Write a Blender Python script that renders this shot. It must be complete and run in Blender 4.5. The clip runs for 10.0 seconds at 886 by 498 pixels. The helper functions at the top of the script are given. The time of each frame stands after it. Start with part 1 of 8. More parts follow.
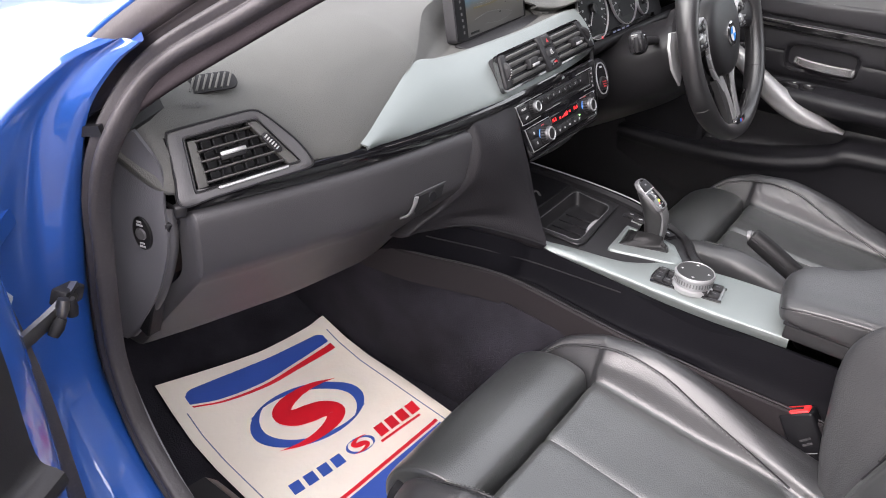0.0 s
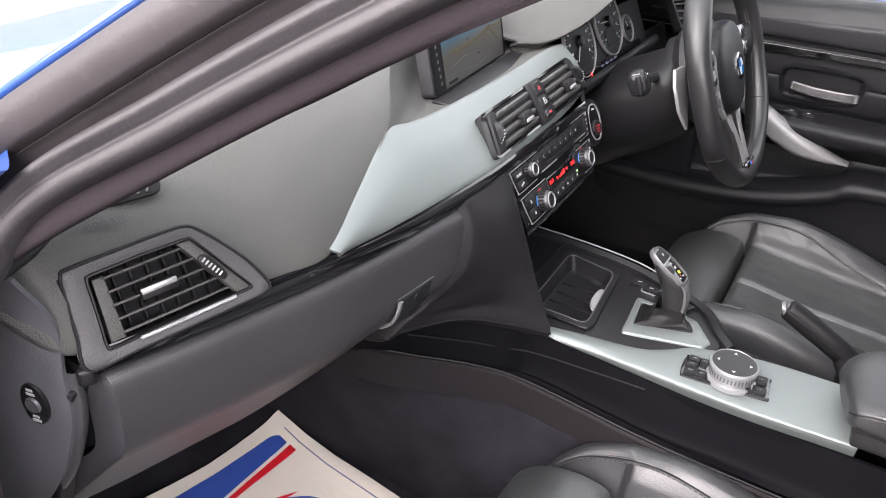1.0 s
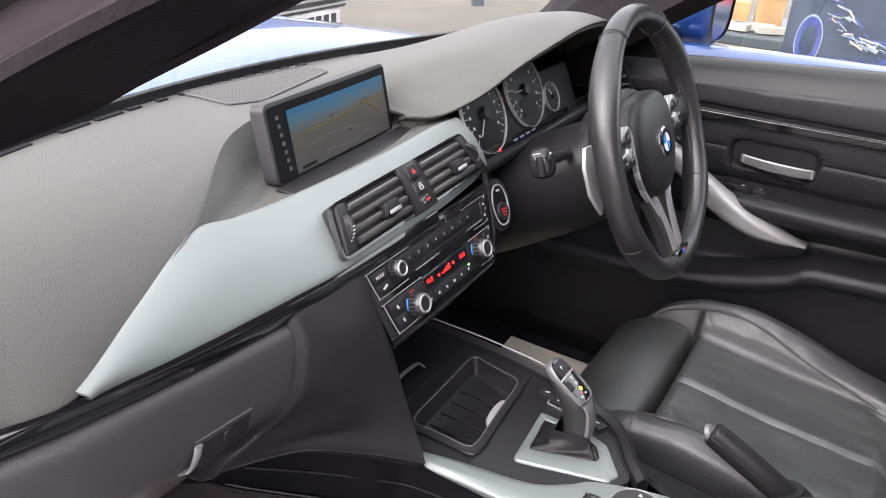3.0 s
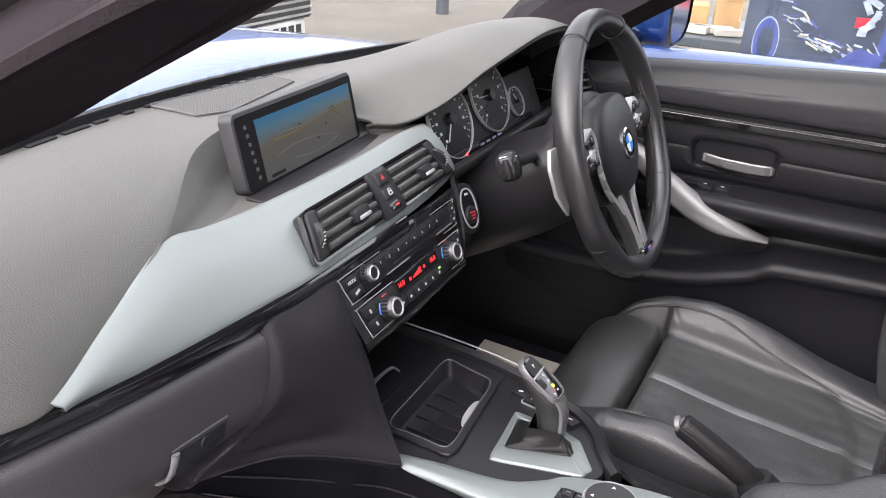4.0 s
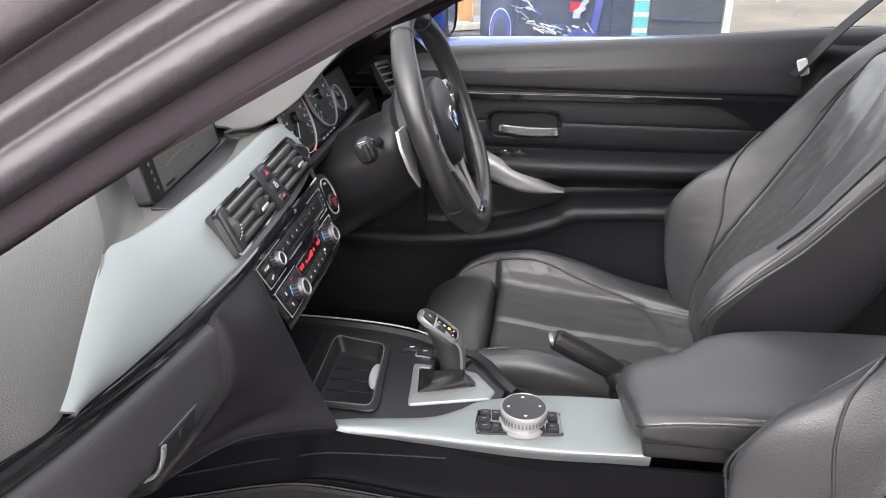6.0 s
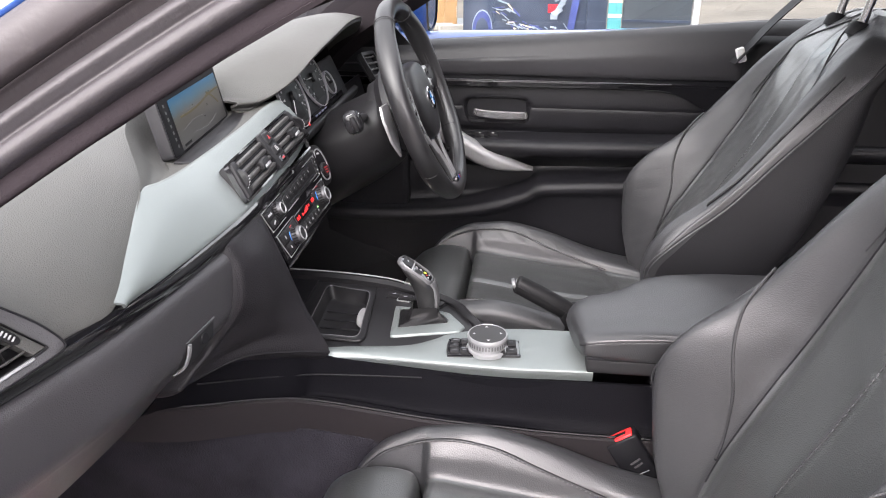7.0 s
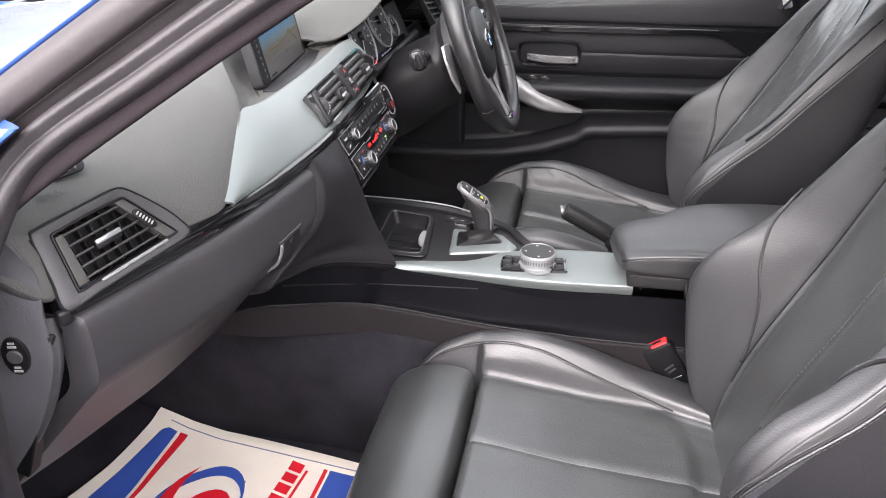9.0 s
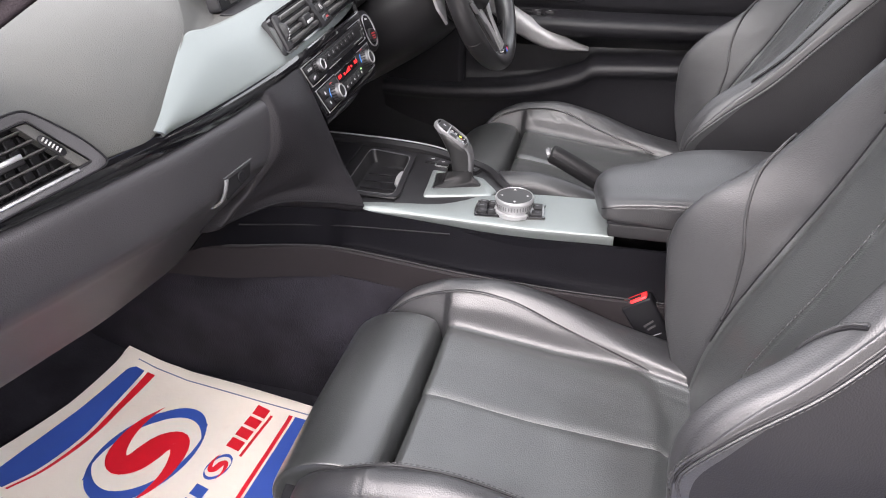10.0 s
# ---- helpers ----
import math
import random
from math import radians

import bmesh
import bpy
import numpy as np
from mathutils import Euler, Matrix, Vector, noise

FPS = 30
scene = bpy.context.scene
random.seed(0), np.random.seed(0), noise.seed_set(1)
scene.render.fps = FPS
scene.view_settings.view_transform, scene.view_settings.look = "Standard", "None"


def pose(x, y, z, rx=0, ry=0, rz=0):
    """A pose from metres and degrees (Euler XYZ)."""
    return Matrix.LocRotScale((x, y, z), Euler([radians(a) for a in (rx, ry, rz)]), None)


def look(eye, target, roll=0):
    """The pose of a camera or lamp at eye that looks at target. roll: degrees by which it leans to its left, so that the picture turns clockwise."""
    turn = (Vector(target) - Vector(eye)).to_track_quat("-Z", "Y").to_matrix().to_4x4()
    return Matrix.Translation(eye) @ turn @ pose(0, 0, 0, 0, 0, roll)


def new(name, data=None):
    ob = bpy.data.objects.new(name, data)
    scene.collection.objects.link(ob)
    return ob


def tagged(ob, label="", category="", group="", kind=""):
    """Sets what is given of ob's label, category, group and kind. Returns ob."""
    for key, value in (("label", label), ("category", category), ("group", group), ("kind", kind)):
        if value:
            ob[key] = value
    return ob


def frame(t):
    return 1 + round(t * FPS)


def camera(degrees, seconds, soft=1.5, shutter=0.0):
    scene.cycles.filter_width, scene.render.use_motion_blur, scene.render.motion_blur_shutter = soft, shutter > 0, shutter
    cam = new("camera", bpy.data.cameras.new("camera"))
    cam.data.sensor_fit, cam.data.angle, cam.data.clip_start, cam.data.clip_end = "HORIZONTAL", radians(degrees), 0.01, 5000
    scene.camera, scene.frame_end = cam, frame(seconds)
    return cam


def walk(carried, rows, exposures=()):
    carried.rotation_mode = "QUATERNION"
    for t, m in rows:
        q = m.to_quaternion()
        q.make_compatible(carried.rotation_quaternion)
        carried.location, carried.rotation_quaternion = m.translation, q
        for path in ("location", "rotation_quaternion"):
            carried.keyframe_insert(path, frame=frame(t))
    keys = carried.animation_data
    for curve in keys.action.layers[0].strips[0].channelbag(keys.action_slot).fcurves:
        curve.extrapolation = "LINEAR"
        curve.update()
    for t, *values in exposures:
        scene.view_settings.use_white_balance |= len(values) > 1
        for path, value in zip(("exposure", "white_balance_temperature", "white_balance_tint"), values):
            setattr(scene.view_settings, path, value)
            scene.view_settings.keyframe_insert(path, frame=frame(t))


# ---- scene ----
cam = camera(59.4, 10.0, soft=1.0)
METRES = 1.232
BASE = pose(-1.06, -0.308, 1.211, -30.519, -2.993, -54.221)
ROWS = [
    (0.0, 0.0, 0.0, 0.0, -0.0, 0.0, 0.0),
    (0.5, -0.048, 0.1056, 0.0603, -3.69, 0.14, 2.58),
    (1.0, -0.042, 0.176, 0.1009, -4.5, -0.1, 2.9),
    (1.5, 0.0271, 0.2294, 0.1257, -3.75, 0.23, 2.69),
    (2.0, 0.0789, 0.2809, 0.1347, -3.34, 1.48, 2.42),
    (2.5, 0.1024, 0.2932, 0.1493, -3.28, 2.9, 2.32),
    (4.0, 0.1061, 0.2788, 0.1446, -5.87, 4.05, 4.44),
    (4.5, 0.1042, 0.2698, 0.1383, -8.41, 3.26, 6.7),
    (5.0, 0.0577, 0.2746, 0.1441, -15.47, 2.02, 11.79),
    (5.5, -0.0124, 0.2784, 0.1486, -21.53, 1.16, 15.43),
    (7.0, -0.0976, 0.1019, 0.0495, -23.94, 2.16, 16.35),
    (7.5, -0.1219, 0.0698, 0.027, -22.84, 1.96, 15.85),
    (8.0, -0.1476, 0.0539, 0.0174, -21.92, 1.68, 15.5),
    (8.5, -0.1643, 0.0345, 0.0124, -21.2, 1.13, 15.39),
    (9.0, -0.1638, 0.0224, 0.007, -20.65, 0.07, 15.16),
    (9.5, -0.1448, 0.0188, -0.0028, -19.4, -1.38, 14.48),
    (10.0, -0.0721, 0.052, -0.017, -17.92, -3.24, 13.58),
]
walk(cam, [(t, BASE @ pose(METRES * x, METRES * y, METRES * z, 90 + pitch, roll, yaw)) for t, x, y, z, yaw, pitch, roll in ROWS],
     [(t, e, 6650, 19) for t, e in ((0.0, 2.03), (1.0, 2.05), (2.5, 2.05), (4.5, 2.03), (5.5, 2.03), (7.0, 2.10), (8.0, 2.13), (10.0, 2.13))])

# ---- world and sun: a bright overcast day ----
world = bpy.data.worlds.new("sky")
scene.world = world
world.use_nodes = True
wn, wl = world.node_tree.nodes, world.node_tree.links
wn.clear()
sky = wn.new("ShaderNodeTexSky")
sky.sky_type, sky.sun_disc = "NISHITA", False
sky.sun_elevation, sky.sun_rotation = radians(40), radians(-73)
sky.air_density, sky.dust_density, sky.ozone_density = 1.0, 6.0, 1.0
grey = wn.new("ShaderNodeHueSaturation")
grey.inputs["Saturation"].default_value = 0.25
even = wn.new("ShaderNodeGamma")
even.inputs["Gamma"].default_value = 0.5
wl.new(sky.outputs["Color"], even.inputs["Color"])
wl.new(even.outputs["Color"], grey.inputs["Color"])
wb = wn.new("ShaderNodeBackground")
wb.inputs["Strength"].default_value = 0.77
wl.new(grey.outputs["Color"], wb.inputs["Color"])
wo_ = wn.new("ShaderNodeOutputWorld")
wl.new(wb.outputs["Background"], wo_.inputs["Surface"])
sun = new("sun", bpy.data.lights.new("sun", "SUN"))
sun.data.energy, sun.data.angle, sun.data.color = 1.15, radians(100), (1.0, 0.99, 0.985)
sun.matrix_world = look((-3.3, 1.0, 2.3), (0, 0, 0))

# ---- materials ----


def mat(name, color, rough=0.5, metal=0.0, grain=0.0, gscale=400.0, cells=False, vary=0.15, vscale=9.0,
        coat=0.0, spec=0.5, dirt=0.0, sheen=0.0, stretch=None, emit=None, rvary=0.08, wrinkle=0.0, crough=0.03):
    """A principled surface with colour, roughness and relief that vary at two scales."""
    m = bpy.data.materials.new(name)
    m.use_nodes = True
    nt = m.node_tree
    n, l = nt.nodes, nt.links
    b = n["Principled BSDF"]
    b.inputs["Roughness"].default_value = rough
    b.inputs["Metallic"].default_value = metal
    b.inputs["Specular IOR Level"].default_value = spec
    b.inputs["Coat Weight"].default_value = coat
    b.inputs["Coat Roughness"].default_value = crough
    b.inputs["Sheen Weight"].default_value = sheen
    co = n.new("ShaderNodeTexCoord")
    src = co.outputs["Object"]
    if stretch:
        mp = n.new("ShaderNodeMapping")
        mp.inputs["Scale"].default_value = stretch
        l.new(src, mp.inputs["Vector"])
        src = mp.outputs["Vector"]
    big = n.new("ShaderNodeTexNoise")
    big.inputs["Scale"].default_value, big.inputs["Detail"].default_value = vscale, 5
    l.new(co.outputs["Object"], big.inputs["Vector"])
    ramp = n.new("ShaderNodeValToRGB")
    e = ramp.color_ramp.elements
    lo, hi = 1 - vary, 1 + vary
    e[0].position, e[1].position = 0.3, 0.7
    e[0].color = (*[c * lo for c in color], 1)
    e[1].color = (*[min(1, c * hi) for c in color], 1)
    l.new(big.outputs["Fac"], ramp.inputs["Fac"])
    col = ramp.outputs["Color"]
    if dirt:
        fine = n.new("ShaderNodeTexNoise")
        fine.inputs["Scale"].default_value, fine.inputs["Detail"].default_value = vscale * 14, 6
        l.new(co.outputs["Object"], fine.inputs["Vector"])
        r2 = n.new("ShaderNodeValToRGB")
        r2.color_ramp.elements[0].position, r2.color_ramp.elements[1].position = 0.58, 0.75
        l.new(fine.outputs["Fac"], r2.inputs["Fac"])
        mx = n.new("ShaderNodeMix")
        mx.data_type = "RGBA"
        ml = n.new("ShaderNodeMath")
        ml.operation = "MULTIPLY"
        ml.inputs[1].default_value = dirt
        l.new(r2.outputs["Color"], ml.inputs[0])
        l.new(ml.outputs[0], mx.inputs["Factor"])
        l.new(col, mx.inputs["A"])
        mx.inputs["B"].default_value = (0.22, 0.20, 0.18, 1)
        col = mx.outputs["Result"]
    l.new(col, b.inputs["Base Color"])
    if rvary:
        rr = n.new("ShaderNodeMapRange")
        rr.inputs["To Min"].default_value, rr.inputs["To Max"].default_value = max(0.02, rough - rvary), min(1, rough + rvary)
        l.new(big.outputs["Fac"], rr.inputs["Value"])
        l.new(rr.outputs["Result"], b.inputs["Roughness"])
    if grain:
        if cells:
            g = n.new("ShaderNodeTexVoronoi")
            g.feature = "SMOOTH_F1"
            g.inputs["Scale"].default_value, g.inputs["Smoothness"].default_value = gscale, 0.35
            out = g.outputs["Distance"]
        else:
            g = n.new("ShaderNodeTexNoise")
            g.inputs["Scale"].default_value, g.inputs["Detail"].default_value = gscale, 3
            out = g.outputs["Fac"]
        l.new(src, g.inputs["Vector"])
        bp = n.new("ShaderNodeBump")
        bp.invert = cells
        bp.inputs["Strength"].default_value, bp.inputs["Distance"].default_value = grain, 0.6 / gscale
        l.new(out, bp.inputs["Height"])
        if wrinkle:
            wk = n.new("ShaderNodeTexNoise")
            wk.inputs["Scale"].default_value, wk.inputs["Detail"].default_value = 70, 4
            wk.inputs["Distortion"].default_value = 0.8
            l.new(co.outputs["Object"], wk.inputs["Vector"])
            b2 = n.new("ShaderNodeBump")
            b2.inputs["Strength"].default_value, b2.inputs["Distance"].default_value = wrinkle, 0.006
            l.new(wk.outputs["Fac"], b2.inputs["Height"])
            l.new(b2.outputs["Normal"], bp.inputs["Normal"])
        l.new(bp.outputs["Normal"], b.inputs["Normal"])
    if emit:
        b.inputs["Emission Color"].default_value = (*emit[:3], 1)
        b.inputs["Emission Strength"].default_value = emit[3]
    return m


LEATHER = mat("leather", (0.0215, 0.022, 0.0235), 0.40, spec=0.75, grain=0.27, gscale=640, cells=True, vary=0.22, vscale=7, rvary=0.07, wrinkle=0.007, coat=0.12, crough=0.34)
# seat leather again, its colour darkened for the shade on the backrest flanks
LEATHER_SHADED = mat("leather_flank", (0.0105, 0.0105, 0.0120), 0.5, spec=0.3, grain=0.2, gscale=620, cells=True, vary=0.2, vscale=7)
LEATHER_FINE = mat("leather_fine", (0.031, 0.0335, 0.0335), 0.34, spec=1.0, grain=0.38, gscale=600, cells=True, vary=0.25, vscale=8, rvary=0.08, wrinkle=0.012, coat=0.9, crough=0.29)
UPPER = mat("upper_pad_skin", (0.0245, 0.0245, 0.027), 0.45, grain=0.2, gscale=700, cells=True, vary=0.1, vscale=6)
RIMSTITCH = mat("rim_stitch", (0.105, 0.105, 0.105), 0.6)
RIM = mat("rim_leather", (0.0125, 0.0125, 0.0132), 0.31, spec=0.75, grain=0.10, gscale=700, cells=True, vary=0.15)
DOORBLACK = mat("door_black", (0.0085, 0.0085, 0.0102), 0.42, spec=0.33, grain=0.3, gscale=600, cells=True, vary=0.15, vscale=8)
KNEE = mat("knee_panel_skin", (0.0125, 0.0118, 0.0135), 0.45, spec=0.25, grain=0.3, gscale=520, cells=True, vary=0.12, vscale=6)
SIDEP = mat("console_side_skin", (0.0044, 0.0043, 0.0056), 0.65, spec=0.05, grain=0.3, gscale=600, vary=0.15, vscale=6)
PALE = mat("pale_metal", (0.42, 0.42, 0.43), 0.33, 0.4, vary=0.05)
STITCH = mat("stitch", (0.034, 0.0335, 0.035), 0.7, spec=0.2)
LEVERM = mat("lever_metal", (0.14, 0.14, 0.145), 0.36, 0.5, vary=0.1)
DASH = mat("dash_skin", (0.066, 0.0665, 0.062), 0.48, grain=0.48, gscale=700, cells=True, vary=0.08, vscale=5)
DASH_DARK = mat("dash_dark", (0.052, 0.0515, 0.0545), 0.44, spec=0.6, grain=0.35, gscale=700, cells=True, vary=0.12, vscale=5)
PLASTIC = mat("plastic", (0.0095, 0.0094, 0.0104), 0.42, spec=0.35, grain=0.15, gscale=700, vary=0.12, vscale=6)
PLASTIC_BROWN = mat("plastic_brown", (0.0150, 0.0130, 0.0140), 0.55, spec=0.15, grain=0.2, gscale=600, vary=0.12, vscale=6)
ENDSKIN = mat("dash_end_skin", (0.098, 0.098, 0.107), 0.46, grain=0.2, gscale=600, cells=True, vary=0.12, vscale=8)
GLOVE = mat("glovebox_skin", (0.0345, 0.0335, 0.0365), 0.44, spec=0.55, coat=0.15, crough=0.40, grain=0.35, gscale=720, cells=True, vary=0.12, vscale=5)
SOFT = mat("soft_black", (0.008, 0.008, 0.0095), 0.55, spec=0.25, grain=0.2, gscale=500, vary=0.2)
GLOSS = mat("gloss_black", (0.006, 0.006, 0.007), 0.08, vary=0.1, coat=1.0, rvary=0.02)
ALU = mat("brushed_aluminium", (0.222, 0.248, 0.243), 0.40, 0.6, grain=0.16, gscale=90, stretch=(1.0, 60.0, 60.0), vary=0.03, vscale=4, rvary=0.03)
SLAT = mat("vent_slat", (0.060, 0.059, 0.058), 0.4, grain=0.1, gscale=700)
CHROME = mat("chrome", (0.75, 0.75, 0.76), 0.12, 1.0, vary=0.03)
SATIN = mat("satin_silver", (0.46, 0.47, 0.475), 0.34, 0.75, vary=0.04)
CARPET = mat("carpet", (0.021, 0.0200, 0.0250), 0.95, spec=0.1, grain=0.9, gscale=380, vary=0.35, vscale=11)
HEADLINER = mat("headliner", (0.10, 0.09, 0.085), 0.9, grain=0.4, gscale=500)
TRIMCLOTH = mat("pillar_trim", (0.018, 0.0145, 0.0165), 0.85, spec=0.12, grain=0.4, gscale=500, vary=0.15)
MESH = mat("speaker_mesh", (0.064, 0.064, 0.060), 0.6, grain=0.6, gscale=330, cells=True, vary=0.1)
mesh_cells = [q for q in MESH.node_tree.nodes if q.type == "TEX_VORONOI"][0]
mesh_cells.feature = "F1"
mesh_cells.inputs["Randomness"].default_value = 0.0
mesh_dots = MESH.node_tree.nodes.new("ShaderNodeValToRGB")
mesh_dots.color_ramp.elements[0].position, mesh_dots.color_ramp.elements[1].position = 0.26, 0.36
mesh_dots.color_ramp.elements[0].color, mesh_dots.color_ramp.elements[1].color = (0.004, 0.004, 0.004, 1), (0.072, 0.072, 0.068, 1)
MESH.node_tree.links.new(mesh_cells.outputs["Distance"], mesh_dots.inputs["Fac"])
MESH.node_tree.links.new(mesh_dots.outputs["Color"], MESH.node_tree.nodes["Principled BSDF"].inputs["Base Color"])
RUBBER = mat("rubber", (0.024, 0.0215, 0.0235), 0.56, grain=0.2, gscale=260, vary=0.2, vscale=12, dirt=0.05)
BLUE = mat("blue_paint", (0.015, 0.074, 0.305), 0.32, 0.25, vary=0.08, coat=1.0, dirt=0.03)
BLUE.node_tree.nodes["Principled BSDF"].inputs["Coat IOR"].default_value = 1.85
BLACKTRIM = mat("black_trim", (0.025, 0.021, 0.0225), 0.50, grain=0.12, gscale=300, vary=0.2, dirt=0.06)
PAPER = mat("mat_paper", (0.84, 0.77, 0.67), 0.55, grain=0.15, gscale=120, vary=0.05, vscale=6, dirt=0.04)
INK_BLUE = mat("ink_blue", (0.035, 0.085, 0.36), 0.5, vary=0.08)
INK_RED = mat("ink_red", (0.66, 0.012, 0.025), 0.5, vary=0.08)
INK_GREY = mat("ink_grey", (0.18, 0.2, 0.3), 0.5)
GLOSSY = mat("buckle_black", (0.006, 0.006, 0.007), 0.35, spec=0.12, vary=0.1)
BUCKLE_RED = mat("buckle_red", (0.80, 0.03, 0.03), 0.35)
WHITE_PLASTIC = mat("white_plastic", (0.7, 0.7, 0.7), 0.35)
LEGEND = mat("legend_white", (0.42, 0.42, 0.42), 0.5)
RED_LED = mat("red_led", (0.3, 0.01, 0.01), 0.4, emit=(1.0, 0.03, 0.03, 0.45))
RED_MARK = mat("red_mark", (0.42, 0.03, 0.035), 0.4)
GREEN_LED = mat("green_led", (0.1, 0.5, 0.1), 0.4, emit=(0.3, 1.0, 0.2, 1.2))
YELLOW_LED = mat("yellow_led", (0.4, 0.5, 0.05), 0.4, emit=(0.75, 0.95, 0.05, 0.9))
BLUE_MARK = mat("blue_mark", (0.04, 0.25, 0.75), 0.4)
BADGE_BLUE = mat("badge_blue", (0.03, 0.25, 0.70), 0.25, coat=1.0)
BADGE_WHITE = mat("badge_white", (0.80, 0.80, 0.80), 0.25, coat=1.0)

GAITER = mat("gaiter_leather", (0.0085, 0.0085, 0.009), 0.40, spec=0.22, grain=0.2, gscale=600, cells=True, vary=0.15, wrinkle=0.03)
STALK = mat("stalk_plastic", (0.011, 0.011, 0.012), 0.25, spec=0.5, vary=0.1)
HANDLE = mat("polished_handle", (0.56, 0.56, 0.57), 0.20, 0.9, vary=0.05)
LEVERB = mat("lever_black", (0.016, 0.016, 0.0165), 0.38, spec=0.5, grain=0.12, gscale=600, vary=0.12)
SILVERP = mat("satin_silver_paint", (0.29, 0.295, 0.30), 0.28, 0.45, vary=0.06)
BLADE = mat("blade_silver", (0.27, 0.27, 0.272), 0.36, 0.5, vary=0.08)
TOUCH = mat("touch_surface", (0.018, 0.018, 0.0185), 0.40, spec=0.4, vary=0.08)
FAINT = mat("faint_legend", (0.16, 0.16, 0.165), 0.5)
THREAD = mat("dark_thread", (0.040, 0.040, 0.042), 0.6)

# ---- modelling helpers ----


def obj(name, verts, faces, material, parent=None, label="", smooth=True):
    me = bpy.data.meshes.new(name)
    me.from_pydata([tuple(v) for v in verts], [], [tuple(f) for f in faces])
    bm = bmesh.new()
    bm.from_mesh(me)
    bmesh.ops.remove_doubles(bm, verts=bm.verts, dist=1e-6)
    bmesh.ops.recalc_face_normals(bm, faces=bm.faces)
    bm.to_mesh(me)
    bm.free()
    me.materials.append(material)
    if smooth:
        me.shade_smooth()
        me.set_sharp_from_angle(angle=radians(38))
    ob = new(name, me)
    if parent:
        ob.parent = parent
        up = parent.matrix_basis.copy()
        if parent.parent:
            up = parent.parent.matrix_basis @ parent.matrix_parent_inverse @ up
        ob.matrix_parent_inverse = up.inverted()
    if label:
        tagged(ob, label)
    return ob


def thing(name, x, y, z, label, category, group="", kind=""):
    ob = new(name)
    ob.empty_display_size = 0.05
    ob.matrix_basis = pose(x, y, z)
    return tagged(ob, label, category, group, kind)


def crom(p, n, closed=False):
    """n points on the Catmull-Rom curve through the points p."""
    p = np.asarray(p, float)
    k = len(p)
    ts = np.linspace(0, k if closed else k - 1, n, endpoint=not closed)
    i = np.floor(ts).astype(int)
    if not closed:
        i = np.minimum(i, k - 2)
    f = (ts - i).reshape(-1, *[1] * (p.ndim - 1))
    if closed:
        a, b, c, d = p[(i - 1) % k], p[i % k], p[(i + 1) % k], p[(i + 2) % k]
    else:
        q = np.concatenate([[2 * p[0] - p[1]], p, [2 * p[-1] - p[-2]]])
        a, b, c, d = q[i], q[i + 1], q[i + 2], q[i + 3]
    return 0.5 * (2 * b + (c - a) * f + (2 * a - 5 * b + 4 * c - d) * f ** 2 + (3 * b - a - 3 * c + d) * f ** 3)


def surf(ctrl, nu, nv, cu=False, cv=False):
    g = crom(np.asarray(ctrl, float), nu, cu)
    return crom(g.swapaxes(0, 1), nv, cv).swapaxes(0, 1)


def grid(g, cu=False, cv=False, cap=False):
    """Vertices and faces of a grid of points, closed round in u or v; cap closes the first and last rows with a fan."""
    nu, nv = g.shape[:2]
    verts = g.reshape(-1, 3).tolist()
    faces = [(i * nv + j, i * nv + (j + 1) % nv, ((i + 1) % nu) * nv + (j + 1) % nv, ((i + 1) % nu) * nv + j)
             for i in range(nu if cu else nu - 1) for j in range(nv if cv else nv - 1)]
    if cap:
        for r in (0, nu - 1):
            c = len(verts)
            verts.append(g[r].mean(0).tolist())
            faces += [(r * nv + j, r * nv + (j + 1) % nv, c) for j in range(nv if cv else nv - 1)]
    return verts, faces


def normals(g):
    du, dv = np.gradient(g, axis=0), np.gradient(g, axis=1)
    n = np.cross(du, dv)
    return n / np.maximum(np.linalg.norm(n, axis=2, keepdims=True), 1e-9)


def shell(g, t):
    """A sheet g with thickness t on the back of its normals (t may be negative)."""
    h = g - normals(g) * t
    nu, nv = g.shape[:2]
    v, f = grid(g)
    w, e = grid(h)
    o = nu * nv
    f = f + [tuple(a + o for a in q) for q in e]
    edge = [i * nv for i in range(nu)] + [(nu - 1) * nv + j for j in range(1, nv)] + \
           [i * nv + nv - 1 for i in range(nu - 2, -1, -1)] + [j for j in range(nv - 2, 0, -1)]
    f += [(edge[k], edge[(k + 1) % len(edge)], edge[(k + 1) % len(edge)] + o, edge[k] + o) for k in range(len(edge))]
    return v + w, f


def frames(path, closed=False, up=(0, 0, 1)):
    p = np.asarray(path, float)
    t = np.roll(p, -1, 0) - np.roll(p, 1, 0) if closed else np.gradient(p, axis=0)
    t /= np.maximum(np.linalg.norm(t, axis=1, keepdims=True), 1e-9)
    a = np.cross(t, np.asarray(up, float))
    a /= np.maximum(np.linalg.norm(a, axis=1, keepdims=True), 1e-6)
    b = np.cross(a, t)
    return p, t, a, b


def sweep(path, profile, closed=False, up=(0, 0, 1), scale=None, open_profile=False):
    """The profile (pairs along side and up) swept along the path."""
    p, t, a, b = frames(path, closed, up)
    pr = np.asarray(profile, float)
    s = np.ones(len(p)) if scale is None else np.asarray(scale, float)
    g = p[:, None] + s[:, None, None] * (pr[None, :, :1] * a[:, None] + pr[None, :, 1:] * b[:, None])
    return grid(g, closed, not open_profile, not closed and not open_profile)


def ring(r, n=10, sx=1.0, sy=1.0):
    return [(r * sx * math.cos(2 * math.pi * k / n), r * sy * math.sin(2 * math.pi * k / n)) for k in range(n)]


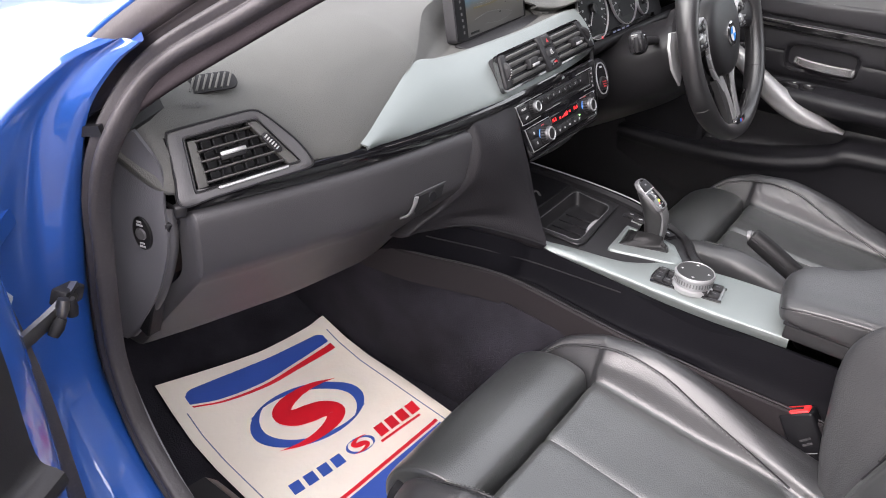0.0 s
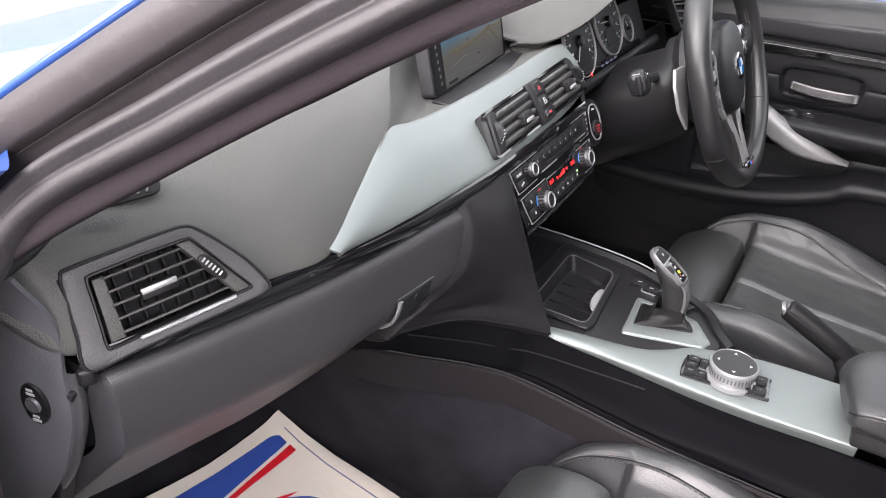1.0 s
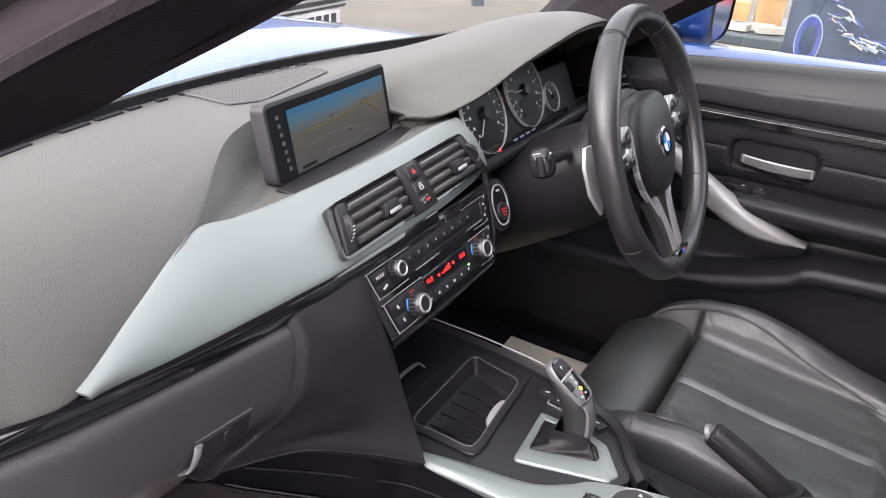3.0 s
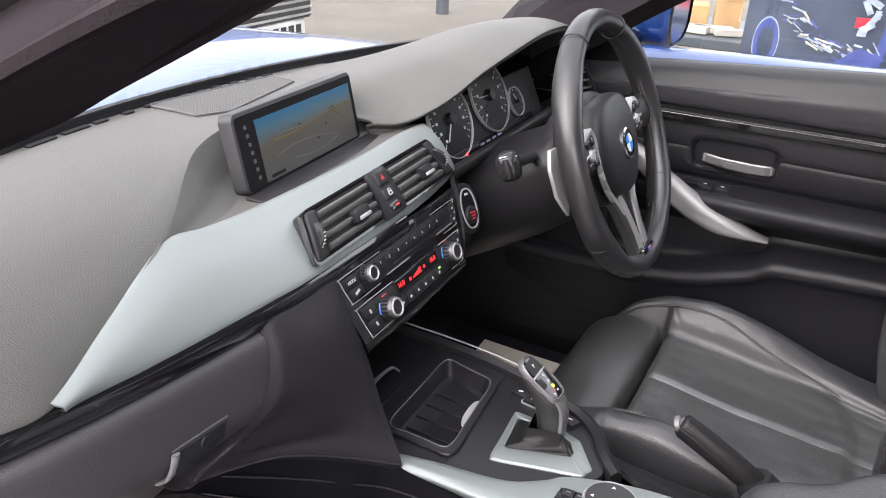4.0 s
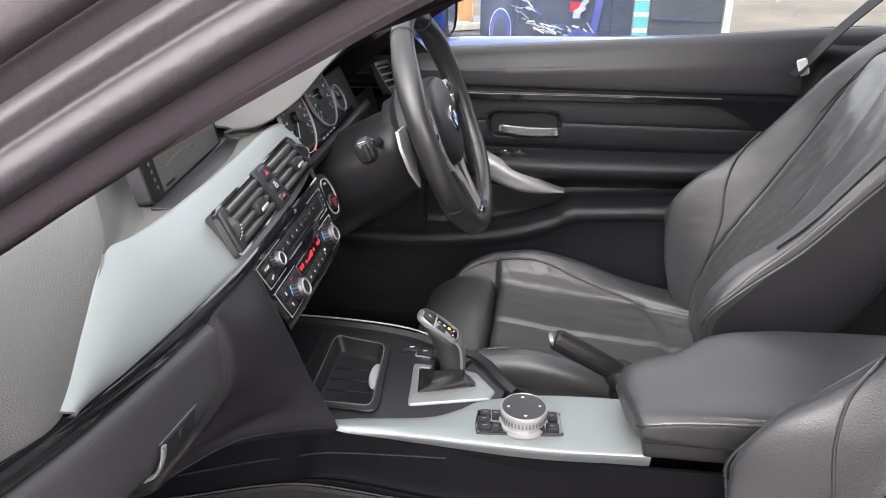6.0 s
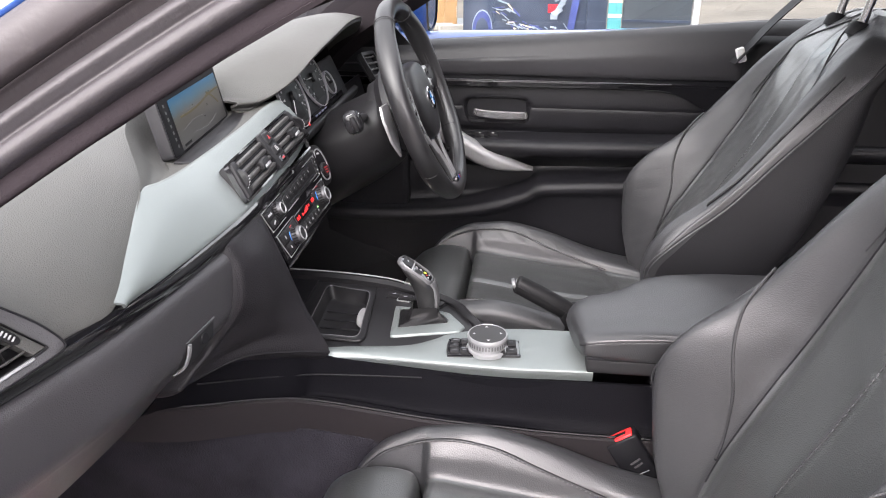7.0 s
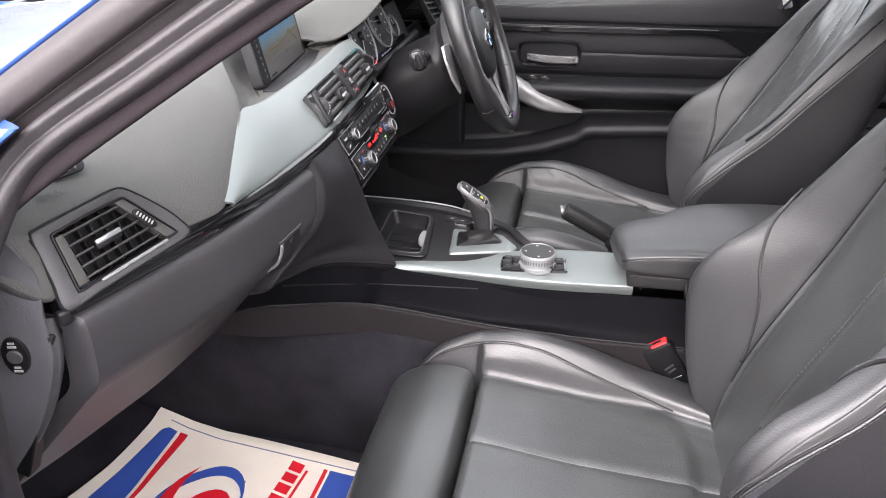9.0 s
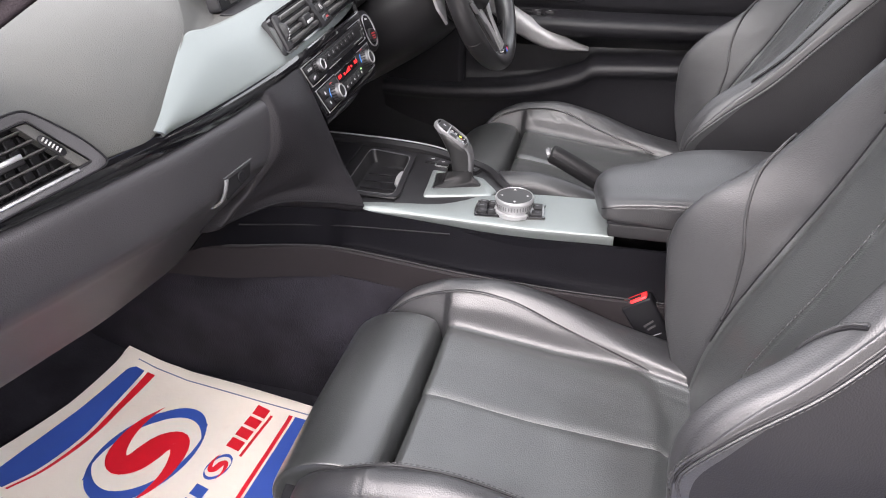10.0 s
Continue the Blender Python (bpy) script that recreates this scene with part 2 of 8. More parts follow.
def tube(path, r, n=8, closed=False, up=(0, 0, 1), scale=None):
    return sweep(path, ring(r, n), closed, up, scale)


def stitches(path, r=0.00055, dash=0.0045, gap=0.002, up=(0, 0, 1)):
    """A row of short threads along a path, as one mesh."""
    p = np.asarray(path, float)
    d = np.concatenate([[0], np.cumsum(np.linalg.norm(np.diff(p, axis=0), axis=1))])
    out = []
    s = 0.0
    while s + dash < d[-1]:
        seg = np.array([[np.interp(q, d, p[:, k]) for k in range(3)] for q in (s, s + dash * 0.25, s + dash * 0.75, s + dash)])
        out.append(tube(seg, r, 5, up=up, scale=(0.4, 1.0, 1.0, 0.4)))
        s += dash + gap
    return join(*out)


def box(sx, sy, sz, bevel=0.0, seg=2, m=None, taper=None):
    """A box centred on the origin with rounded edges, then moved by m. taper: x and y scale of its top."""
    bm = bmesh.new()
    bmesh.ops.create_cube(bm, size=1.0)
    for v in bm.verts:
        k = taper if taper and v.co.z > 0 else (1, 1)
        v.co = Vector((v.co.x * sx * k[0], v.co.y * sy * k[1], v.co.z * sz))
    if bevel:
        bmesh.ops.bevel(bm, geom=bm.edges[:] , offset=bevel, segments=seg, profile=0.5, affect="EDGES", clamp_overlap=True)
    if m is not None:
        bm.transform(m)
    bm.verts.index_update()
    out = [v.co[:] for v in bm.verts], [[v.index for v in f.verts] for f in bm.faces]
    bm.free()
    return out


def lathe(profile, n=32, m=None):
    """Profile pairs (radius, height) turned round z."""
    g = np.array([[(r * math.cos(2 * math.pi * k / n), r * math.sin(2 * math.pi * k / n), h) for k in range(n)] for r, h in profile])
    v, f = grid(g, False, True)
    if m is not None:
        v = [(m @ Vector(p))[:] for p in v]
    return v, f


def plate(outline, t, m=None, bevel=0.0):
    """A flat plate with the outline (pairs), thickness t, moved by m, its top edge bevelled."""
    bm = bmesh.new()
    f = bm.faces.new([bm.verts.new((x, y, 0)) for x, y in outline])
    r = bmesh.ops.extrude_face_region(bm, geom=[f])
    top = [g for g in r["geom"] if isinstance(g, bmesh.types.BMVert)]
    for v in top:
        v.co.z += t
    bmesh.ops.recalc_face_normals(bm, faces=bm.faces)
    if bevel:
        ed = [e for e in bm.edges if all(v in top for v in e.verts)]
        bmesh.ops.bevel(bm, geom=ed, offset=bevel, segments=2, profile=0.5, affect="EDGES", clamp_overlap=True)
    if m is not None:
        bm.transform(m)
    bm.verts.index_update()
    out = [v.co[:] for v in bm.verts], [[v.index for v in q.verts] for q in bm.faces]
    bm.free()
    return out


def rrect(w, h, r, n=4):
    """The outline of a rectangle with round corners."""
    pts = []
    for cx, cy, a in ((w / 2 - r, h / 2 - r, 0), (-w / 2 + r, h / 2 - r, 90), (-w / 2 + r, -h / 2 + r, 180), (w / 2 - r, -h / 2 + r, 270)):
        pts += [(cx + r * math.cos(radians(a + 90 * k / n)), cy + r * math.sin(radians(a + 90 * k / n))) for k in range(n + 1)]
    return pts


def frame_plate(w, h, r, t, lip, m):
    """A rectangular ring with round corners, lip wide and t thick."""
    o, i = rrect(w, h, r), rrect(w - 2 * lip, h - 2 * lip, max(r - lip, 0.0005))
    g = np.array([[(*p, 0) for p in o], [(*p, t) for p in o], [(*p, t) for p in i], [(*p, 0) for p in i]])
    v, f = grid(g, True, True)
    return [(m @ Vector(p))[:] for p in v], f


def join(*parts):
    v, f = [], []
    for a, b in parts:
        o = len(v)
        v += list(a)
        f += [tuple(k + o for k in q) for q in b]
    return v, f


def axes(o, ex, ey):
    """A frame with origin o, x along ex, y about along ey."""
    x = Vector(ex).normalized()
    z = x.cross(Vector(ey)).normalized()
    y = z.cross(x)
    return Matrix(((x.x, y.x, z.x, o[0]), (x.y, y.y, z.y, o[1]), (x.z, y.z, z.z, o[2]), (0, 0, 0, 1)))


def writing(text, size, m, material, parent, name="lettering", align="CENTER"):
    """Raised letters in the built-in font, as a mesh."""
    cu = bpy.data.curves.new(name, "FONT")
    cu.body, cu.size, cu.align_x, cu.align_y, cu.extrude, cu.resolution_u = text, size, align, "CENTER", 0.0002, 3
    tmp = bpy.data.objects.new(name, cu)
    scene.collection.objects.link(tmp)
    me = bpy.data.meshes.new_from_object(tmp.evaluated_get(bpy.context.evaluated_depsgraph_get()))
    v = [(m @ p.co)[:] for p in me.vertices]
    f = [tuple(p.vertices) for p in me.polygons]
    bpy.data.objects.remove(tmp)
    return obj(name, v, f, material, parent, smooth=False)


def poly(pts, n=6):
    """A closed outline with its corners kept by doubling the points near them."""
    out = []
    k = len(pts)
    for a in range(k):
        p, q = np.array(pts[a]), np.array(pts[(a + 1) % k])
        out += [tuple(p + (q - p) * t) for t in (0.06, 0.35, 0.65, 0.94)]
    return out

# ---- car shell: floor, pillars, roof, glass, bonnet ----


def thin_glass(name, tint, shine=0.05):
    m = bpy.data.materials.new(name)
    m.use_nodes = True
    n, l = m.node_tree.nodes, m.node_tree.links
    n.clear()
    tr, gl = n.new("ShaderNodeBsdfTransparent"), n.new("ShaderNodeBsdfGlossy")
    tr.inputs["Color"].default_value = (*tint, 1)
    gl.inputs["Roughness"].default_value = 0.0
    mx, out = n.new("ShaderNodeMixShader"), n.new("ShaderNodeOutputMaterial")
    mx.inputs["Fac"].default_value = shine
    l.new(tr.outputs["BSDF"], mx.inputs[1])
    l.new(gl.outputs["BSDF"], mx.inputs[2])
    l.new(mx.outputs["Shader"], out.inputs["Surface"])
    return m


CLEAR = thin_glass("tinted_glass", (0.56, 0.60, 0.59), 0.13)
SCREEN_GLASS = thin_glass("windscreen_glass", (0.54, 0.57, 0.565), 0.18)

car = thing("car_body", 0.0, 0.0, 0.2, "metallic blue coupe body with its passenger door open", "car body")


def side_x(z):
    return -0.68 + 0.45 * (z - 0.9)


# inner edge of the door opening, from the dashboard up the windscreen pillar and back along the roof
RAIL = [(side_x(z), y, z) for y, z in ((0.375, 0.88), (0.306, 0.945), (0.20, 1.018), (0.10, 1.082), (0.0, 1.140), (-0.10, 1.188),
                                       (-0.22, 1.228), (-0.40, 1.258), (-0.70, 1.268), (-1.0, 1.25))]
rail = crom(RAIL, 90)
rp, rt, ra, rb = frames(rail, up=(1, 0, 0.45))
face = np.array([-0.91, 0.0, 0.41])


def band(points, n=90, a=0, b=90):
    """A strip along the door opening: pairs of (width outwards along the pillar, height towards the outside)."""
    w = np.cross(rt, face)
    w *= np.sign(w[:, 2:3])
    g = np.stack([rp + w * p + face * h for p, h in points], 1)
    return g[a:b]


TRIM = [(0.090, -0.085), (0.062, -0.072), (0.036, -0.046), (0.014, -0.020), (0.002, -0.006), (0.003, 0.0), (0.012, 0.001), (0.020, 0.0), (0.026, -0.01)]
FLANGE = [(0.036, -0.012), (0.040, -0.007), (0.046, -0.005), (0.053, 0.002), (0.0555, 0.006), (0.057, 0.0)]
OUTER = [(0.055, -0.01), (0.057, 0.008), (0.062, 0.014), (0.075, 0.018), (0.086, 0.014), (0.088, 0.004)]
EDGE = [(0.087, -0.01), (0.088, 0.010), (0.093, 0.013), (0.098, 0.004), (0.099, -0.02)]
TRIM, FLANGE, OUTER, EDGE = ([tuple(q) for q in crom(b_, 24)] for b_ in (TRIM, FLANGE, OUTER, EDGE))
obj("pillar_trim", *grid(band(TRIM)), TRIMCLOTH, car, "dark cloth windscreen pillar trim")
# broad inner face of the pillar, down to the corner of the windscreen
inner = crom([(-0.556, -0.16, 1.205), (-0.545, -0.10, 1.180), (-0.525, -0.040, 1.154), (-0.490, 0.035, 1.124), (-0.476, 0.090, 1.099), (-0.500, 0.145, 1.072), (-0.570, 0.195, 1.040)], 60)
outer_ = crom([(-0.548, -0.16, 1.208), (-0.556, -0.10, 1.186), (-0.564, -0.04, 1.160), (-0.576, 0.02, 1.128), (-0.586, 0.07, 1.100), (-0.600, 0.125, 1.066), (-0.618, 0.19, 1.030)], 60)
pf = [[a * (1 - k) + b * k + np.array((0.0, 0.0, 1.0)) * 0.018 * math.sin(math.pi * k) * s for k in (0, 0.2, 0.4, 0.6, 0.8, 0.95, 1.0)] + [b + (0.004, 0.010, 0.008), b + (0.0, 0.03, 0.03)] for a, b, s in zip(outer_, inner, np.linspace(0.2, 1, 60))]
obj("pillar_inner_face", *shell(surf(pf, 60, 24), 0.003), TRIMCLOTH, car, "dark cloth inner pillar face")
obj("pillar_flange", *grid(band(FLANGE)), BLACKTRIM, car)
obj("pillar_cover", *grid(band(OUTER)), BLACKTRIM, car, "matt black outer pillar strip")
obj("roof_edge", *grid(band(EDGE)), BLUE, car)
# rubber door seal: down the pillar, the door post and along the sill
low = [(-0.700, -1.0, 0.445), (-0.702, -0.3, 0.435), (-0.704, 0.10, 0.435), (-0.703, 0.25, 0.458), (-0.698, 0.34, 0.525), (-0.696, 0.378, 0.62),
       (-0.694, 0.380, 0.70), (-0.692, 0.372, 0.78), (-0.690, 0.362, 0.85), (-0.681, 0.338, 0.915)]
w0 = np.cross(rt, face)
w0 *= np.sign(w0[:, 2:3])
mid = rp + w0 * 0.028 + face * 0.004
seal_path = crom(low + [tuple(p) for p in mid[12::9]], 160)
pr = [(1.4 * a_, b_) for a_, b_ in ((-0.010, -0.008), (-0.0095, 0.003), (-0.0065, 0.0075), (-0.003, 0.0055), (-0.0005, 0.004), (0.002, 0.0095), (0.006, 0.011), (0.0095, 0.006), (0.010, -0.008))]
obj("door_seal", *sweep(seal_path, [tuple(q) for q in crom(pr, 40, True)], up=(-0.95, -0.12, 0.2)), RUBBER, car, "dusty black rubber door seal")

# painted door post between seal and wing
rows = []
for z, x0, y0, x1, y1 in ((0.30, -0.712, 0.16, -0.80, 0.14), (0.42, -0.712, 0.25, -0.82, 0.235), (0.50, -0.710, 0.335, -0.83, 0.30), (0.60, -0.707, 0.395, -0.845, 0.35), (0.70, -0.705, 0.398, -0.85, 0.365),
                          (0.80, -0.701, 0.385, -0.845, 0.375), (0.88, -0.695, 0.368, -0.81, 0.375), (0.94, -0.690, 0.345, -0.765, 0.372), (0.985, -0.672, 0.318, -0.71, 0.352), (1.01, -0.66, 0.290, -0.675, 0.315)):
    dx, dy = x1 - x0, y1 - y0
    rows.append([(x0 + 0.02, y0 + 0.03, z), (x0, y0, z), (x0 + dx * 0.35, y0 + dy * 0.35 + 0.012, z), (x0 + dx * 0.7, y0 + dy * 0.7 + 0.004, z), (x1, y1, z), (x1 - 0.012, y1 + 0.03, z), (x1 - 0.02, y1 + 0.16, z), (x1 + 0.01, y1 + 0.9, z)])
obj("door_post", *grid(surf(rows, 40, 30)), BLUE, car, "glossy blue painted door post and front wing")
# sill
obj("sill", *sweep([(-0.745, 0.32, 0.40), (-0.748, 0.1, 0.385), (-0.748, -1.0, 0.39)],
                   [(-0.06, -0.14), (-0.055, 0.0), (-0.04, 0.018), (0.0, 0.022), (0.04, 0.03), (0.05, 0.02), (0.05, -0.14)], up=(0, 0, 1)), BLUE, car)
# kick panel inside the door post
kick = [[(-0.665, 0.385, 0.88), (-0.60, 0.52, 0.88)], [(-0.676, 0.392, 0.70), (-0.62, 0.55, 0.70)], [(-0.678, 0.372, 0.58), (-0.63, 0.58, 0.55)],
        [(-0.68, 0.30, 0.47), (-0.63, 0.6, 0.42)], [(-0.68, 0.2, 0.40), (-0.63, 0.62, 0.28)]]
obj("kick_panel", *shell(surf(kick, 20, 10), 0.004), ENDSKIN, car, "dark footwell side lining")
obj("sill_cover", *sweep([(-0.655, 0.33, 0.425), (-0.655, 0.05, 0.405), (-0.655, -0.95, 0.41)],
                         [(-0.045, -0.12), (-0.04, -0.02), (-0.02, 0.005), (0.02, 0.012), (0.04, 0.006), (0.045, -0.12)]), PLASTIC, car)

# bonnet and wing tops in front of the windscreen
bon = [[(x, y, z - 0.055 * (abs(x) / 0.8) ** 3 + (0.012 if abs(abs(x) - 0.42) < 0.1 else 0)) for x in (-0.84, -0.72, -0.5, -0.38, -0.15, 0.15, 0.38, 0.5, 0.72, 0.84)]
       for y, z in ((0.625, 0.902), (0.72, 0.914), (0.82, 0.917), (1.0, 0.908), (1.3, 0.875), (1.6, 0.82), (1.78, 0.74))]
for r in bon:
    for k, p in enumerate(r):
        r[k] = (p[0], p[1] - 0.30 * (abs(p[0]) / 0.84) ** 2.2 * min(1, max(0, 1 - (p[1] - 0.62) / 1.0)), p[2])
obj("bonnet", *shell(surf(bon, 40, 50), -0.02), BLUE, car, "metallic blue bonnet mirroring a white sky")


def ws_base(x):
    return 0.575 - 0.20 * (abs(x) / 0.68) ** 2.0


scuttle = [[(x, ws_base(x) - 0.035, 0.928) for x in np.linspace(-0.69, 0.69, 9)], [(x, ws_base(x) + 0.01, 0.918) for x in np.linspace(-0.70, 0.70, 9)],
           [(x, ws_base(x) + 0.06, 0.900) for x in np.linspace(-0.72, 0.72, 9)]]
obj("scuttle", *shell(surf(scuttle, 8, 40), -0.01), SOFT, car, "black plastic scuttle under the windscreen")
wsg = [[(x * (1 - 0.24 * v), ws_base(x) * (1 - v) + (-0.30 - 0.06 * (abs(x) / 0.68) ** 2 * -1) * v, 0.925 + 0.40 * v - 0.03 * (abs(x) / 0.68) ** 2 * v) for x in np.linspace(-0.655, 0.655, 9)]
       for v in (0.0, 0.25, 0.5, 0.75, 1.0)]
ws = obj("windscreen", *grid(surf(wsg, 16, 24)), SCREEN_GLASS, car, "lightly tinted curved windscreen")
ws.visible_shadow = False
frit = np.array([[(x * (1 - 0.2 * v), ws_base(x) * (1 - v) + (-0.30 + 0.06 * (abs(x) / 0.68) ** 2) * v - 0.002, 0.922 + 0.40 * v - 0.03 * (abs(x) / 0.68) ** 2 * v) for x in np.linspace(-0.685, 0.685, 9)] for v in (0.0, 0.01, 0.02)])
obj("windscreen_band", *shell(surf(frit, 6, 40), 0.001), SOFT, car, "black band along the foot of the windscreen")
# roof with lining
roof = [[(x * k, y, z - 0.10 * (abs(x) / 0.56) ** 3) for x in np.linspace(-0.56, 0.56, 9)] for y, z, k in ((-0.30, 1.33, 0.96), (-0.5, 1.362, 0.97), (-0.9, 1.372, 0.97), (-1.3, 1.35, 0.95), (-1.7, 1.27, 0.90))]
obj("roof", *shell(surf(roof, 24, 24), -0.03), BLUE, car, "blue steel roof")
obj("roof_lining", *shell(surf(np.array(roof) - (0, 0, 0.035), 24, 24), -0.006), HEADLINER, car, "grey cloth roof lining")
# far side pillar, trim and roof rail
far = [(-x, y, z) for x, y, z in RAIL]
obj("far_pillar_trim", *sweep(crom(far, 60), [(-0.05, -0.02), (-0.045, 0.02), (0.0, 0.035), (0.05, 0.03), (0.06, -0.01), (0.0, -0.03)], up=(-0.9, 0, 0.4)), TRIMCLOTH, car)
obj("far_pillar", *sweep([(p[0] + 0.045, p[1] + 0.02, p[2] + 0.03) for p in crom(far, 60)], [(-0.05, -0.02), (-0.05, 0.02), (0.05, 0.02), (0.05, -0.02)], up=(-0.9, 0, 0.4)), BLACKTRIM, car)
# rear of the cabin: side lining, bulkhead, parcel shelf, rear quarter posts
obj("rear_side_lining", *box(0.10, 1.20, 0.74, 0.03, 3, pose(0.72, -1.15, 0.57)), SOFT, car)
obj("rear_side_lining", *box(0.10, 0.60, 0.62, 0.03, 3, pose(-0.72, -1.45, 0.63)), SOFT, car)
obj("rear_bench", *box(1.30, 0.18, 0.62, 0.06, 4, pose(0, -1.50, 0.72, -20)), LEATHER, car, "black leather rear bench back")
obj("rear_bench_seat", *box(1.28, 0.50, 0.16, 0.06, 4, pose(0, -1.22, 0.42, 6)), LEATHER, car)
obj("rear_shelf", *box(1.36, 0.40, 0.04, 0.01, 2, pose(0, -1.80, 0.96)), SOFT, car)
obj("quarter_post", *box(0.06, 0.34, 0.42, 0.02, 2, pose(0.64, -1.50, 1.12, 0, -18, 0)), TRIMCLOTH, car)
obj("quarter_post", *box(0.06, 0.34, 0.42, 0.02, 2, pose(-0.64, -1.50, 1.12, 0, 18, 0)), TRIMCLOTH, car)

# outer panels that close the body: nose, wings, rear quarters, boot
XS = np.linspace(-0.84, 0.84, 11)
nose_ = [[(x, y - 0.30 * (abs(x) / 0.84) ** 3, z - 0.04 * (abs(x) / 0.84) ** 3 * (z > 0.6)) for x in XS] for y, z in ((1.775, 0.742), (1.83, 0.70), (1.86, 0.58), (1.86, 0.40), (1.82, 0.27), (1.70, 0.23))]
obj("front_bumper", *shell(surf(nose_, 24, 40), -0.004), BLUE, car, "blue front bumper")
for side in (-1, 1):
    y_0 = 1.20 if side < 0 else 0.45
    wing = [[(side * (0.845 + 0.02 * math.sin(math.pi * k)), y_0 + (1.52 - y_0) * k, z) for k in (0, 0.3, 0.6, 1.0)] for z in (0.30, 0.45, 0.62, 0.76, 0.825)]
    obj("front_wing", *shell(surf(wing, 16, 20), 0.004), BLUE, car)
    quarter = [[(side * (0.80 + 0.06 * math.sin(math.pi * k)), -1.0 - 1.32 * k, z) for k in (0, 0.3, 0.6, 0.85, 1.0)] for z in (0.30, 0.50, 0.72, 0.90, 0.97)]
    obj("rear_quarter", *shell(surf(quarter, 16, 24), 0.004), BLUE, car)
    for y in (1.22, -1.58):
        wh = obj("wheel", *lathe([(0.20, -0.10), (0.30, -0.105), (0.325, -0.08), (0.328, 0.0), (0.325, 0.08), (0.30, 0.105), (0.20, 0.10)], 36, pose(side * 0.76, y, 0.328, 0, 90, 0)), RUBBER, car, "black tyre on a silver rim")
        obj("rim", *lathe([(0.0, 0.03), (0.05, 0.035), (0.17, 0.02), (0.20, 0.05), (0.21, 0.0)], 30, pose(side * 0.82, y, 0.328, 0, side * 90, 0)), SATIN, wh)
deck = [[(x, y, z - 0.03 * (abs(x) / 0.84) ** 3) for x in XS] for y, z in ((-1.72, 1.0), (-1.95, 0.99), (-2.20, 0.97), (-2.32, 0.94), (-2.36, 0.80), (-2.36, 0.50), (-2.28, 0.30))]
obj("boot", *shell(surf(deck, 30, 30), -0.004), BLUE, car, "blue boot lid and rear panel")
rw = obj("rear_window", *grid(surf([[(x * k, y, z) for x in (-0.58, -0.3, 0, 0.3, 0.58)] for y, z, k in ((-1.70, 1.255, 0.85), (-1.85, 1.13, 0.95), (-1.96, 1.0, 1.0))], 10, 14)), CLEAR, car)
rw.visible_shadow = False

floor = thing("floor", 0.0, 0.0, 0.24, "black carpeted footwell and cabin floor", "floor", kind="structure")
fl = [[(x, y, z + (0.02 if abs(x) > 0.6 else 0)) for x in (-0.70, -0.55, -0.40, -0.25, -0.12, 0.0, 0.12, 0.25, 0.40, 0.55, 0.72)]
      for y, z in ((-1.6, 0.262), (-0.6, 0.262), (0.0, 0.262), (0.30, 0.264), (0.45, 0.267), (0.51, 0.277), (0.575, 0.299), (0.65, 0.340), (0.76, 0.46), (0.80, 0.62), (0.74, 0.80))]
obj("floor_carpet", *shell(surf(fl, 60, 40), -0.012), CARPET, floor)
# driver's footwell lining
rk = [[(-x, y, z) for x, y, z in r] for r in kick]
obj("kick_panel", *shell(surf(rk, 20, 10), -0.004), SOFT, car, "black footwell side lining")
obj("footwell_wall", *box(0.72, 0.03, 0.40, 0.01, 1, pose(0.38, 0.62, 0.62, -20)), CARPET, car)
obj("footwell_wall", *box(0.05, 0.50, 0.50, 0.01, 1, pose(0.72, 0.42, 0.50)), SOFT, car)
for x, w_, z in ((0.29, 0.06, 0.42), (0.42, 0.045, 0.40)):
    pd = thing("pedal", x, 0.52, 0.36, "black rubber foot pedal in the driver's footwell", "pedal", "pedals")
    obj("pad", *box(w_, 0.012, 0.075, 0.004, 2, pose(x, 0.505, z, -28)), RUBBER, pd)
    obj("arm", *box(0.014, 0.02, 0.20, 0.003, 1, pose(x, 0.545, z + 0.11, -12)), SOFT, pd)

# ---- dashboard ----
dash = thing("dashboard", 0.0, 0.40, 0.70, "dark grey grained dashboard with brushed silver trim and round-cornered vents", "dashboard")

PVM = axes((-0.600, 0.3252, 0.8272), (0.929, -0.349, 0.103), (0.127, 0.349, 0.921))
LIP = [(-0.672, 0.405, 0.905), (-0.650, 0.375, 0.872), (-0.626, 0.344, 0.836), (-0.60, 0.330, 0.832), (-0.53, 0.308, 0.833), (-0.455, 0.286, 0.833), (-0.396, 0.270, 0.834), (-0.322, 0.288, 0.862),
       (-0.243, 0.310, 0.892), (-0.195, 0.326, 0.914), (-0.118, 0.358, 0.936), (-0.02, 0.415, 0.944)]


def dash_base(x):
    return 0.545 - 0.19 * (abs(x) / 0.68) ** 2.0


# rear edge of the dash top: the lip over the trim, then the ridge that runs behind the screen
EDGE_TOP = LIP[:9] + [(-0.205, 0.330, 0.9055), (-0.160, 0.362, 0.921), (-0.110, 0.392, 0.931), (-0.04, 0.412, 0.9345), (0.06, 0.418, 0.935), (0.16, 0.416, 0.935), (0.27, 0.412, 0.935)]
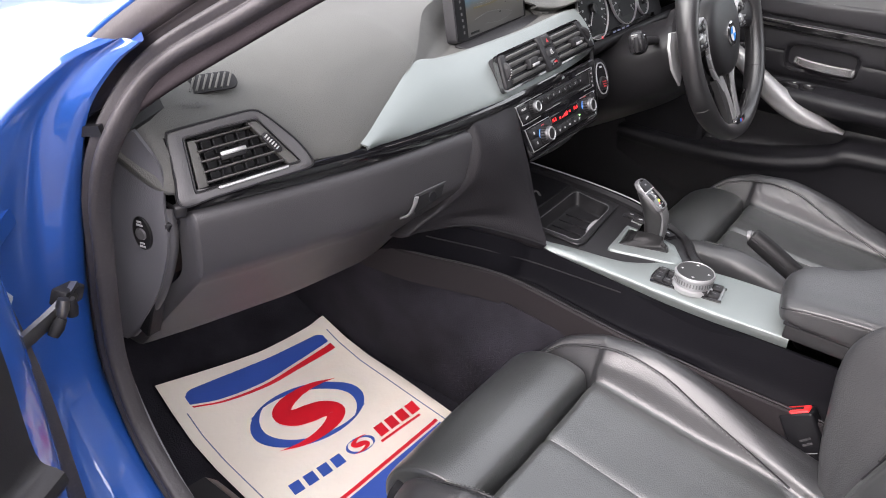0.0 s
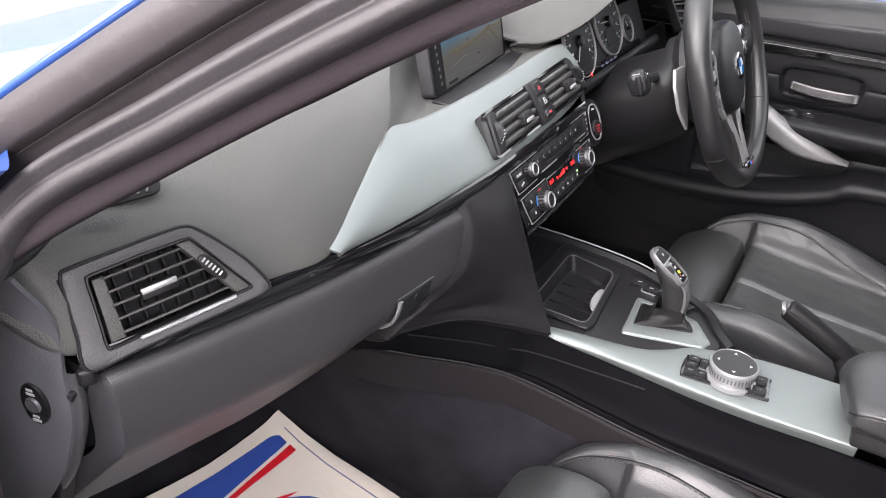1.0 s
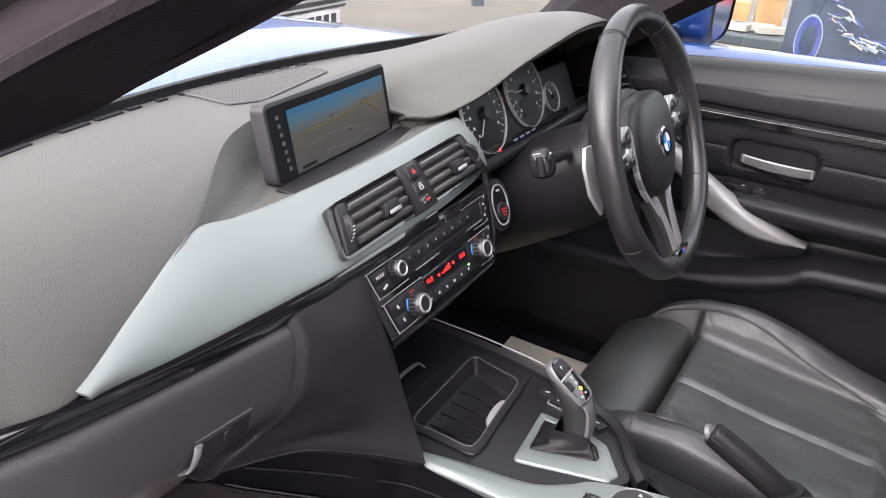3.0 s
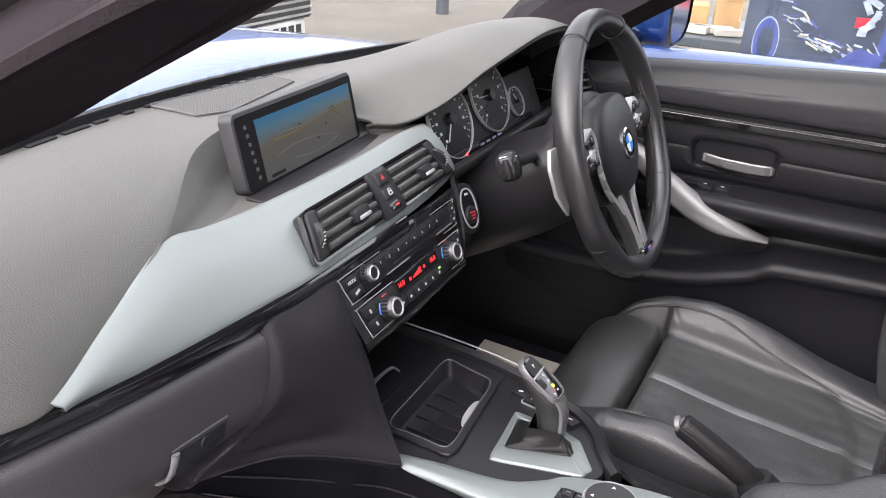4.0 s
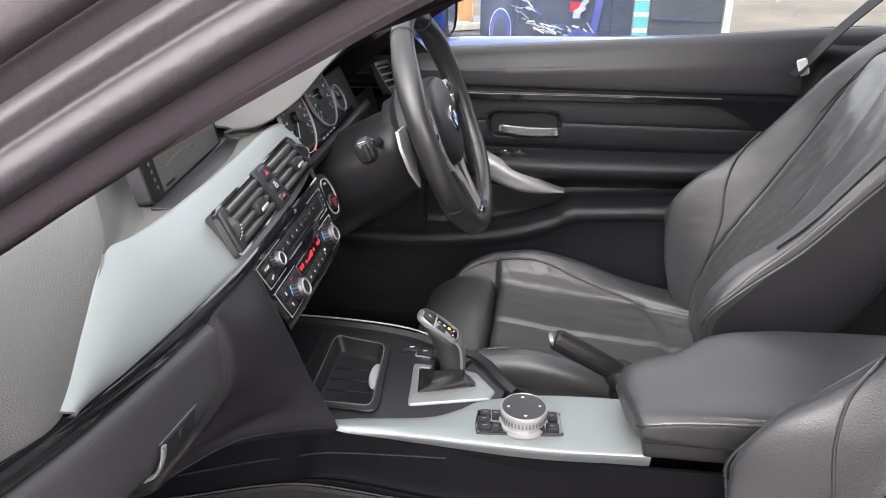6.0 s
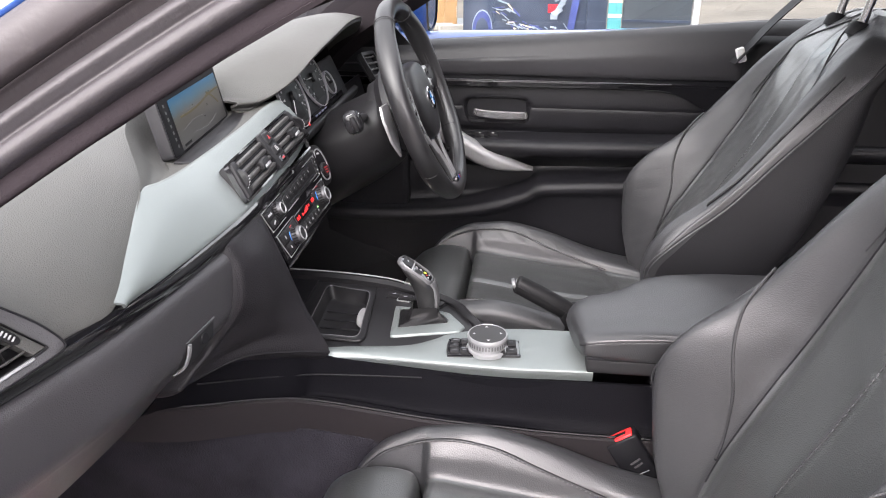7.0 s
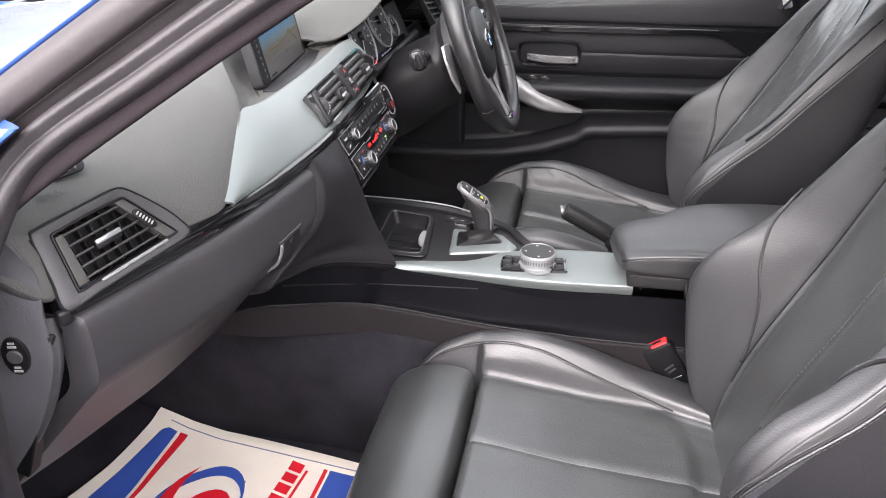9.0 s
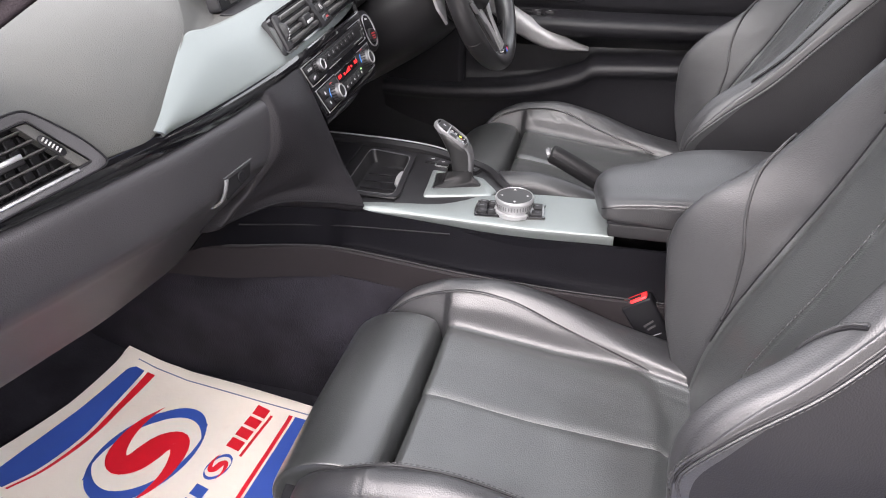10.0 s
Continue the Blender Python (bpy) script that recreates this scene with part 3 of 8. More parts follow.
# foot of the hollow flank that drops from the ridge to the shelf of the screen
foot = ((-0.318, 0.284, 0.860), (-0.236, 0.311, 0.8880), (-0.185, 0.318, 0.8850), (-0.135, 0.330, 0.8810), (-0.095, 0.352, 0.8800), (-0.03, 0.385, 0.880), (0.06, 0.388, 0.880), (0.16, 0.386, 0.884), (0.27, 0.384, 0.888))
cols = []
for n_, (x, y, z) in enumerate(EDGE_TOP):
    by, bz = max(dash_base(x), y + 0.05), 0.934
    pe = float(np.interp(x, (-0.67, -0.48, -0.40, -0.25), (1.35, 1.55, 2.0, 2.4)))
    cr_ = float(np.interp(x, (-0.6, -0.3, -0.1), (0.002, 0.010, 0.001)))
    if n_ < 8:
        edge = [(x, y + 0.012, z - 0.006), (x, y + 0.007, z - 0.0055), (x, y + 0.003, z - 0.0042), (x, y + 0.0012, z - 0.0028), (x, y + 0.0004, z - 0.0012)]
    else:
        a, b = np.array((x, y, z)), np.array(foot[n_ - 7])
        d = z - b[2]
        edge = [tuple(p) for p in (b, a * 0.15 + b * 0.85 - (0, 0, 0.10 * d), a * 0.45 + b * 0.55 - (0, 0, 0.18 * d), a * 0.72 + b * 0.28 - (0, 0, 0.08 * d), a * 0.93 + b * 0.07 - (0, 0, 0.02 * d))]
    cols.append(edge + [(x, y, z)] + [(x, y + (by - y) * v ** 1.25, z + (bz - z) * (1 - (1 - v) ** pe) + cr_ * math.sin(math.pi * v)) for v in (0.03, 0.09, 0.19, 0.35, 0.55, 0.78, 1.0)])
pad = surf(cols, 200, 120)
loc = (pad - np.array(PVM.translation)) @ np.array(PVM.to_3x3())
hollow = (loc[..., 0] > -0.012) & (loc[..., 0] < 0.132 - 0.62 * np.maximum(0, loc[..., 1])) & (loc[..., 1] < 0.064) & (loc[..., 2] > -0.030)
pad[hollow] -= (loc[hollow][:, 2:3] + 0.030) * np.array(PVM.to_3x3().col[2])
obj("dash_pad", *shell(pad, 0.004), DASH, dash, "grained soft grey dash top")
shelf = [[(x, b[1], b[2] - 0.0005), (x, (b[1] + y) / 2, b[2] - 0.001), (x, y, z)] for b, (x, y, z) in zip(foot[1:], ((-0.236, 0.308, 0.8870), (-0.185, 0.3105, 0.8845), (-0.135, 0.309, 0.8825), (-0.095, 0.3085, 0.8825), (-0.03, 0.3075, 0.8830), (0.06, 0.306, 0.8845), (0.16, 0.303, 0.8905), (0.20, 0.297, 0.893)))]
obj("screen_shelf", *shell(surf(shelf, 60, 12), 0.003), DASH, dash)
# black demister channel along the windscreen
obj("demister_channel", *sweep([(x, dash_base(x) + 0.012, 0.933) for x in np.linspace(-0.62, 0.60, 50)], [(-0.012, -0.010), (-0.010, 0.002), (0.0, 0.011), (0.012, 0.012), (0.014, -0.010)]), SOFT, dash, "black demister channel")
for x, l_ in ((-0.50, 0.05), (-0.44, 0.04), (-0.385, 0.05), (-0.325, 0.04), (-0.27, 0.04), (-0.195, 0.037), (-0.149, 0.036), (-0.114, 0.018), (-0.073, 0.014), (-0.038, 0.016), (-0.006, 0.012), (0.018, 0.014), (0.044, 0.014), (0.070, 0.014), (0.10, 0.014), (0.13, 0.014), (0.16, 0.014)):
    obj("demister_slot", *box(l_, 0.0080, 0.003, 0.0006, 1, axes((x, dash_base(x) - 0.008, 0.9352), (1, -0.82 * x, 0.0), (0, 1, 0.0))), SOFT, dash)
# speaker grille in the middle of the dash top
SPK = poly([(-0.040, 0.538), (-0.040, 0.462), (-0.004, 0.444), (0.152, 0.474), (0.156, 0.516)])
obj("speaker_rim", *tube([(x, y, 0.9362) for x, y in crom(SPK, 60, True)], 0.0016, 6, True), DASH_DARK, dash)
obj("speaker_grille", *plate([tuple(p) for p in crom(SPK, 40, True)], 0.003, pose(0, 0, 0.9335)), MESH, dash, "fine dotted mesh speaker grille")
# hood over the instruments
HOOD = [(0.145, 0.345, 0.905), (0.170, 0.310, 0.908), (0.205, 0.272, 0.932), (0.27, 0.250, 0.962), (0.35, 0.236, 0.982), (0.43, 0.228, 0.994), (0.52, 0.228, 0.990), (0.59, 0.245, 0.968), (0.64, 0.28, 0.925), (0.665, 0.32, 0.87)]
hc = []
for x, y, z in HOOD:
    by = dash_base(x)
    zz = max(0.936, z - 0.03)
    hc.append([(x + (0.012 if x < 0.4 else -0.012), 0.325, z - 0.022), (x + (0.006 if x < 0.4 else -0.006), y + 0.012, z - 0.014), (x, y, z - 0.006), (x, y + 0.004, z), (x - 0.01, y + (by - y) * 0.25, z + 0.006), (x - 0.025, y + (by - y) * 0.55, (z + zz) / 2 + 0.006), (x - 0.03, by, 0.934)])
obj("instrument_hood", *shell(surf(hc, 70, 40), 0.004), DASH, dash, "grained hood over the instruments")
# lower dash mass behind everything
core = [[(x, dash_base(x) - 0.01, 0.925), (x, 0.50, 0.80), (x, 0.55, 0.60)] for x in (-0.66, -0.3, 0.0, 0.3, 0.66)]
obj("dash_core", *shell(surf(core, 10, 10), 0.02), SOFT, dash)

# brushed silver panel, tapering to a tip on the passenger side
TOP = [(-0.394, 0.2715, 0.8345), (-0.322, 0.291, 0.8625), (-0.243, 0.3135, 0.8905), (-0.185, 0.3115, 0.8865), (-0.12, 0.3090, 0.8845), (0.05, 0.3065, 0.8860), (0.150, 0.3040, 0.8925), (0.192, 0.296, 0.896)]
BOT = [(-0.388, 0.2695, 0.8305), (-0.322, 0.259, 0.828), (-0.243, 0.250, 0.828), (-0.185, 0.2435, 0.8295), (-0.12, 0.2375, 0.831), (0.05, 0.240, 0.833), (0.150, 0.248, 0.835), (0.205, 0.256, 0.840)]
sil = []
for a, b in zip(TOP, BOT):
    a, b = np.array(a), np.array(b)
    h = a[2] - b[2]
    sil.append([a + (0, 0.004, -0.004), a, a * 0.93 + b * 0.07 + (0, -0.003, 0.03 * h), a * 0.60 + b * 0.40 + (0, -0.006, 0.07 * h), a * 0.28 + b * 0.72 + (0, -0.005, 0.04 * h), b, b + (0, 0.008, -0.002)])
obj("silver_trim", *shell(surf(sil, 80, 30), 0.003), ALU, dash, "brushed aluminium dash trim panel")
# gloss black strip under it, from the door to the centre stack
STRIP = [(-0.617, 0.337, 0.8195), (-0.60, 0.329, 0.820), (-0.53, 0.306, 0.8205), (-0.455, 0.284, 0.8205), (-0.39, 0.268, 0.8205), (-0.32, 0.257, 0.8185), (-0.243, 0.2475, 0.8185), (-0.12, 0.2355, 0.821), (0.05, 0.236, 0.823)]
obj("gloss_strip", *sweep(crom(STRIP, 60), [(-0.012, -0.012), (0.003, -0.0115), (0.0055, -0.004), (0.0045, 0.006), (0.001, 0.0105), (-0.012, 0.011)], up=(0, 0, 1)), GLOSS, dash, "gloss black trim strip")
obj("strip_end", *box(0.014, 0.010, 0.016, 0.004, 3, pose(-0.617, 0.331, 0.812, 0, 0, -28)), PLASTIC, dash)

# end panel of the dash towards the door, with the airbag switch
endp = [[(-0.640, 0.352, 0.905), (-0.655, 0.385, 0.915), (-0.668, 0.45, 0.92)], [(-0.622, 0.345, 0.859), (-0.640, 0.375, 0.86), (-0.664, 0.45, 0.86)], [(-0.6235, 0.346, 0.812), (-0.632, 0.375, 0.812), (-0.660, 0.45, 0.81)],
        [(-0.6240, 0.346, 0.775), (-0.630, 0.380, 0.775), (-0.658, 0.46, 0.77)], [(-0.625, 0.357, 0.737), (-0.631, 0.39, 0.735), (-0.658, 0.47, 0.735)], [(-0.626, 0.380, 0.689), (-0.634, 0.41, 0.69), (-0.66, 0.48, 0.69)],
        [(-0.628, 0.413, 0.641), (-0.638, 0.44, 0.645), (-0.662, 0.49, 0.65)], [(-0.632, 0.450, 0.597), (-0.642, 0.47, 0.602), (-0.664, 0.50, 0.61)]]
endr = [[r[0], (r[0][0] + 0.004, r[0][1] - 0.004, r[0][2] - 0.001), (r[0][0] + 0.011, r[0][1] - 0.001, r[0][2] - 0.003), (r[0][0] + 0.014, r[0][1] + 0.012, r[0][2] - 0.003), (r[0][0] + 0.014, r[0][1] + 0.06, r[0][2])] for r in endp[2:]]
obj("end_roll", *grid(surf(endr, 40, 24)), DASH_DARK, dash, "rounded rear edge of the dash end")
obj("end_panel", *shell(surf(endp, 40, 20), 0.004), ENDSKIN, dash, "black plastic dash end panel")

# glovebox
gy = crom([(-0.600, 0.327), (-0.53, 0.304), (-0.45, 0.282), (-0.39, 0.266), (-0.30, 0.252), (-0.205, 0.240)], 12)
gl = []
for x, y in gy:
    gl.append([(x, y + 0.016, 0.8085), (x, y + 0.002, 0.807), (x, y - 0.008, 0.798), (x, y - 0.010, 0.770), (x, y - 0.008, 0.735), (x, y + 0.001, 0.716), (x, y + 0.020, 0.695), (x, y + 0.085, 0.622), (x, y + 0.135, 0.565), (x, y + 0.155, 0.556), (x, y + 0.20, 0.57)])
for dx, dy, k in ((-0.006, 0.003, 0.985), (-0.010, 0.012, 0.95), (-0.0115, 0.030, 0.93)):
    gl.insert(0, [(-0.600 + dx, y + dy, 0.70 + (z - 0.70) * k) for _, y, z in gl[2 if dy > 0.02 else 0 if dy < 0.01 else 1]])
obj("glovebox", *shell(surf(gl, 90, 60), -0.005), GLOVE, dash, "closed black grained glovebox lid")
# black box that fills the gap at the lid's end as its shade
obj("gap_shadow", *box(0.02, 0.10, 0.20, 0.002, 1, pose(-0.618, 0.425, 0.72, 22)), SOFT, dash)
# latch: chrome pull, thin chrome edge and key lock, sunk in the lid
obj("latch_pull", *sweep(crom([(-0.3225, 0.2605, 0.7095), (-0.3215, 0.2490, 0.7180), (-0.3195, 0.2425, 0.7320), (-0.3170, 0.2405, 0.7455)], 16), ring(0.0046, 12, 0.42, 1.0), up=(1, 0, 0)), SILVERP, dash, "chrome-edged glovebox pull")
obj("latch_edge", *tube(crom([(-0.317, 0.2450, 0.7460), (-0.295, 0.2418, 0.7470), (-0.272, 0.2385, 0.7480), (-0.258, 0.2365, 0.7484)], 12), 0.0010, 6), LEVERM, dash)
hm = axes((-0.288, 0.2412, 0.7340), (0.985, -0.14, 0.0), (0.0, 0.10, 0.99))
obj("latch_recess", *plate([(-0.030, -0.016), (0.022, -0.006), (0.030, 0.014), (-0.028, 0.012)], 0.0014, hm @ pose(0.002, 0, -0.0008), 0.0006), PLASTIC, dash, "black latch panel")
obj("key_lock", *lathe([(0.0, 0.0022), (0.0065, 0.0022), (0.0075, 0.001), (0.0075, -0.002)], 20, hm @ pose(0.006, 0.0, 0.0)), SOFT, dash)

# knee panel between glovebox and centre stack, running down to the console
kn0 = [[(-0.203, 0.242, 0.806), (-0.160, 0.240, 0.808), (-0.115, 0.238, 0.810), (-0.088, 0.236, 0.808)],
      [(-0.206, 0.230, 0.775), (-0.158, 0.222, 0.782), (-0.110, 0.222, 0.778), (-0.086, 0.226, 0.770)],
      [(-0.214, 0.232, 0.735), (-0.160, 0.212, 0.738), (-0.110, 0.205, 0.728), (-0.086, 0.206, 0.722)],
      [(-0.232, 0.256, 0.692), (-0.165, 0.215, 0.690), (-0.112, 0.190, 0.680), (-0.089, 0.186, 0.676)],
      [(-0.256, 0.271, 0.672), (-0.178, 0.232, 0.668), (-0.118, 0.184, 0.652), (-0.093, 0.166, 0.640)],
      [(-0.274, 0.292, 0.648), (-0.196, 0.243, 0.652), (-0.140, 0.197, 0.629), (-0.097, 0.152, 0.606)]]
kn = []
for r in kn0:
    w_ = 0.011 * min(1.0, max(0.0, (r[0][2] - 0.655) / 0.07))
    x, y, z = r[0]
    kn.append([(x - 0.001, y + 0.055, z + 0.004), (x + 0.001, y + 0.008, z + 0.001), (x + 0.004, y - 0.3 * w_, z), (x + 0.014, y - w_, z)] + [(a, b - w_ * (0.9 if n_ < 2 else 0.3), d) for n_, (a, b, d) in enumerate(r[1:])])
kn.append([(x, y + 0.05, z - 0.012) for x, y, z in kn[-1]])
kn.insert(0, [(x, y + 0.012, z + 0.009) for x, y, z in kn[0]])
kn.insert(0, [(x, y + 0.040, z + 0.004) for x, y, z in kn[0]])
kg = surf(kn, 64, 54)
obj("knee_panel", *shell(kg, -0.003), KNEE, dash, "black grained knee panel")
obj("knee_edge", *tube([tuple(p + np.array((-0.001, -0.002, 0.0))) for p in kg[54, 6:]], 0.0022, 6), SOFT, dash)
obj("knee_seam", *tube([tuple(p) for p in kg[12:60, 8]], 0.0022, 6), SOFT, dash)
obj("stack_side", *grid(surf([[(-0.088, 0.236, 0.808), (-0.086, 0.30, 0.80)], [(-0.086, 0.206, 0.722), (-0.082, 0.30, 0.72)], [(-0.093, 0.166, 0.640), (-0.085, 0.30, 0.64)], [(-0.097, 0.152, 0.606), (-0.085, 0.3, 0.59)]], 20, 6)), PLASTIC, dash)

# driver's lower dash and column shroud
ld = [[(0.205, 0.262, 0.835), (0.30, 0.30, 0.83), (0.45, 0.30, 0.83), (0.60, 0.29, 0.835), (0.69, 0.28, 0.84)], [(0.185, 0.235, 0.78), (0.30, 0.285, 0.76), (0.45, 0.285, 0.76), (0.60, 0.275, 0.77), (0.69, 0.265, 0.78)],
      [(0.175, 0.225, 0.74), (0.30, 0.27, 0.70), (0.45, 0.27, 0.69), (0.60, 0.265, 0.70), (0.69, 0.26, 0.71)], [(0.17, 0.25, 0.71), (0.30, 0.31, 0.655), (0.45, 0.31, 0.645), (0.60, 0.30, 0.655), (0.69, 0.29, 0.67)],
      [(0.17, 0.34, 0.71), (0.30, 0.42, 0.65), (0.45, 0.42, 0.64), (0.60, 0.42, 0.65), (0.69, 0.40, 0.66)]]
obj("lower_dash", *shell(surf(ld, 30, 40), -0.006), PLASTIC, dash, "black lower dash under the steering column")

# ---- centre console ----
con = thing("centre_console", 0.0, 0.0, 0.26, "black centre console with silver trim, tray and gear selector plate", "centre console")
# side wall towards the passenger
cs = [[(-0.098, 0.150, 0.602), (-0.102, 0.150, 0.575), (-0.110, 0.155, 0.545), (-0.128, 0.160, 0.535)], [(-0.094, 0.0, 0.588), (-0.101, 0.0, 0.565), (-0.112, 0.0, 0.532), (-0.130, 0.0, 0.520)],
      [(-0.096, -0.10, 0.584), (-0.100, -0.10, 0.56), (-0.108, -0.10, 0.53), (-0.128, -0.10, 0.512)], [(-0.094, -0.218, 0.586), (-0.098, -0.22, 0.56), (-0.104, -0.22, 0.53), (-0.118, -0.22, 0.50)], [(-0.094, -0.62, 0.590), (-0.098, -0.62, 0.56), (-0.104, -0.62, 0.53), (-0.11, -0.62, 0.50)]]
front = [[(-0.262, 0.305, 0.662), (-0.258, 0.325, 0.628), (-0.252, 0.358, 0.590), (-0.246, 0.385, 0.568)], [(-0.196, 0.266, 0.668), (-0.202, 0.278, 0.620), (-0.208, 0.295, 0.576), (-0.215, 0.31, 0.558)], [(-0.128, 0.192, 0.638), (-0.135, 0.195, 0.594), (-0.146, 0.205, 0.556), (-0.160, 0.215, 0.543)]]
for r in front + cs:
    r[3] = (r[3][0] + 0.004, r[3][1], r[3][2] + 0.016)
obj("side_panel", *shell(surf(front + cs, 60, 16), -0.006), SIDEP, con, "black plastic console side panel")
obj("panel_seam", *tube(crom([(-0.226, 0.287, 0.629), (-0.170, 0.2365, 0.605), (-0.128, 0.188, 0.587), (-0.1055, 0.157, 0.5765), (-0.099, 0.085, 0.576), (-0.0985, 0.016, 0.5785)], 40), 0.0011, 6), SOFT, con)
LOW = crom([(-0.254, 0.395, 0.584), (-0.222, 0.315, 0.566), (-0.164, 0.222, 0.546), (-0.139, 0.155, 0.532), (-0.138, 0.0, 0.516), (-0.134, -0.10, 0.508), (-0.124, -0.22, 0.498), (-0.118, -0.62, 0.498)], 60)
obj("lower_side_panel", *sweep(LOW, [(-0.012, -0.026), (-0.009, -0.024), (0.004, 0.024), (0.008, 0.026), (0.012, 0.024), (0.012, -0.024)], up=(0, 0, 1)), PLASTIC_BROWN, con, "dark brown-black lower console strip")
obj("strip_seam", *tube([p + np.array((-0.004, 0.0, 0.026)) for p in LOW], 0.0014, 5), SOFT, con)
foot = lambda y: -0.142 - 0.02 * max(0, min(1, (0.30 - y) / 0.2))
carp = [[(xt, y, zt), (xt * 0.72 + foot(y) * 0.28 - 0.004, y, zt - 0.10), (xt * 0.25 + foot(y) * 0.75 - 0.001, y, 0.335), (foot(y), y, 0.262)]
        for y, xt, zt in ((0.80, -0.20, 0.62), (0.60, -0.20, 0.60), (0.45, -0.20, 0.585), (0.36, -0.195, 0.570), (0.27, -0.176, 0.538), (0.20, -0.154, 0.522), (0.10, -0.144, 0.506), (0.0, -0.142, 0.497), (-0.10, -0.138, 0.489), (-0.3, -0.13, 0.48), (-0.62, -0.125, 0.48))]
obj("tunnel_carpet", *shell(surf(carp, 60, 16), 0.006), CARPET, con, "black tunnel carpet")
# driver's side wall
ds = [[(0.150, y, 0.598), (0.162, y, 0.57), (0.170, y, 0.50), (0.180, y, 0.262)] for y in (0.30, 0.12)] + [[(0.118, 0.02, 0.594), (0.13, 0.02, 0.56), (0.15, 0.02, 0.50), (0.18, 0.02, 0.262)], [(0.05, -0.05, 0.588), (0.09, -0.05, 0.56), (0.14, -0.05, 0.50), (0.17, -0.05, 0.262)],
     [(0.03, -0.2, 0.58), (0.08, -0.2, 0.55), (0.14, -0.2, 0.50), (0.17, -0.2, 0.262)], [(0.09, -0.62, 0.58), (0.10, -0.62, 0.55), (0.14, -0.62, 0.50), (0.17, -0.62, 0.262)]]
obj("driver_side_panel", *shell(surf(ds, 40, 16), 0.006), SOFT, con)
# dark panel that holds tray, plate and switches
panel = [(-0.090, 0.165), (-0.066, 0.105), (-0.055, 0.045), (-0.034, 0.008), (-0.012, -0.020), (0.012, -0.045), (0.045, -0.035), (0.085, -0.012), (0.104, 0.020), (0.118, 0.060), (0.140, 0.12), (0.156, 0.25), (0.156, 0.33), (-0.085, 0.33)]
pn = [tuple(p) for p in crom(panel, 90, True)]


def clip(pts, a, b, c):
    """The part of a convex-enough outline where a * x + b * y >= c."""
    out = []
    for p, q in zip(pts, pts[1:] + pts[:1]):
        dp, dq = a * p[0] + b * p[1] - c, a * q[0] + b * q[1] - c
        if dp >= 0:
            out.append(p)
        if (dp < 0) != (dq < 0):
            t = dp / (dp - dq)
            out.append((p[0] + (q[0] - p[0]) * t, p[1] + (q[1] - p[1]) * t))
    return out


pm_ = pose(0, 0, 0.568)
rest = clip(pn, -0.058, 0.998, 0.1186)
beside = clip(rest, 0, -1, -0.2125)
top_ = [clip(pn, 0.058, -0.998, -0.1186), clip(beside, -1, 0, 0.0455), clip(beside, 0.972, -0.2346, 0.0755), clip(rest, 0, 1, 0.2125)]
obj("top_panel", *plate(top_[0], 0.030, pm_, 0.0015), PLASTIC, con, "dark grey console top panel")
obj("tray_border", *join(*[plate(q, 0.030, pm_, 0.0) for q in top_[1:]]), PLASTIC, con)
# silver trim
left = crom([(-0.096, 0.168), (-0.096, 0.150), (-0.093, 0.10), (-0.094, 0.036), (-0.098, -0.09), (-0.095, -0.17), (-0.092, -0.222)], 24)
right = crom([(-0.078, 0.172), (-0.067, 0.12), (-0.055, 0.045), (-0.034, 0.008), (-0.012, -0.022), (0.010, -0.10), (0.016, -0.222)], 24)
st = []
for a, b in zip(left, right):
    r = [(a[0] + 0.007, a[1], 0.583), (a[0] + 0.0035, a[1], 0.591), (a[0] + 0.0010, a[1], 0.5985), (a[0] + 0.0035, a[1], 0.6030)]
    r += [(a[0] * (1 - k) + b[0] * k, a[1] * (1 - k) + b[1] * k, 0.6045 + 0.0015 * math.sin(math.pi * k)) for k in (0.25, 0.5, 0.75)]
    r += [(b[0] - 0.002, b[1], 0.604), (b[0], b[1], 0.602), (b[0] + 0.001, b[1], 0.590)]
    st.append(r)
obj("silver_trim", *grid(surf(st, 60, 40), cap=False), ALU, con, "brushed aluminium console trim")
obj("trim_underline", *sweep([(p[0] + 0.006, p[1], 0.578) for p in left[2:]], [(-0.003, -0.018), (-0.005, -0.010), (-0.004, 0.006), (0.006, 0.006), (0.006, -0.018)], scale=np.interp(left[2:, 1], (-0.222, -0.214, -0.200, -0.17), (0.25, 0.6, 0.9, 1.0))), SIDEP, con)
# storage tray with chrome surround
tm = axes((0.043, 0.166, 0.5985), (1, 0.03, 0), (0, 1, 0.0))
corners = [np.array(p) for p in ((-0.093, -0.052), (0.067, -0.0425), (0.087, 0.048), (-0.089, 0.048))]
tray_o = crom([p + (q - p) * t for p, q in zip(corners, corners[1:] + corners[:1]) for t in (0.09, 0.35, 0.65, 0.91)], 80, True)
tray_c = tray_o.mean(0)
inset = lambda d: tray_c + (tray_o - tray_c) * np.array((1 - d / 0.085, 1 - d / 0.047))
inner_lip = inset(0.0072)
obj("tray_surround", *tube([(tm @ Vector((*p, 0.0035)))[:] for p in tray_o], 0.0011, 8, True), SATIN, con, "thin chrome tray surround")
obj("tray_inner_rim", *tube([(tm @ Vector((*p, 0.0050)))[:] for p in inner_lip], 0.0009, 8, True), LEVERM, con)
g = np.array([[(*p, z) for p in inset(d)] for d, z in ((-0.002, 0.0010), (-0.001, 0.0032), (0.005, 0.0030), (0.0065, 0.0040), (0.008, 0.0030), (0.0095, -0.003), (0.0135, -0.018), (0.0175, -0.021))])
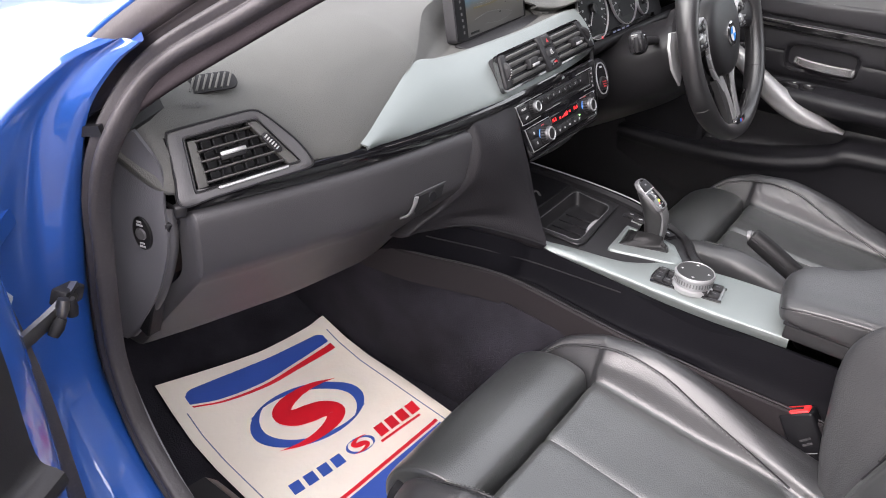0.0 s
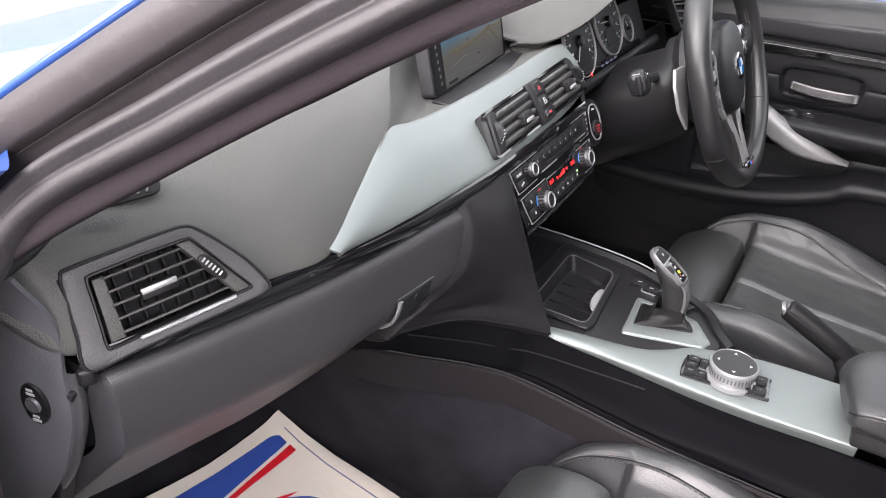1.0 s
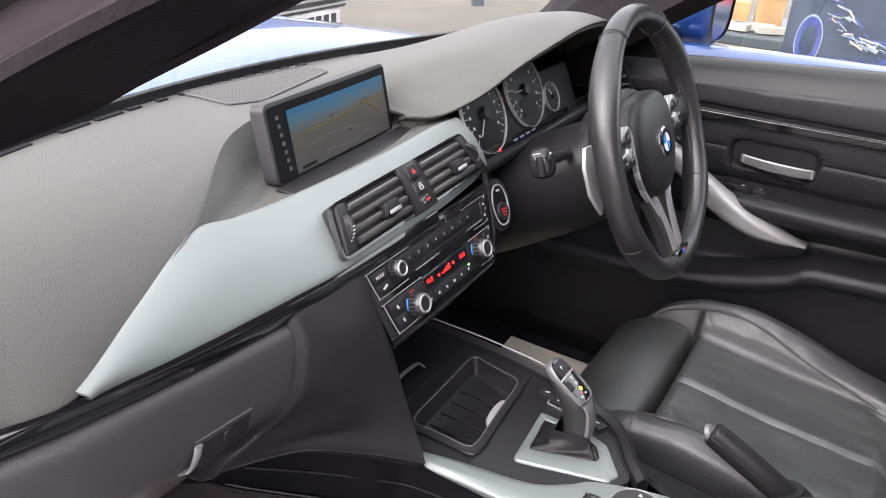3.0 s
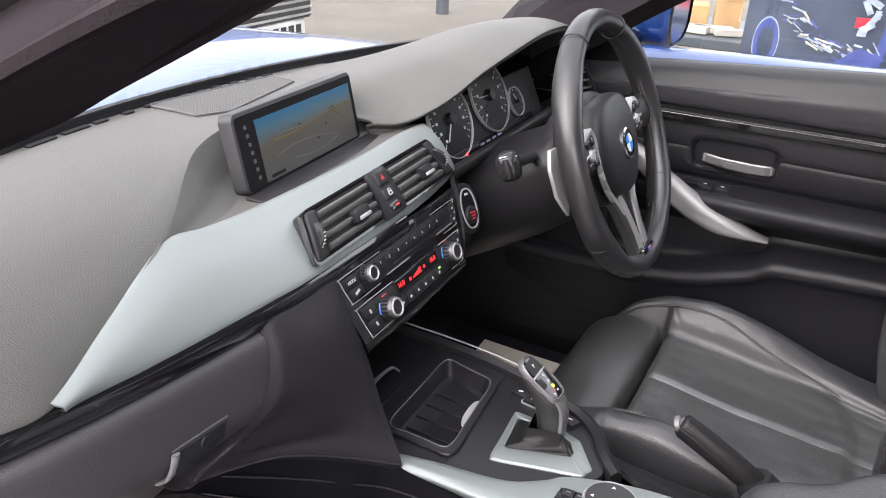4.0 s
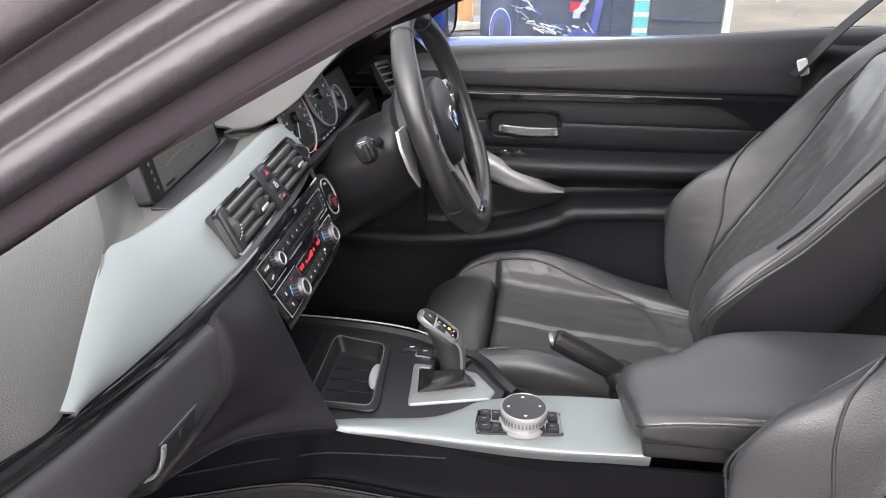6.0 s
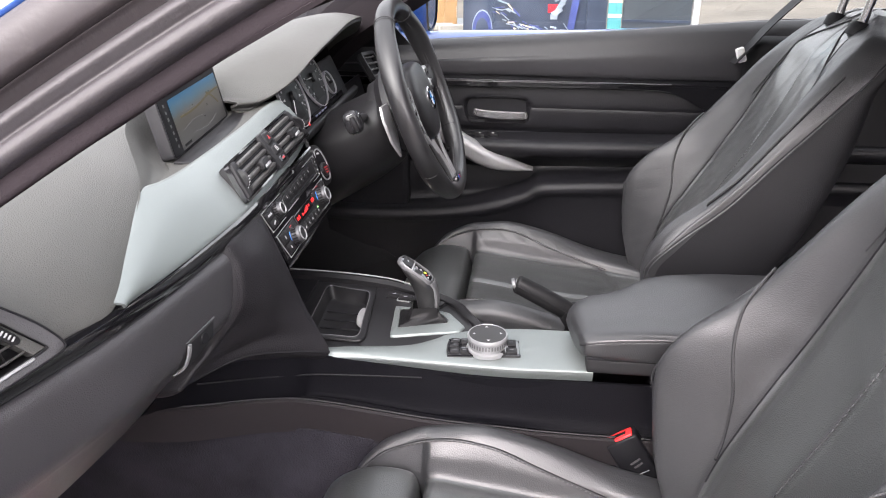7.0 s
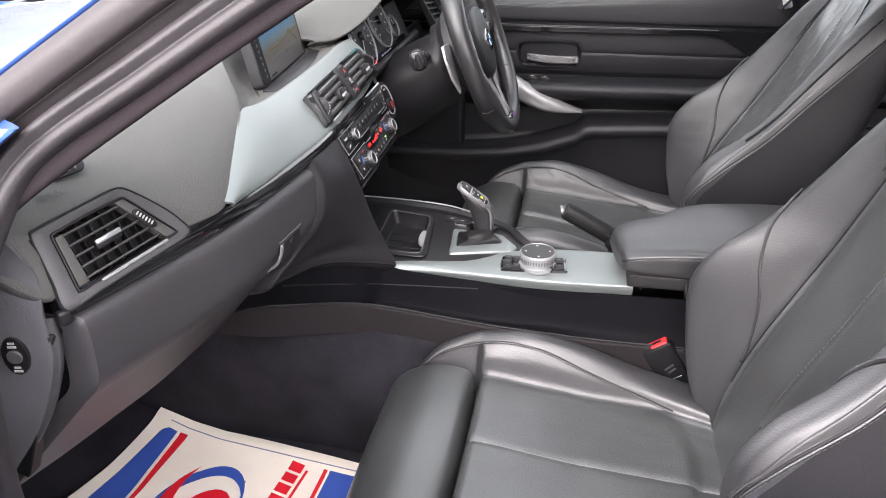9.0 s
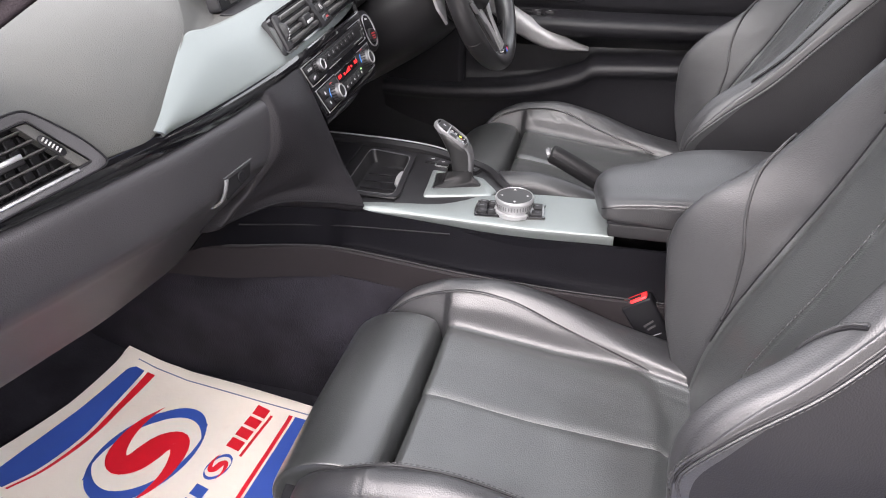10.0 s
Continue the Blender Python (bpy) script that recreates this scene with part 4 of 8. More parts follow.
v, f = grid(g, False, True)
f.append(tuple(range(len(v) - g.shape[1], len(v))))
obj("tray", [(tm @ Vector(p) + Vector((0, 0, 0.0015)))[:] for p in v], f, PLASTIC, con, "ribbed black rubber tray")
for k in range(4):
    obj("tray_rib", *box(0.0016, 0.070, 0.003, 0.0006, 1, tm @ pose(-0.052 + 0.026 * k, -0.004, -0.0185, 0, 0, -3)), SOFT, con)
stop = [(0.0, -0.030), (0.010, -0.022), (0.013, 0.0), (0.010, 0.022), (0.0, 0.030)]
obj("tray_stop", *plate([tuple(p) for p in crom(stop, 24)], 0.005, tm @ pose(0.008, -0.0345, -0.0185, 0, -25, 92), 0.001), PALE, con, "pale sliding tray stop")
# open pocket under the radio with a chrome-edged lip
obj("rear_pocket", *box(0.235, 0.09, 0.004, 0.001, 1, pose(0.045, 0.275, 0.5995)), SOFT, con)
obj("pocket_lip", *sweep(crom([(-0.070, 0.232, 0.600), (-0.045, 0.240, 0.616), (-0.005, 0.246, 0.624), (0.040, 0.248, 0.620), (0.06, 0.248, 0.604)], 24), [(-0.002, -0.001), (0.002, -0.001), (0.002, 0.0012), (-0.002, 0.0012)]), SATIN, con)
obj("side_rail", *sweep(crom([(0.150, 0.34, 0.606), (0.148, 0.2, 0.604), (0.138, 0.11, 0.602), (0.118, 0.055, 0.601), (0.104, 0.015, 0.600), (0.080, -0.016, 0.600), (0.045, -0.038, 0.600), (0.02, -0.06, 0.597)], 40), [(-0.008, -0.012), (-0.007, 0.003), (0.0, 0.008), (0.007, 0.003), (0.008, -0.012)]), PLASTIC, con)
obj("rail_line", *tube(crom([(0.158, 0.34, 0.612), (0.156, 0.2, 0.611), (0.147, 0.11, 0.609), (0.126, 0.055, 0.607)], 30), 0.0012, 6), PALE, con)
# armrest, a padded box with a stitched seam
arm = thing("armrest", 0.03, -0.40, 0.60, "black leather centre armrest with a stitched seam", "armrest")
secs = []
for y, xl, xr, zs, zt, k, e in ((-0.1835, -0.086, -0.016, 0.6440, 0.650, 0.45, 1.0), (-0.1838, -0.094, -0.004, 0.6470, 0.652, 0.72, 1.0), (-0.186, -0.100, 0.006, 0.6500, 0.656, 0.90, 1.0), (-0.191, -0.1035, 0.016, 0.6525, 0.660, 0.97, 0.95), (-0.202, -0.1055, 0.028, 0.6555, 0.6645, 1.0, 0.85),
                                (-0.222, -0.107, 0.040, 0.6590, 0.6680, 1.0, 0.6), (-0.25, -0.1075, 0.050, 0.6620, 0.6700, 1.0, 0.35), (-0.268, -0.108, 0.062, 0.6635, 0.6710, 1.0, 0.2), (-0.287, -0.108, 0.082, 0.6650, 0.6716, 1.0, 0.1), (-0.31, -0.108, 0.100, 0.6660, 0.6722, 1.0, 0.0), (-0.36, -0.108, 0.116, 0.6670, 0.6728, 1.0, 0.0), (-0.44, -0.108, 0.126, 0.668, 0.673, 1.0, 0.0), (-0.60, -0.108, 0.130, 0.668, 0.673, 1.0, 0.0), (-0.63, -0.104, 0.124, 0.660, 0.664, 0.9, 0.0)):
    w_ = xr - xl
    ringp = [(xl + 0.010, 0.6305), (xl + 0.003, 0.634), (xl, zs * 0.5 + 0.318), (xl, zs), (xl + 0.004, zs + 0.0045), (xl + 0.016, zs + 0.0085), (xl + w_ * 0.33, zt), (xl + w_ * 0.62, zt + 0.0005), (xr - 0.026, zt - 0.0030), (xr - 0.009, zt - 0.010), (xr, zt - 0.024), (xr - 0.004, 0.628), (xr - w_ * 0.4, 0.6255), (xl + w_ * 0.3, 0.6265)]
    row = []
    for x, z in ringp:
        u = min(1.0, max(0.0, (x + 0.105) / 0.11))
        row.append((x, y - 0.0195 * e * (1 - u) ** 1.3, 0.643 + (z - 0.643) * k))
    secs.append(row)
NA = 112
ag = surf(secs, 100, NA, False, True)
seam_col = 3 * NA // 14
for d_, a_ in ((-1, 0.0002), (0, 0.0006), (1, 0.0002)):
    ag[6:94, seam_col + d_, 0] += a_
for r in range(ag.shape[0]):
    for q in range(4 * NA // 14, 10 * NA // 14):
        ag[r, q, 2] += 0.0008 * noise.noise(Vector((ag[r, q, 0] * 22, ag[r, q, 1] * 16, 2.2)))
obj("arm_pad", *grid(ag, False, True, True), LEATHER, arm, "grained leather lid pad")
obj("arm_base", *box(0.130, 0.425, 0.022, 0.004, 2, pose(-0.030, -0.424, 0.6135)), PLASTIC, arm, "black plastic box under the lid")
obj("lid_edge", *box(0.136, 0.425, 0.005, 0.0015, 2, pose(-0.0315, -0.422, 0.6285)), SOFT, arm)
line = ag[8:92, seam_col]
obj("arm_seam", *tube(crom([tuple(p) for p in line[::4]], 90) + np.array((0.0, 0.0, 0.0)), 0.0010, 6), SOFT, arm)

# ---- seats ----
SX = -0.347


def lerp_tab(tab, s):
    xs = [a for a, _ in tab]
    return float(np.interp(s, xs, [b for _, b in tab]))


def split(g, groups, closed_u, parent, base):
    """Cuts a lofted tube into parts along its ring: (name, first, last, material, label)."""
    n = g.shape[1]
    for name, a, b, material, label in groups:
        idx = [k % n for k in range(a, b + 1)]
        obj(name, *grid(g[:, idx]), material, parent, label)


def groove(g, cols, depth, width):
    """Sinks seams into a loft along the ring columns given."""
    nrm = normals(np.concatenate([g[:, -1:], g, g[:, :1]], 1))[:, 1:-1]
    c = g.mean(1, keepdims=True)
    sign = np.sign(((g - c) * nrm).sum(2, keepdims=True))
    nrm = nrm * np.where(sign == 0, 1, sign)
    n = g.shape[1]
    w = np.zeros(n)
    for k in cols:
        for d in range(-3, 4):
            w[(k + d) % n] = max(w[(k + d) % n], math.exp(-(d / width) ** 2))
    return g - nrm * (depth * w)[None, :, None]


def on_loft(g, k, pts, axis, n):
    """n points of a curve on the loft g: pairs of (place round its ring, coordinate along the axis)."""
    out = []
    nr = g.shape[1]
    for q, v in pts:
        w0 = q * k
        i0 = int(math.floor(w0))
        f0 = w0 - i0
        col = g[:, i0 % nr] * (1 - f0) + g[:, (i0 + 1) % nr] * f0
        out.append([float(np.interp(v, col[:, axis], col[:, j])) for j in range(3)])
    return crom(out, n)


def piping(path, out, parent, up, gap=0.0042):
    """A sewn-in seam with a row of stitches on either side."""
    p, t, a, b = frames(path, up=up)
    out = np.asarray(out, float)
    side = np.cross(t, out)
    side /= np.maximum(np.linalg.norm(side, axis=1, keepdims=True), 1e-6)
    obj("seam", *tube(p - out * 0.0004, 0.0016, 6, up=up), SOFT, parent)
    for e in (-1, 1):
        obj("seam_welt", *tube(p + side * e * 0.0028 + out * 0.0002, 0.0015, 6, up=up), LEATHER, parent)
        obj("stitching", *stitches(p + side * e * (gap + 0.0012) + out * 0.0012, up=up), STITCH, parent)


def build_seat(label, creased=False):
    s = thing("seat", SX, -0.15, 0.26, label, "car seat", "front seats")
    # cushion
    zi = [(-0.40, 0.462), (-0.31, 0.462), (-0.15, 0.474), (-0.05, 0.490), (-0.016, 0.494), (-0.006, 0.488), (-0.001, 0.462), (0.004, 0.430), (0.10, 0.410)]
    zb = [(-0.40, 0.470), (-0.33, 0.476), (-0.25, 0.495), (-0.15, 0.530), (-0.07, 0.547), (0.0, 0.538), (0.05, 0.520), (0.085, 0.492), (0.105, 0.455)]
    secs = []
    for y in (-0.40, -0.33, -0.25, -0.16, -0.08, -0.03, -0.013, -0.005, 0.001, 0.006, 0.02, 0.06, 0.09, 0.103):
        i, b = lerp_tab(zi, y), lerp_tab(zb, y)
        wi, wo = 0.146 - 0.05 * max(0, (-0.22 - y) / 0.18) ** 2, 0.218 - 0.02 * max(0, (y - 0.02) / 0.08) ** 2
        half = [(0.06, 0.33), (0.15, 0.335), (wo - 0.012, 0.37), (wo, 0.43), (wo - 0.003, b - 0.028), (wo - 0.018, b - 0.004), (wo - 0.040, b - 0.002), (wi + 0.012, i * 0.55 + b * 0.45 + 0.004), (wi, min(i, b) - 0.003), (wi - 0.03, i), (wi * 0.4, i - 0.003), (0.0, i - 0.004)]
        ringp = [(u, z) for u, z in half] + [(-u, z) for u, z in half[-2::-1]]
        secs.append([(SX + u, y, z) for u, z in ringp])
    NR = 230
    g = surf(secs, 110, NR, False, True)
    k = NR / 23.0
    c = lambda q: int(round(q * k))
    if creased:
        for r in range(g.shape[0]):
            for q in list(range(c(6.0), c(7.9))) + list(range(c(14.1), c(16.2))):
                y_, x_ = g[r, q, 1], g[r, q, 0]
                u_ = (q - c(6.0)) / (c(7.9) - c(6.0)) if q < c(10) else (q - c(14.1)) / (c(16.2) - c(14.1))
                fold = (1 - abs(math.sin(math.pi * (y_ * 21 + u_ * 0.9 + 0.15 * math.sin(9 * y_ * 6.28))))) ** 3
                g[r, q, 2] -= 0.0075 * math.exp(-((y_ + 0.09) / 0.075) ** 2) * fold * math.sin(math.pi * u_)
    g = groove(g, [c(11)], 0.0026, 1.0)
    # the panel on one side of the middle seam is fuller than the other
    for q in range(c(9.8), c(11)):
        g[4:-12, q, 2] += (0.0034 if creased else 0.0018) * ((q - c(9.8)) / (c(11) - c(9.8))) ** 2
    for r in range(4, g.shape[0] - 8):
        for q in range(c(6), c(16)):
            x_, y_, z_0 = g[r, q]
            g[r, q, 2] += (0.0026 if creased else 0.0014) * noise.noise(Vector((x_ * 13, y_ * 11, 1.3))) + (0.0011 if creased else 0.0005) * noise.noise(Vector((x_ * 44, y_ * 30, 5.2)))
    # the insert ends in a rounded edge before the backrest
    for r in range(g.shape[0]):
        for q in range(c(8) + 2, c(14) - 1):
            x_, y_, z_0 = g[r, q]
            edge = -0.309 + 0.3 * max(0.0, abs(x_ - SX) - 0.060)
            fade = min(1.0, min(q - c(8), c(14) - q) / 9.0)
            g[r, q, 2] -= 0.009 * fade / (1 + math.exp(min(40, max(-40, (y_ - edge) / 0.0022))))
    split(g, [("cushion_insert", c(8), c(14), LEATHER_FINE, ""), ("cushion_bolster", c(3), c(8), LEATHER, "raised stitched side bolster"), ("cushion_bolster", c(14), c(19), LEATHER, "raised stitched side bolster"), ("cushion_skirt", c(19), c(26), SOFT, "")], False, s, 0)
    # front cover of the cushion body
    fr = g[-1]
    obj("cushion_front", *join(grid(np.stack([fr, np.broadcast_to(fr.mean(0), fr.shape) * 0.0 + fr * (0.96, 1, 0.96) + (SX * 0.04, 0.012, 0.018)], 0), False, True)), SOFT, s)
    for m_ in (lambda q: q, lambda q: 22 - q):
        path = on_loft(g, k, [(m_(q), y) for q, y in ((6.15, 0.085), (6.2, 0.05), (6.3, -0.02), (6.5, -0.09), (6.85, -0.16), (7.3, -0.23), (7.75, -0.29))], 1, 90)
        piping(path, (0, 0, 1), s, (0, 0, 1))
    # extending thigh support
    th = []
    for u, kx in ((-0.156, 0.80), (-0.154, 0.92), (-0.146, 0.985), (-0.10, 1.0), (0.0, 1.02), (0.10, 1.0), (0.142, 0.985), (0.150, 0.92), (0.152, 0.80)):
        ringp = [(0.001, 0.380), (0.002, 0.452), (0.008, 0.487), (0.021, 0.4985), (0.055, 0.502), (0.090, 0.494), (0.122, 0.472), (0.139, 0.440), (0.136, 0.405), (0.115, 0.378)]
        cy, cz = 0.07, 0.435
        th.append([(SX + u, cy + (y - cy) * (kx if y > cy else 1 - (1 - kx) * 0.4), cz + (z - cz) * kx) for y, z in ringp])
    obj("thigh_support", *grid(surf(th, 60, 70, False, True), False, True, True), LEATHER_FINE, s, "rounded leather thigh support cushion")
    obj("thigh_base", *box(0.29, 0.11, 0.09, 0.02, 3, pose(SX, 0.055, 0.35)), SOFT, s)
    # backrest: depth of its insert, front of the bolsters and outer stitch line, by height
    lean = (lambda z: 0.022 + 0.13 * max(0.0, z - 0.6)) if creased else (lambda z: 0.0)
    y0 = [(0.43, -0.340), (0.50, -0.347), (0.55, -0.360), (0.60, -0.378), (0.65, -0.400), (0.70, -0.423), (0.75, -0.444), (0.80, -0.463), (0.86, -0.482), (0.92, -0.500), (0.97, -0.518), (1.0, -0.545), (1.03, -0.585)]
    yb = [(0.43, -0.335), (0.47, -0.319), (0.51, -0.306), (0.57, -0.298), (0.63, -0.294), (0.668, -0.300), (0.715, -0.330), (0.762, -0.383), (0.804, -0.412), (0.858, -0.444), (0.924, -0.484), (0.97, -0.517), (1.0, -0.545), (1.03, -0.585)]
    ys = [(0.43, -0.350), (0.605, -0.308), (0.634, -0.312), (0.682, -0.342), (0.723, -0.374), (0.76, -0.404), (0.80, -0.434), (0.85, -0.474), (0.90, -0.515), (0.95, -0.556), (1.03, -0.625)]
    wi_ = [(0.43, 0.118), (0.55, 0.125), (0.70, 0.130), (0.80, 0.122), (0.90, 0.106), (0.98, 0.085), (1.03, 0.04)]
    wo_t = [(0.43, 0.175), (0.50, 0.203), (0.58, 0.214), (0.68, 0.216), (0.74, 0.210), (0.80, 0.200), (0.88, 0.186), (0.95, 0.168), (1.0, 0.14), (1.03, 0.06)]
    tht = [(0.43, 0.12), (0.6, 0.12), (0.85, 0.10), (1.0, 0.07), (1.03, 0.03)]
    secs = []
    for z in (0.43, 0.47, 0.52, 0.58, 0.63, 0.67, 0.71, 0.745, 0.78, 0.83, 0.88, 0.93, 0.965, 1.0, 1.018, 1.028):
        y, f, e, wi, wo, t = (lerp_tab(q, z) for q in (y0, yb, ys, wi_, wo_t, tht))
        b = f - y
        e = min(e, f - 0.012)
        half = [(wo * 0.3, y - t), (wo * 0.7, y - t), (wo * 0.96, min(y - t * 0.75, e - 0.03)), (wo, e), (wo - 0.004, e * 0.4 + f * 0.6), (wo - 0.014, f - 0.004), (wo - 0.034, f), (wi + (wo - wi) * 0.28, y + b * 0.45), (wi, y - 0.001), (wi - 0.03, y - 0.002), (wi * 0.4, y - 0.004), (0.0, y - 0.006)]
        ringp = half + [(-u, q) for u, q in half[-2::-1]]
        secs.append([(SX + u, q - lean(z), z + 0.010 * (q - y) * 4) for u, q in ringp])
    g = surf(secs, 130, NR, False, True)
    g = groove(g, [c(8), c(14)], 0.0016, 1.0)
    g = groove(g, [c(11)], 0.0020, 1.0)
    if creased:
        for r in range(g.shape[0]):
            for q in range(c(4.5), c(17.5)):
                x_, y_, z_0 = g[r, q]
                g[r, q, 1] += 0.0020 * noise.noise(Vector((x_ * 26, z_0 * 18, 3.7))) + 0.0012 * noise.noise(Vector((x_ * 60 + z_0 * 30, z_0 * 44, 9.1)))
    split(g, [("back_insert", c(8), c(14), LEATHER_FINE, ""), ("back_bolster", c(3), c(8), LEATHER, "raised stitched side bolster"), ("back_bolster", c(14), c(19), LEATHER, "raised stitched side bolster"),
              ("back_side", c(1.6), c(3), LEATHER_SHADED, "smooth leather flank"), ("back_side", c(19), c(20.4), LEATHER_SHADED, "smooth leather flank"), ("back_shell", c(20.4), c(24.6), SOFT, "")], False, s, 0)
    for q in (c(8), c(14)):
        obj("seam", *tube(crom([tuple(p) for p in g[20:112:2, q]], 90) + np.array((0, 0.0001, 0)), 0.0012, 6, up=(1, 0, 0)), SOFT, s)
    top = g[-1]
    obj("back_cap", *grid(np.stack([top, top * 0.3 + top.mean(0) * 0.7 + (0, 0, 0.004)], 0), False, True, True), LEATHER, s)
    for m_ in (lambda q: q, lambda q: 22 - q):
        # seam across the bolster, from the outer edge down to the insert
        run = ((4.6, 0.800), (5.5, 0.788), (6.2, 0.758), (6.85, 0.71), (7.4, 0.655), (7.75, 0.60), (7.9, 0.57))
        if creased and m_(0) == 22:
            run = ((4.9, 0.745), (4.7, 0.79), (4.5, 0.84), (4.3, 0.89), (4.1, 0.95))
        path = on_loft(g, k, [(m_(q), z) for q, z in run], 2, 50)
        obj("seam", *tube(path + np.array((0, 0.0002, 0)), 0.0020, 6, up=(1, 0, 0)), SOFT, s)
        obj("seam_welt", *tube(path + np.array((0, 0.0008, 0.0032)), 0.0018, 6, up=(1, 0, 0)), LEATHER, s)
        # double-stitched outer edge
        path = on_loft(g, k, [(m_(q), z) for q, z in ((3.9, 0.60), (3.5, 0.64), (3.2, 0.69), (3.0, 0.75), (3.0, 0.82), (3.0, 0.90), (3.0, 0.97))], 2, 90)
        piping(path, (0.75 if m_(0) == 0 else -0.75, 0.55, 0.3), s, (0.1, 0.6, 0.8))
        # piped border of the shoulder panel
        path = on_loft(g, k, [(m_(q), z) for q, z in ((10.6, 1.012), (9.6, 0.995), (8.3, 0.97), (7.9, 0.94), (7.7, 0.90), (7.6, 0.86))], 2, 40)
        obj("seam_welt", *tube(path + np.array((0, 0.0008, 0.0004)), 0.0016, 6, up=(1, 0, 0)), LEATHER, s)
    path = on_loft(g, k, [(11, z) for z in (0.47, 0.60, 0.72, 0.84, 0.93)], 2, 70)
    obj("stitching", *stitches(path + np.array((0, 0.0010, 0.0006)), 0.0008, up=(1, 0, 0)), THREAD, s)
    # head restraint on two chrome posts
    hy = -0.602 - lean(1.0) * 0.4
    for side in (-1, 1):
        obj("headrest_post", *tube([(SX + side * 0.055, hy, 0.99), (SX + side * 0.055, hy - 0.025, 1.12)], 0.007, 12), CHROME, s, "chrome headrest post")
        obj("post_collar", *lathe([(0.0, 0.012), (0.012, 0.012), (0.018, 0.006), (0.02, -0.01)], 20, pose(SX + side * 0.055, hy - 0.003, 1.006, 12)), SOFT, s)
    hr = []
    for u, q in ((-0.135, 0.6), (-0.13, 0.85), (-0.10, 1), (0, 1.04), (0.10, 1), (0.13, 0.85), (0.135, 0.6)):
        hr.append([(SX + u, hy - 0.015 + y * q, 1.17 + z * q) for y, z in ((-0.05, -0.07), (-0.06, 0.02), (-0.04, 0.08), (0.0, 0.09), (0.05, 0.07), (0.062, 0.0), (0.04, -0.07), (0.0, -0.085))])
    obj("headrest", *grid(surf(hr, 30, 40, False, True), False, True, True), LEATHER, s)
    # base and runners
    obj("seat_base", *box(0.40, 0.42, 0.12, 0.02, 3, pose(SX, -0.16, 0.325)), SOFT, s)
    for side in (-1, 1):
        obj("runner", *box(0.04, 0.50, 0.03, 0.006, 2, pose(SX + side * 0.17, -0.15, 0.277)), SOFT, s)
    return s


seat = build_seat("black leather sports seat with stitched side bolsters")
DSX = 0.398
driver_seat = build_seat("creased black leather driver's sports seat behind the steering wheel", True)
driver_seat.matrix_basis = pose(DSX, -0.15, 0.26)

# ---- driver's door ----
door = thing("driver_door", 0.74, -0.1, 0.32, "closed black driver's door with leather upper pad and chrome pull", "car door")


def belt_z(y):
    return float(np.interp(y, (-1.0, -0.61, -0.28, 0.12, 0.35, 0.5), (0.975, 0.962, 0.932, 0.906, 0.885, 0.87)))


DY = (-0.95, -0.75, -0.55, -0.35, -0.15, 0.05, 0.20, 0.33, 0.42)
up_ = []
for y in DY:
    b = belt_z(y)
    up_.append([(0.752, y, b - 0.012), (0.745, y, b - 0.001), (0.735, y, b), (0.722, y, b - 0.010), (0.712, y, b - 0.035), (0.708, y, b * 0.4 + 0.848 * 0.6), (0.713, y, 0.850), (0.725, y, 0.846)])
obj("upper_pad", *shell(surf(up_, 50, 24), -0.006), UPPER, door, "soft black leather upper door pad")
st_ = []
for y, za, zl in ((0.36, 0.832, 0.8155), (0.22, 0.832, 0.8155), (0.05, 0.8325, 0.816), (-0.15, 0.8335, 0.817), (-0.30, 0.8335, 0.8175), (-0.39, 0.833, 0.816), (-0.44, 0.832, 0.803), (-0.50, 0.830, 0.772), (-0.60, 0.827, 0.735)):
    st_.append([(0.724, y, za), (0.7075, y, za), (0.7065, y, za - 0.001), (0.7090, y, za * 0.5 + zl * 0.5), (0.7118, y, zl + 0.0012), (0.7128, y, zl), (0.728, y, zl)])
obj("gloss_strip", *shell(surf(st_, 50, 16), -0.003), GLOSS, door, "gloss black door trim strip")
obj("strip_chrome", *sweep([(0.7065, y, 0.8335) for y in np.linspace(0.36, -0.41, 20)], [(-0.0016, -0.0008), (0.0012, -0.0008), (0.0012, 0.0008), (-0.0016, 0.0008)]), LEVERM, door)
mid_ = []
for y in DY:
    mid_.append([(0.722, y, 0.845), (0.7275, y, 0.822), (0.7270, y, 0.808), (0.7258, y, 0.792), (0.7256, y, 0.7775), (0.7285, y, 0.7700), (0.7262, y, 0.7630), (0.7268, y, 0.745), (0.7310, y, 0.728), (0.7400, y, 0.714), (0.74, y, 0.70)])
mg = surf(mid_, 320, 70)
inside = np.clip((1.06 - (np.abs(mg[..., 1] + 0.033) / 0.076) ** 4 - (np.abs(mg[..., 2] - 0.764) / 0.031) ** 4) / 0.30, 0, 1)
mg[..., 0] = mg[..., 0] * (1 - inside) + 0.7385 * inside
obj("middle_panel", *shell(mg, -0.006), DOORBLACK, door, "black stitched middle door panel")
arm_ = []
for y in (-0.95, -0.5, -0.2, -0.04, 0.06, 0.13, 0.18):
    k = float(np.interp(y, (-0.1, 0.05, 0.18), (1, 0.8, 0.15)))
    e = 0.735 - 0.077 * k
    z = float(np.interp(y, (-0.95, -0.4, 0.0, 0.18), (0.72, 0.711, 0.702, 0.70)))
    arm_.append([(0.745, y, z + 0.001), (e + 0.025, y, z), (e + 0.008, y, z - 0.001), (e, y, z - 0.007), (e + 0.001, y, z - 0.018), (e + 0.012, y, z - 0.030), (e + 0.035 * k, y, z - 0.040), (0.742, y, z - 0.075)])
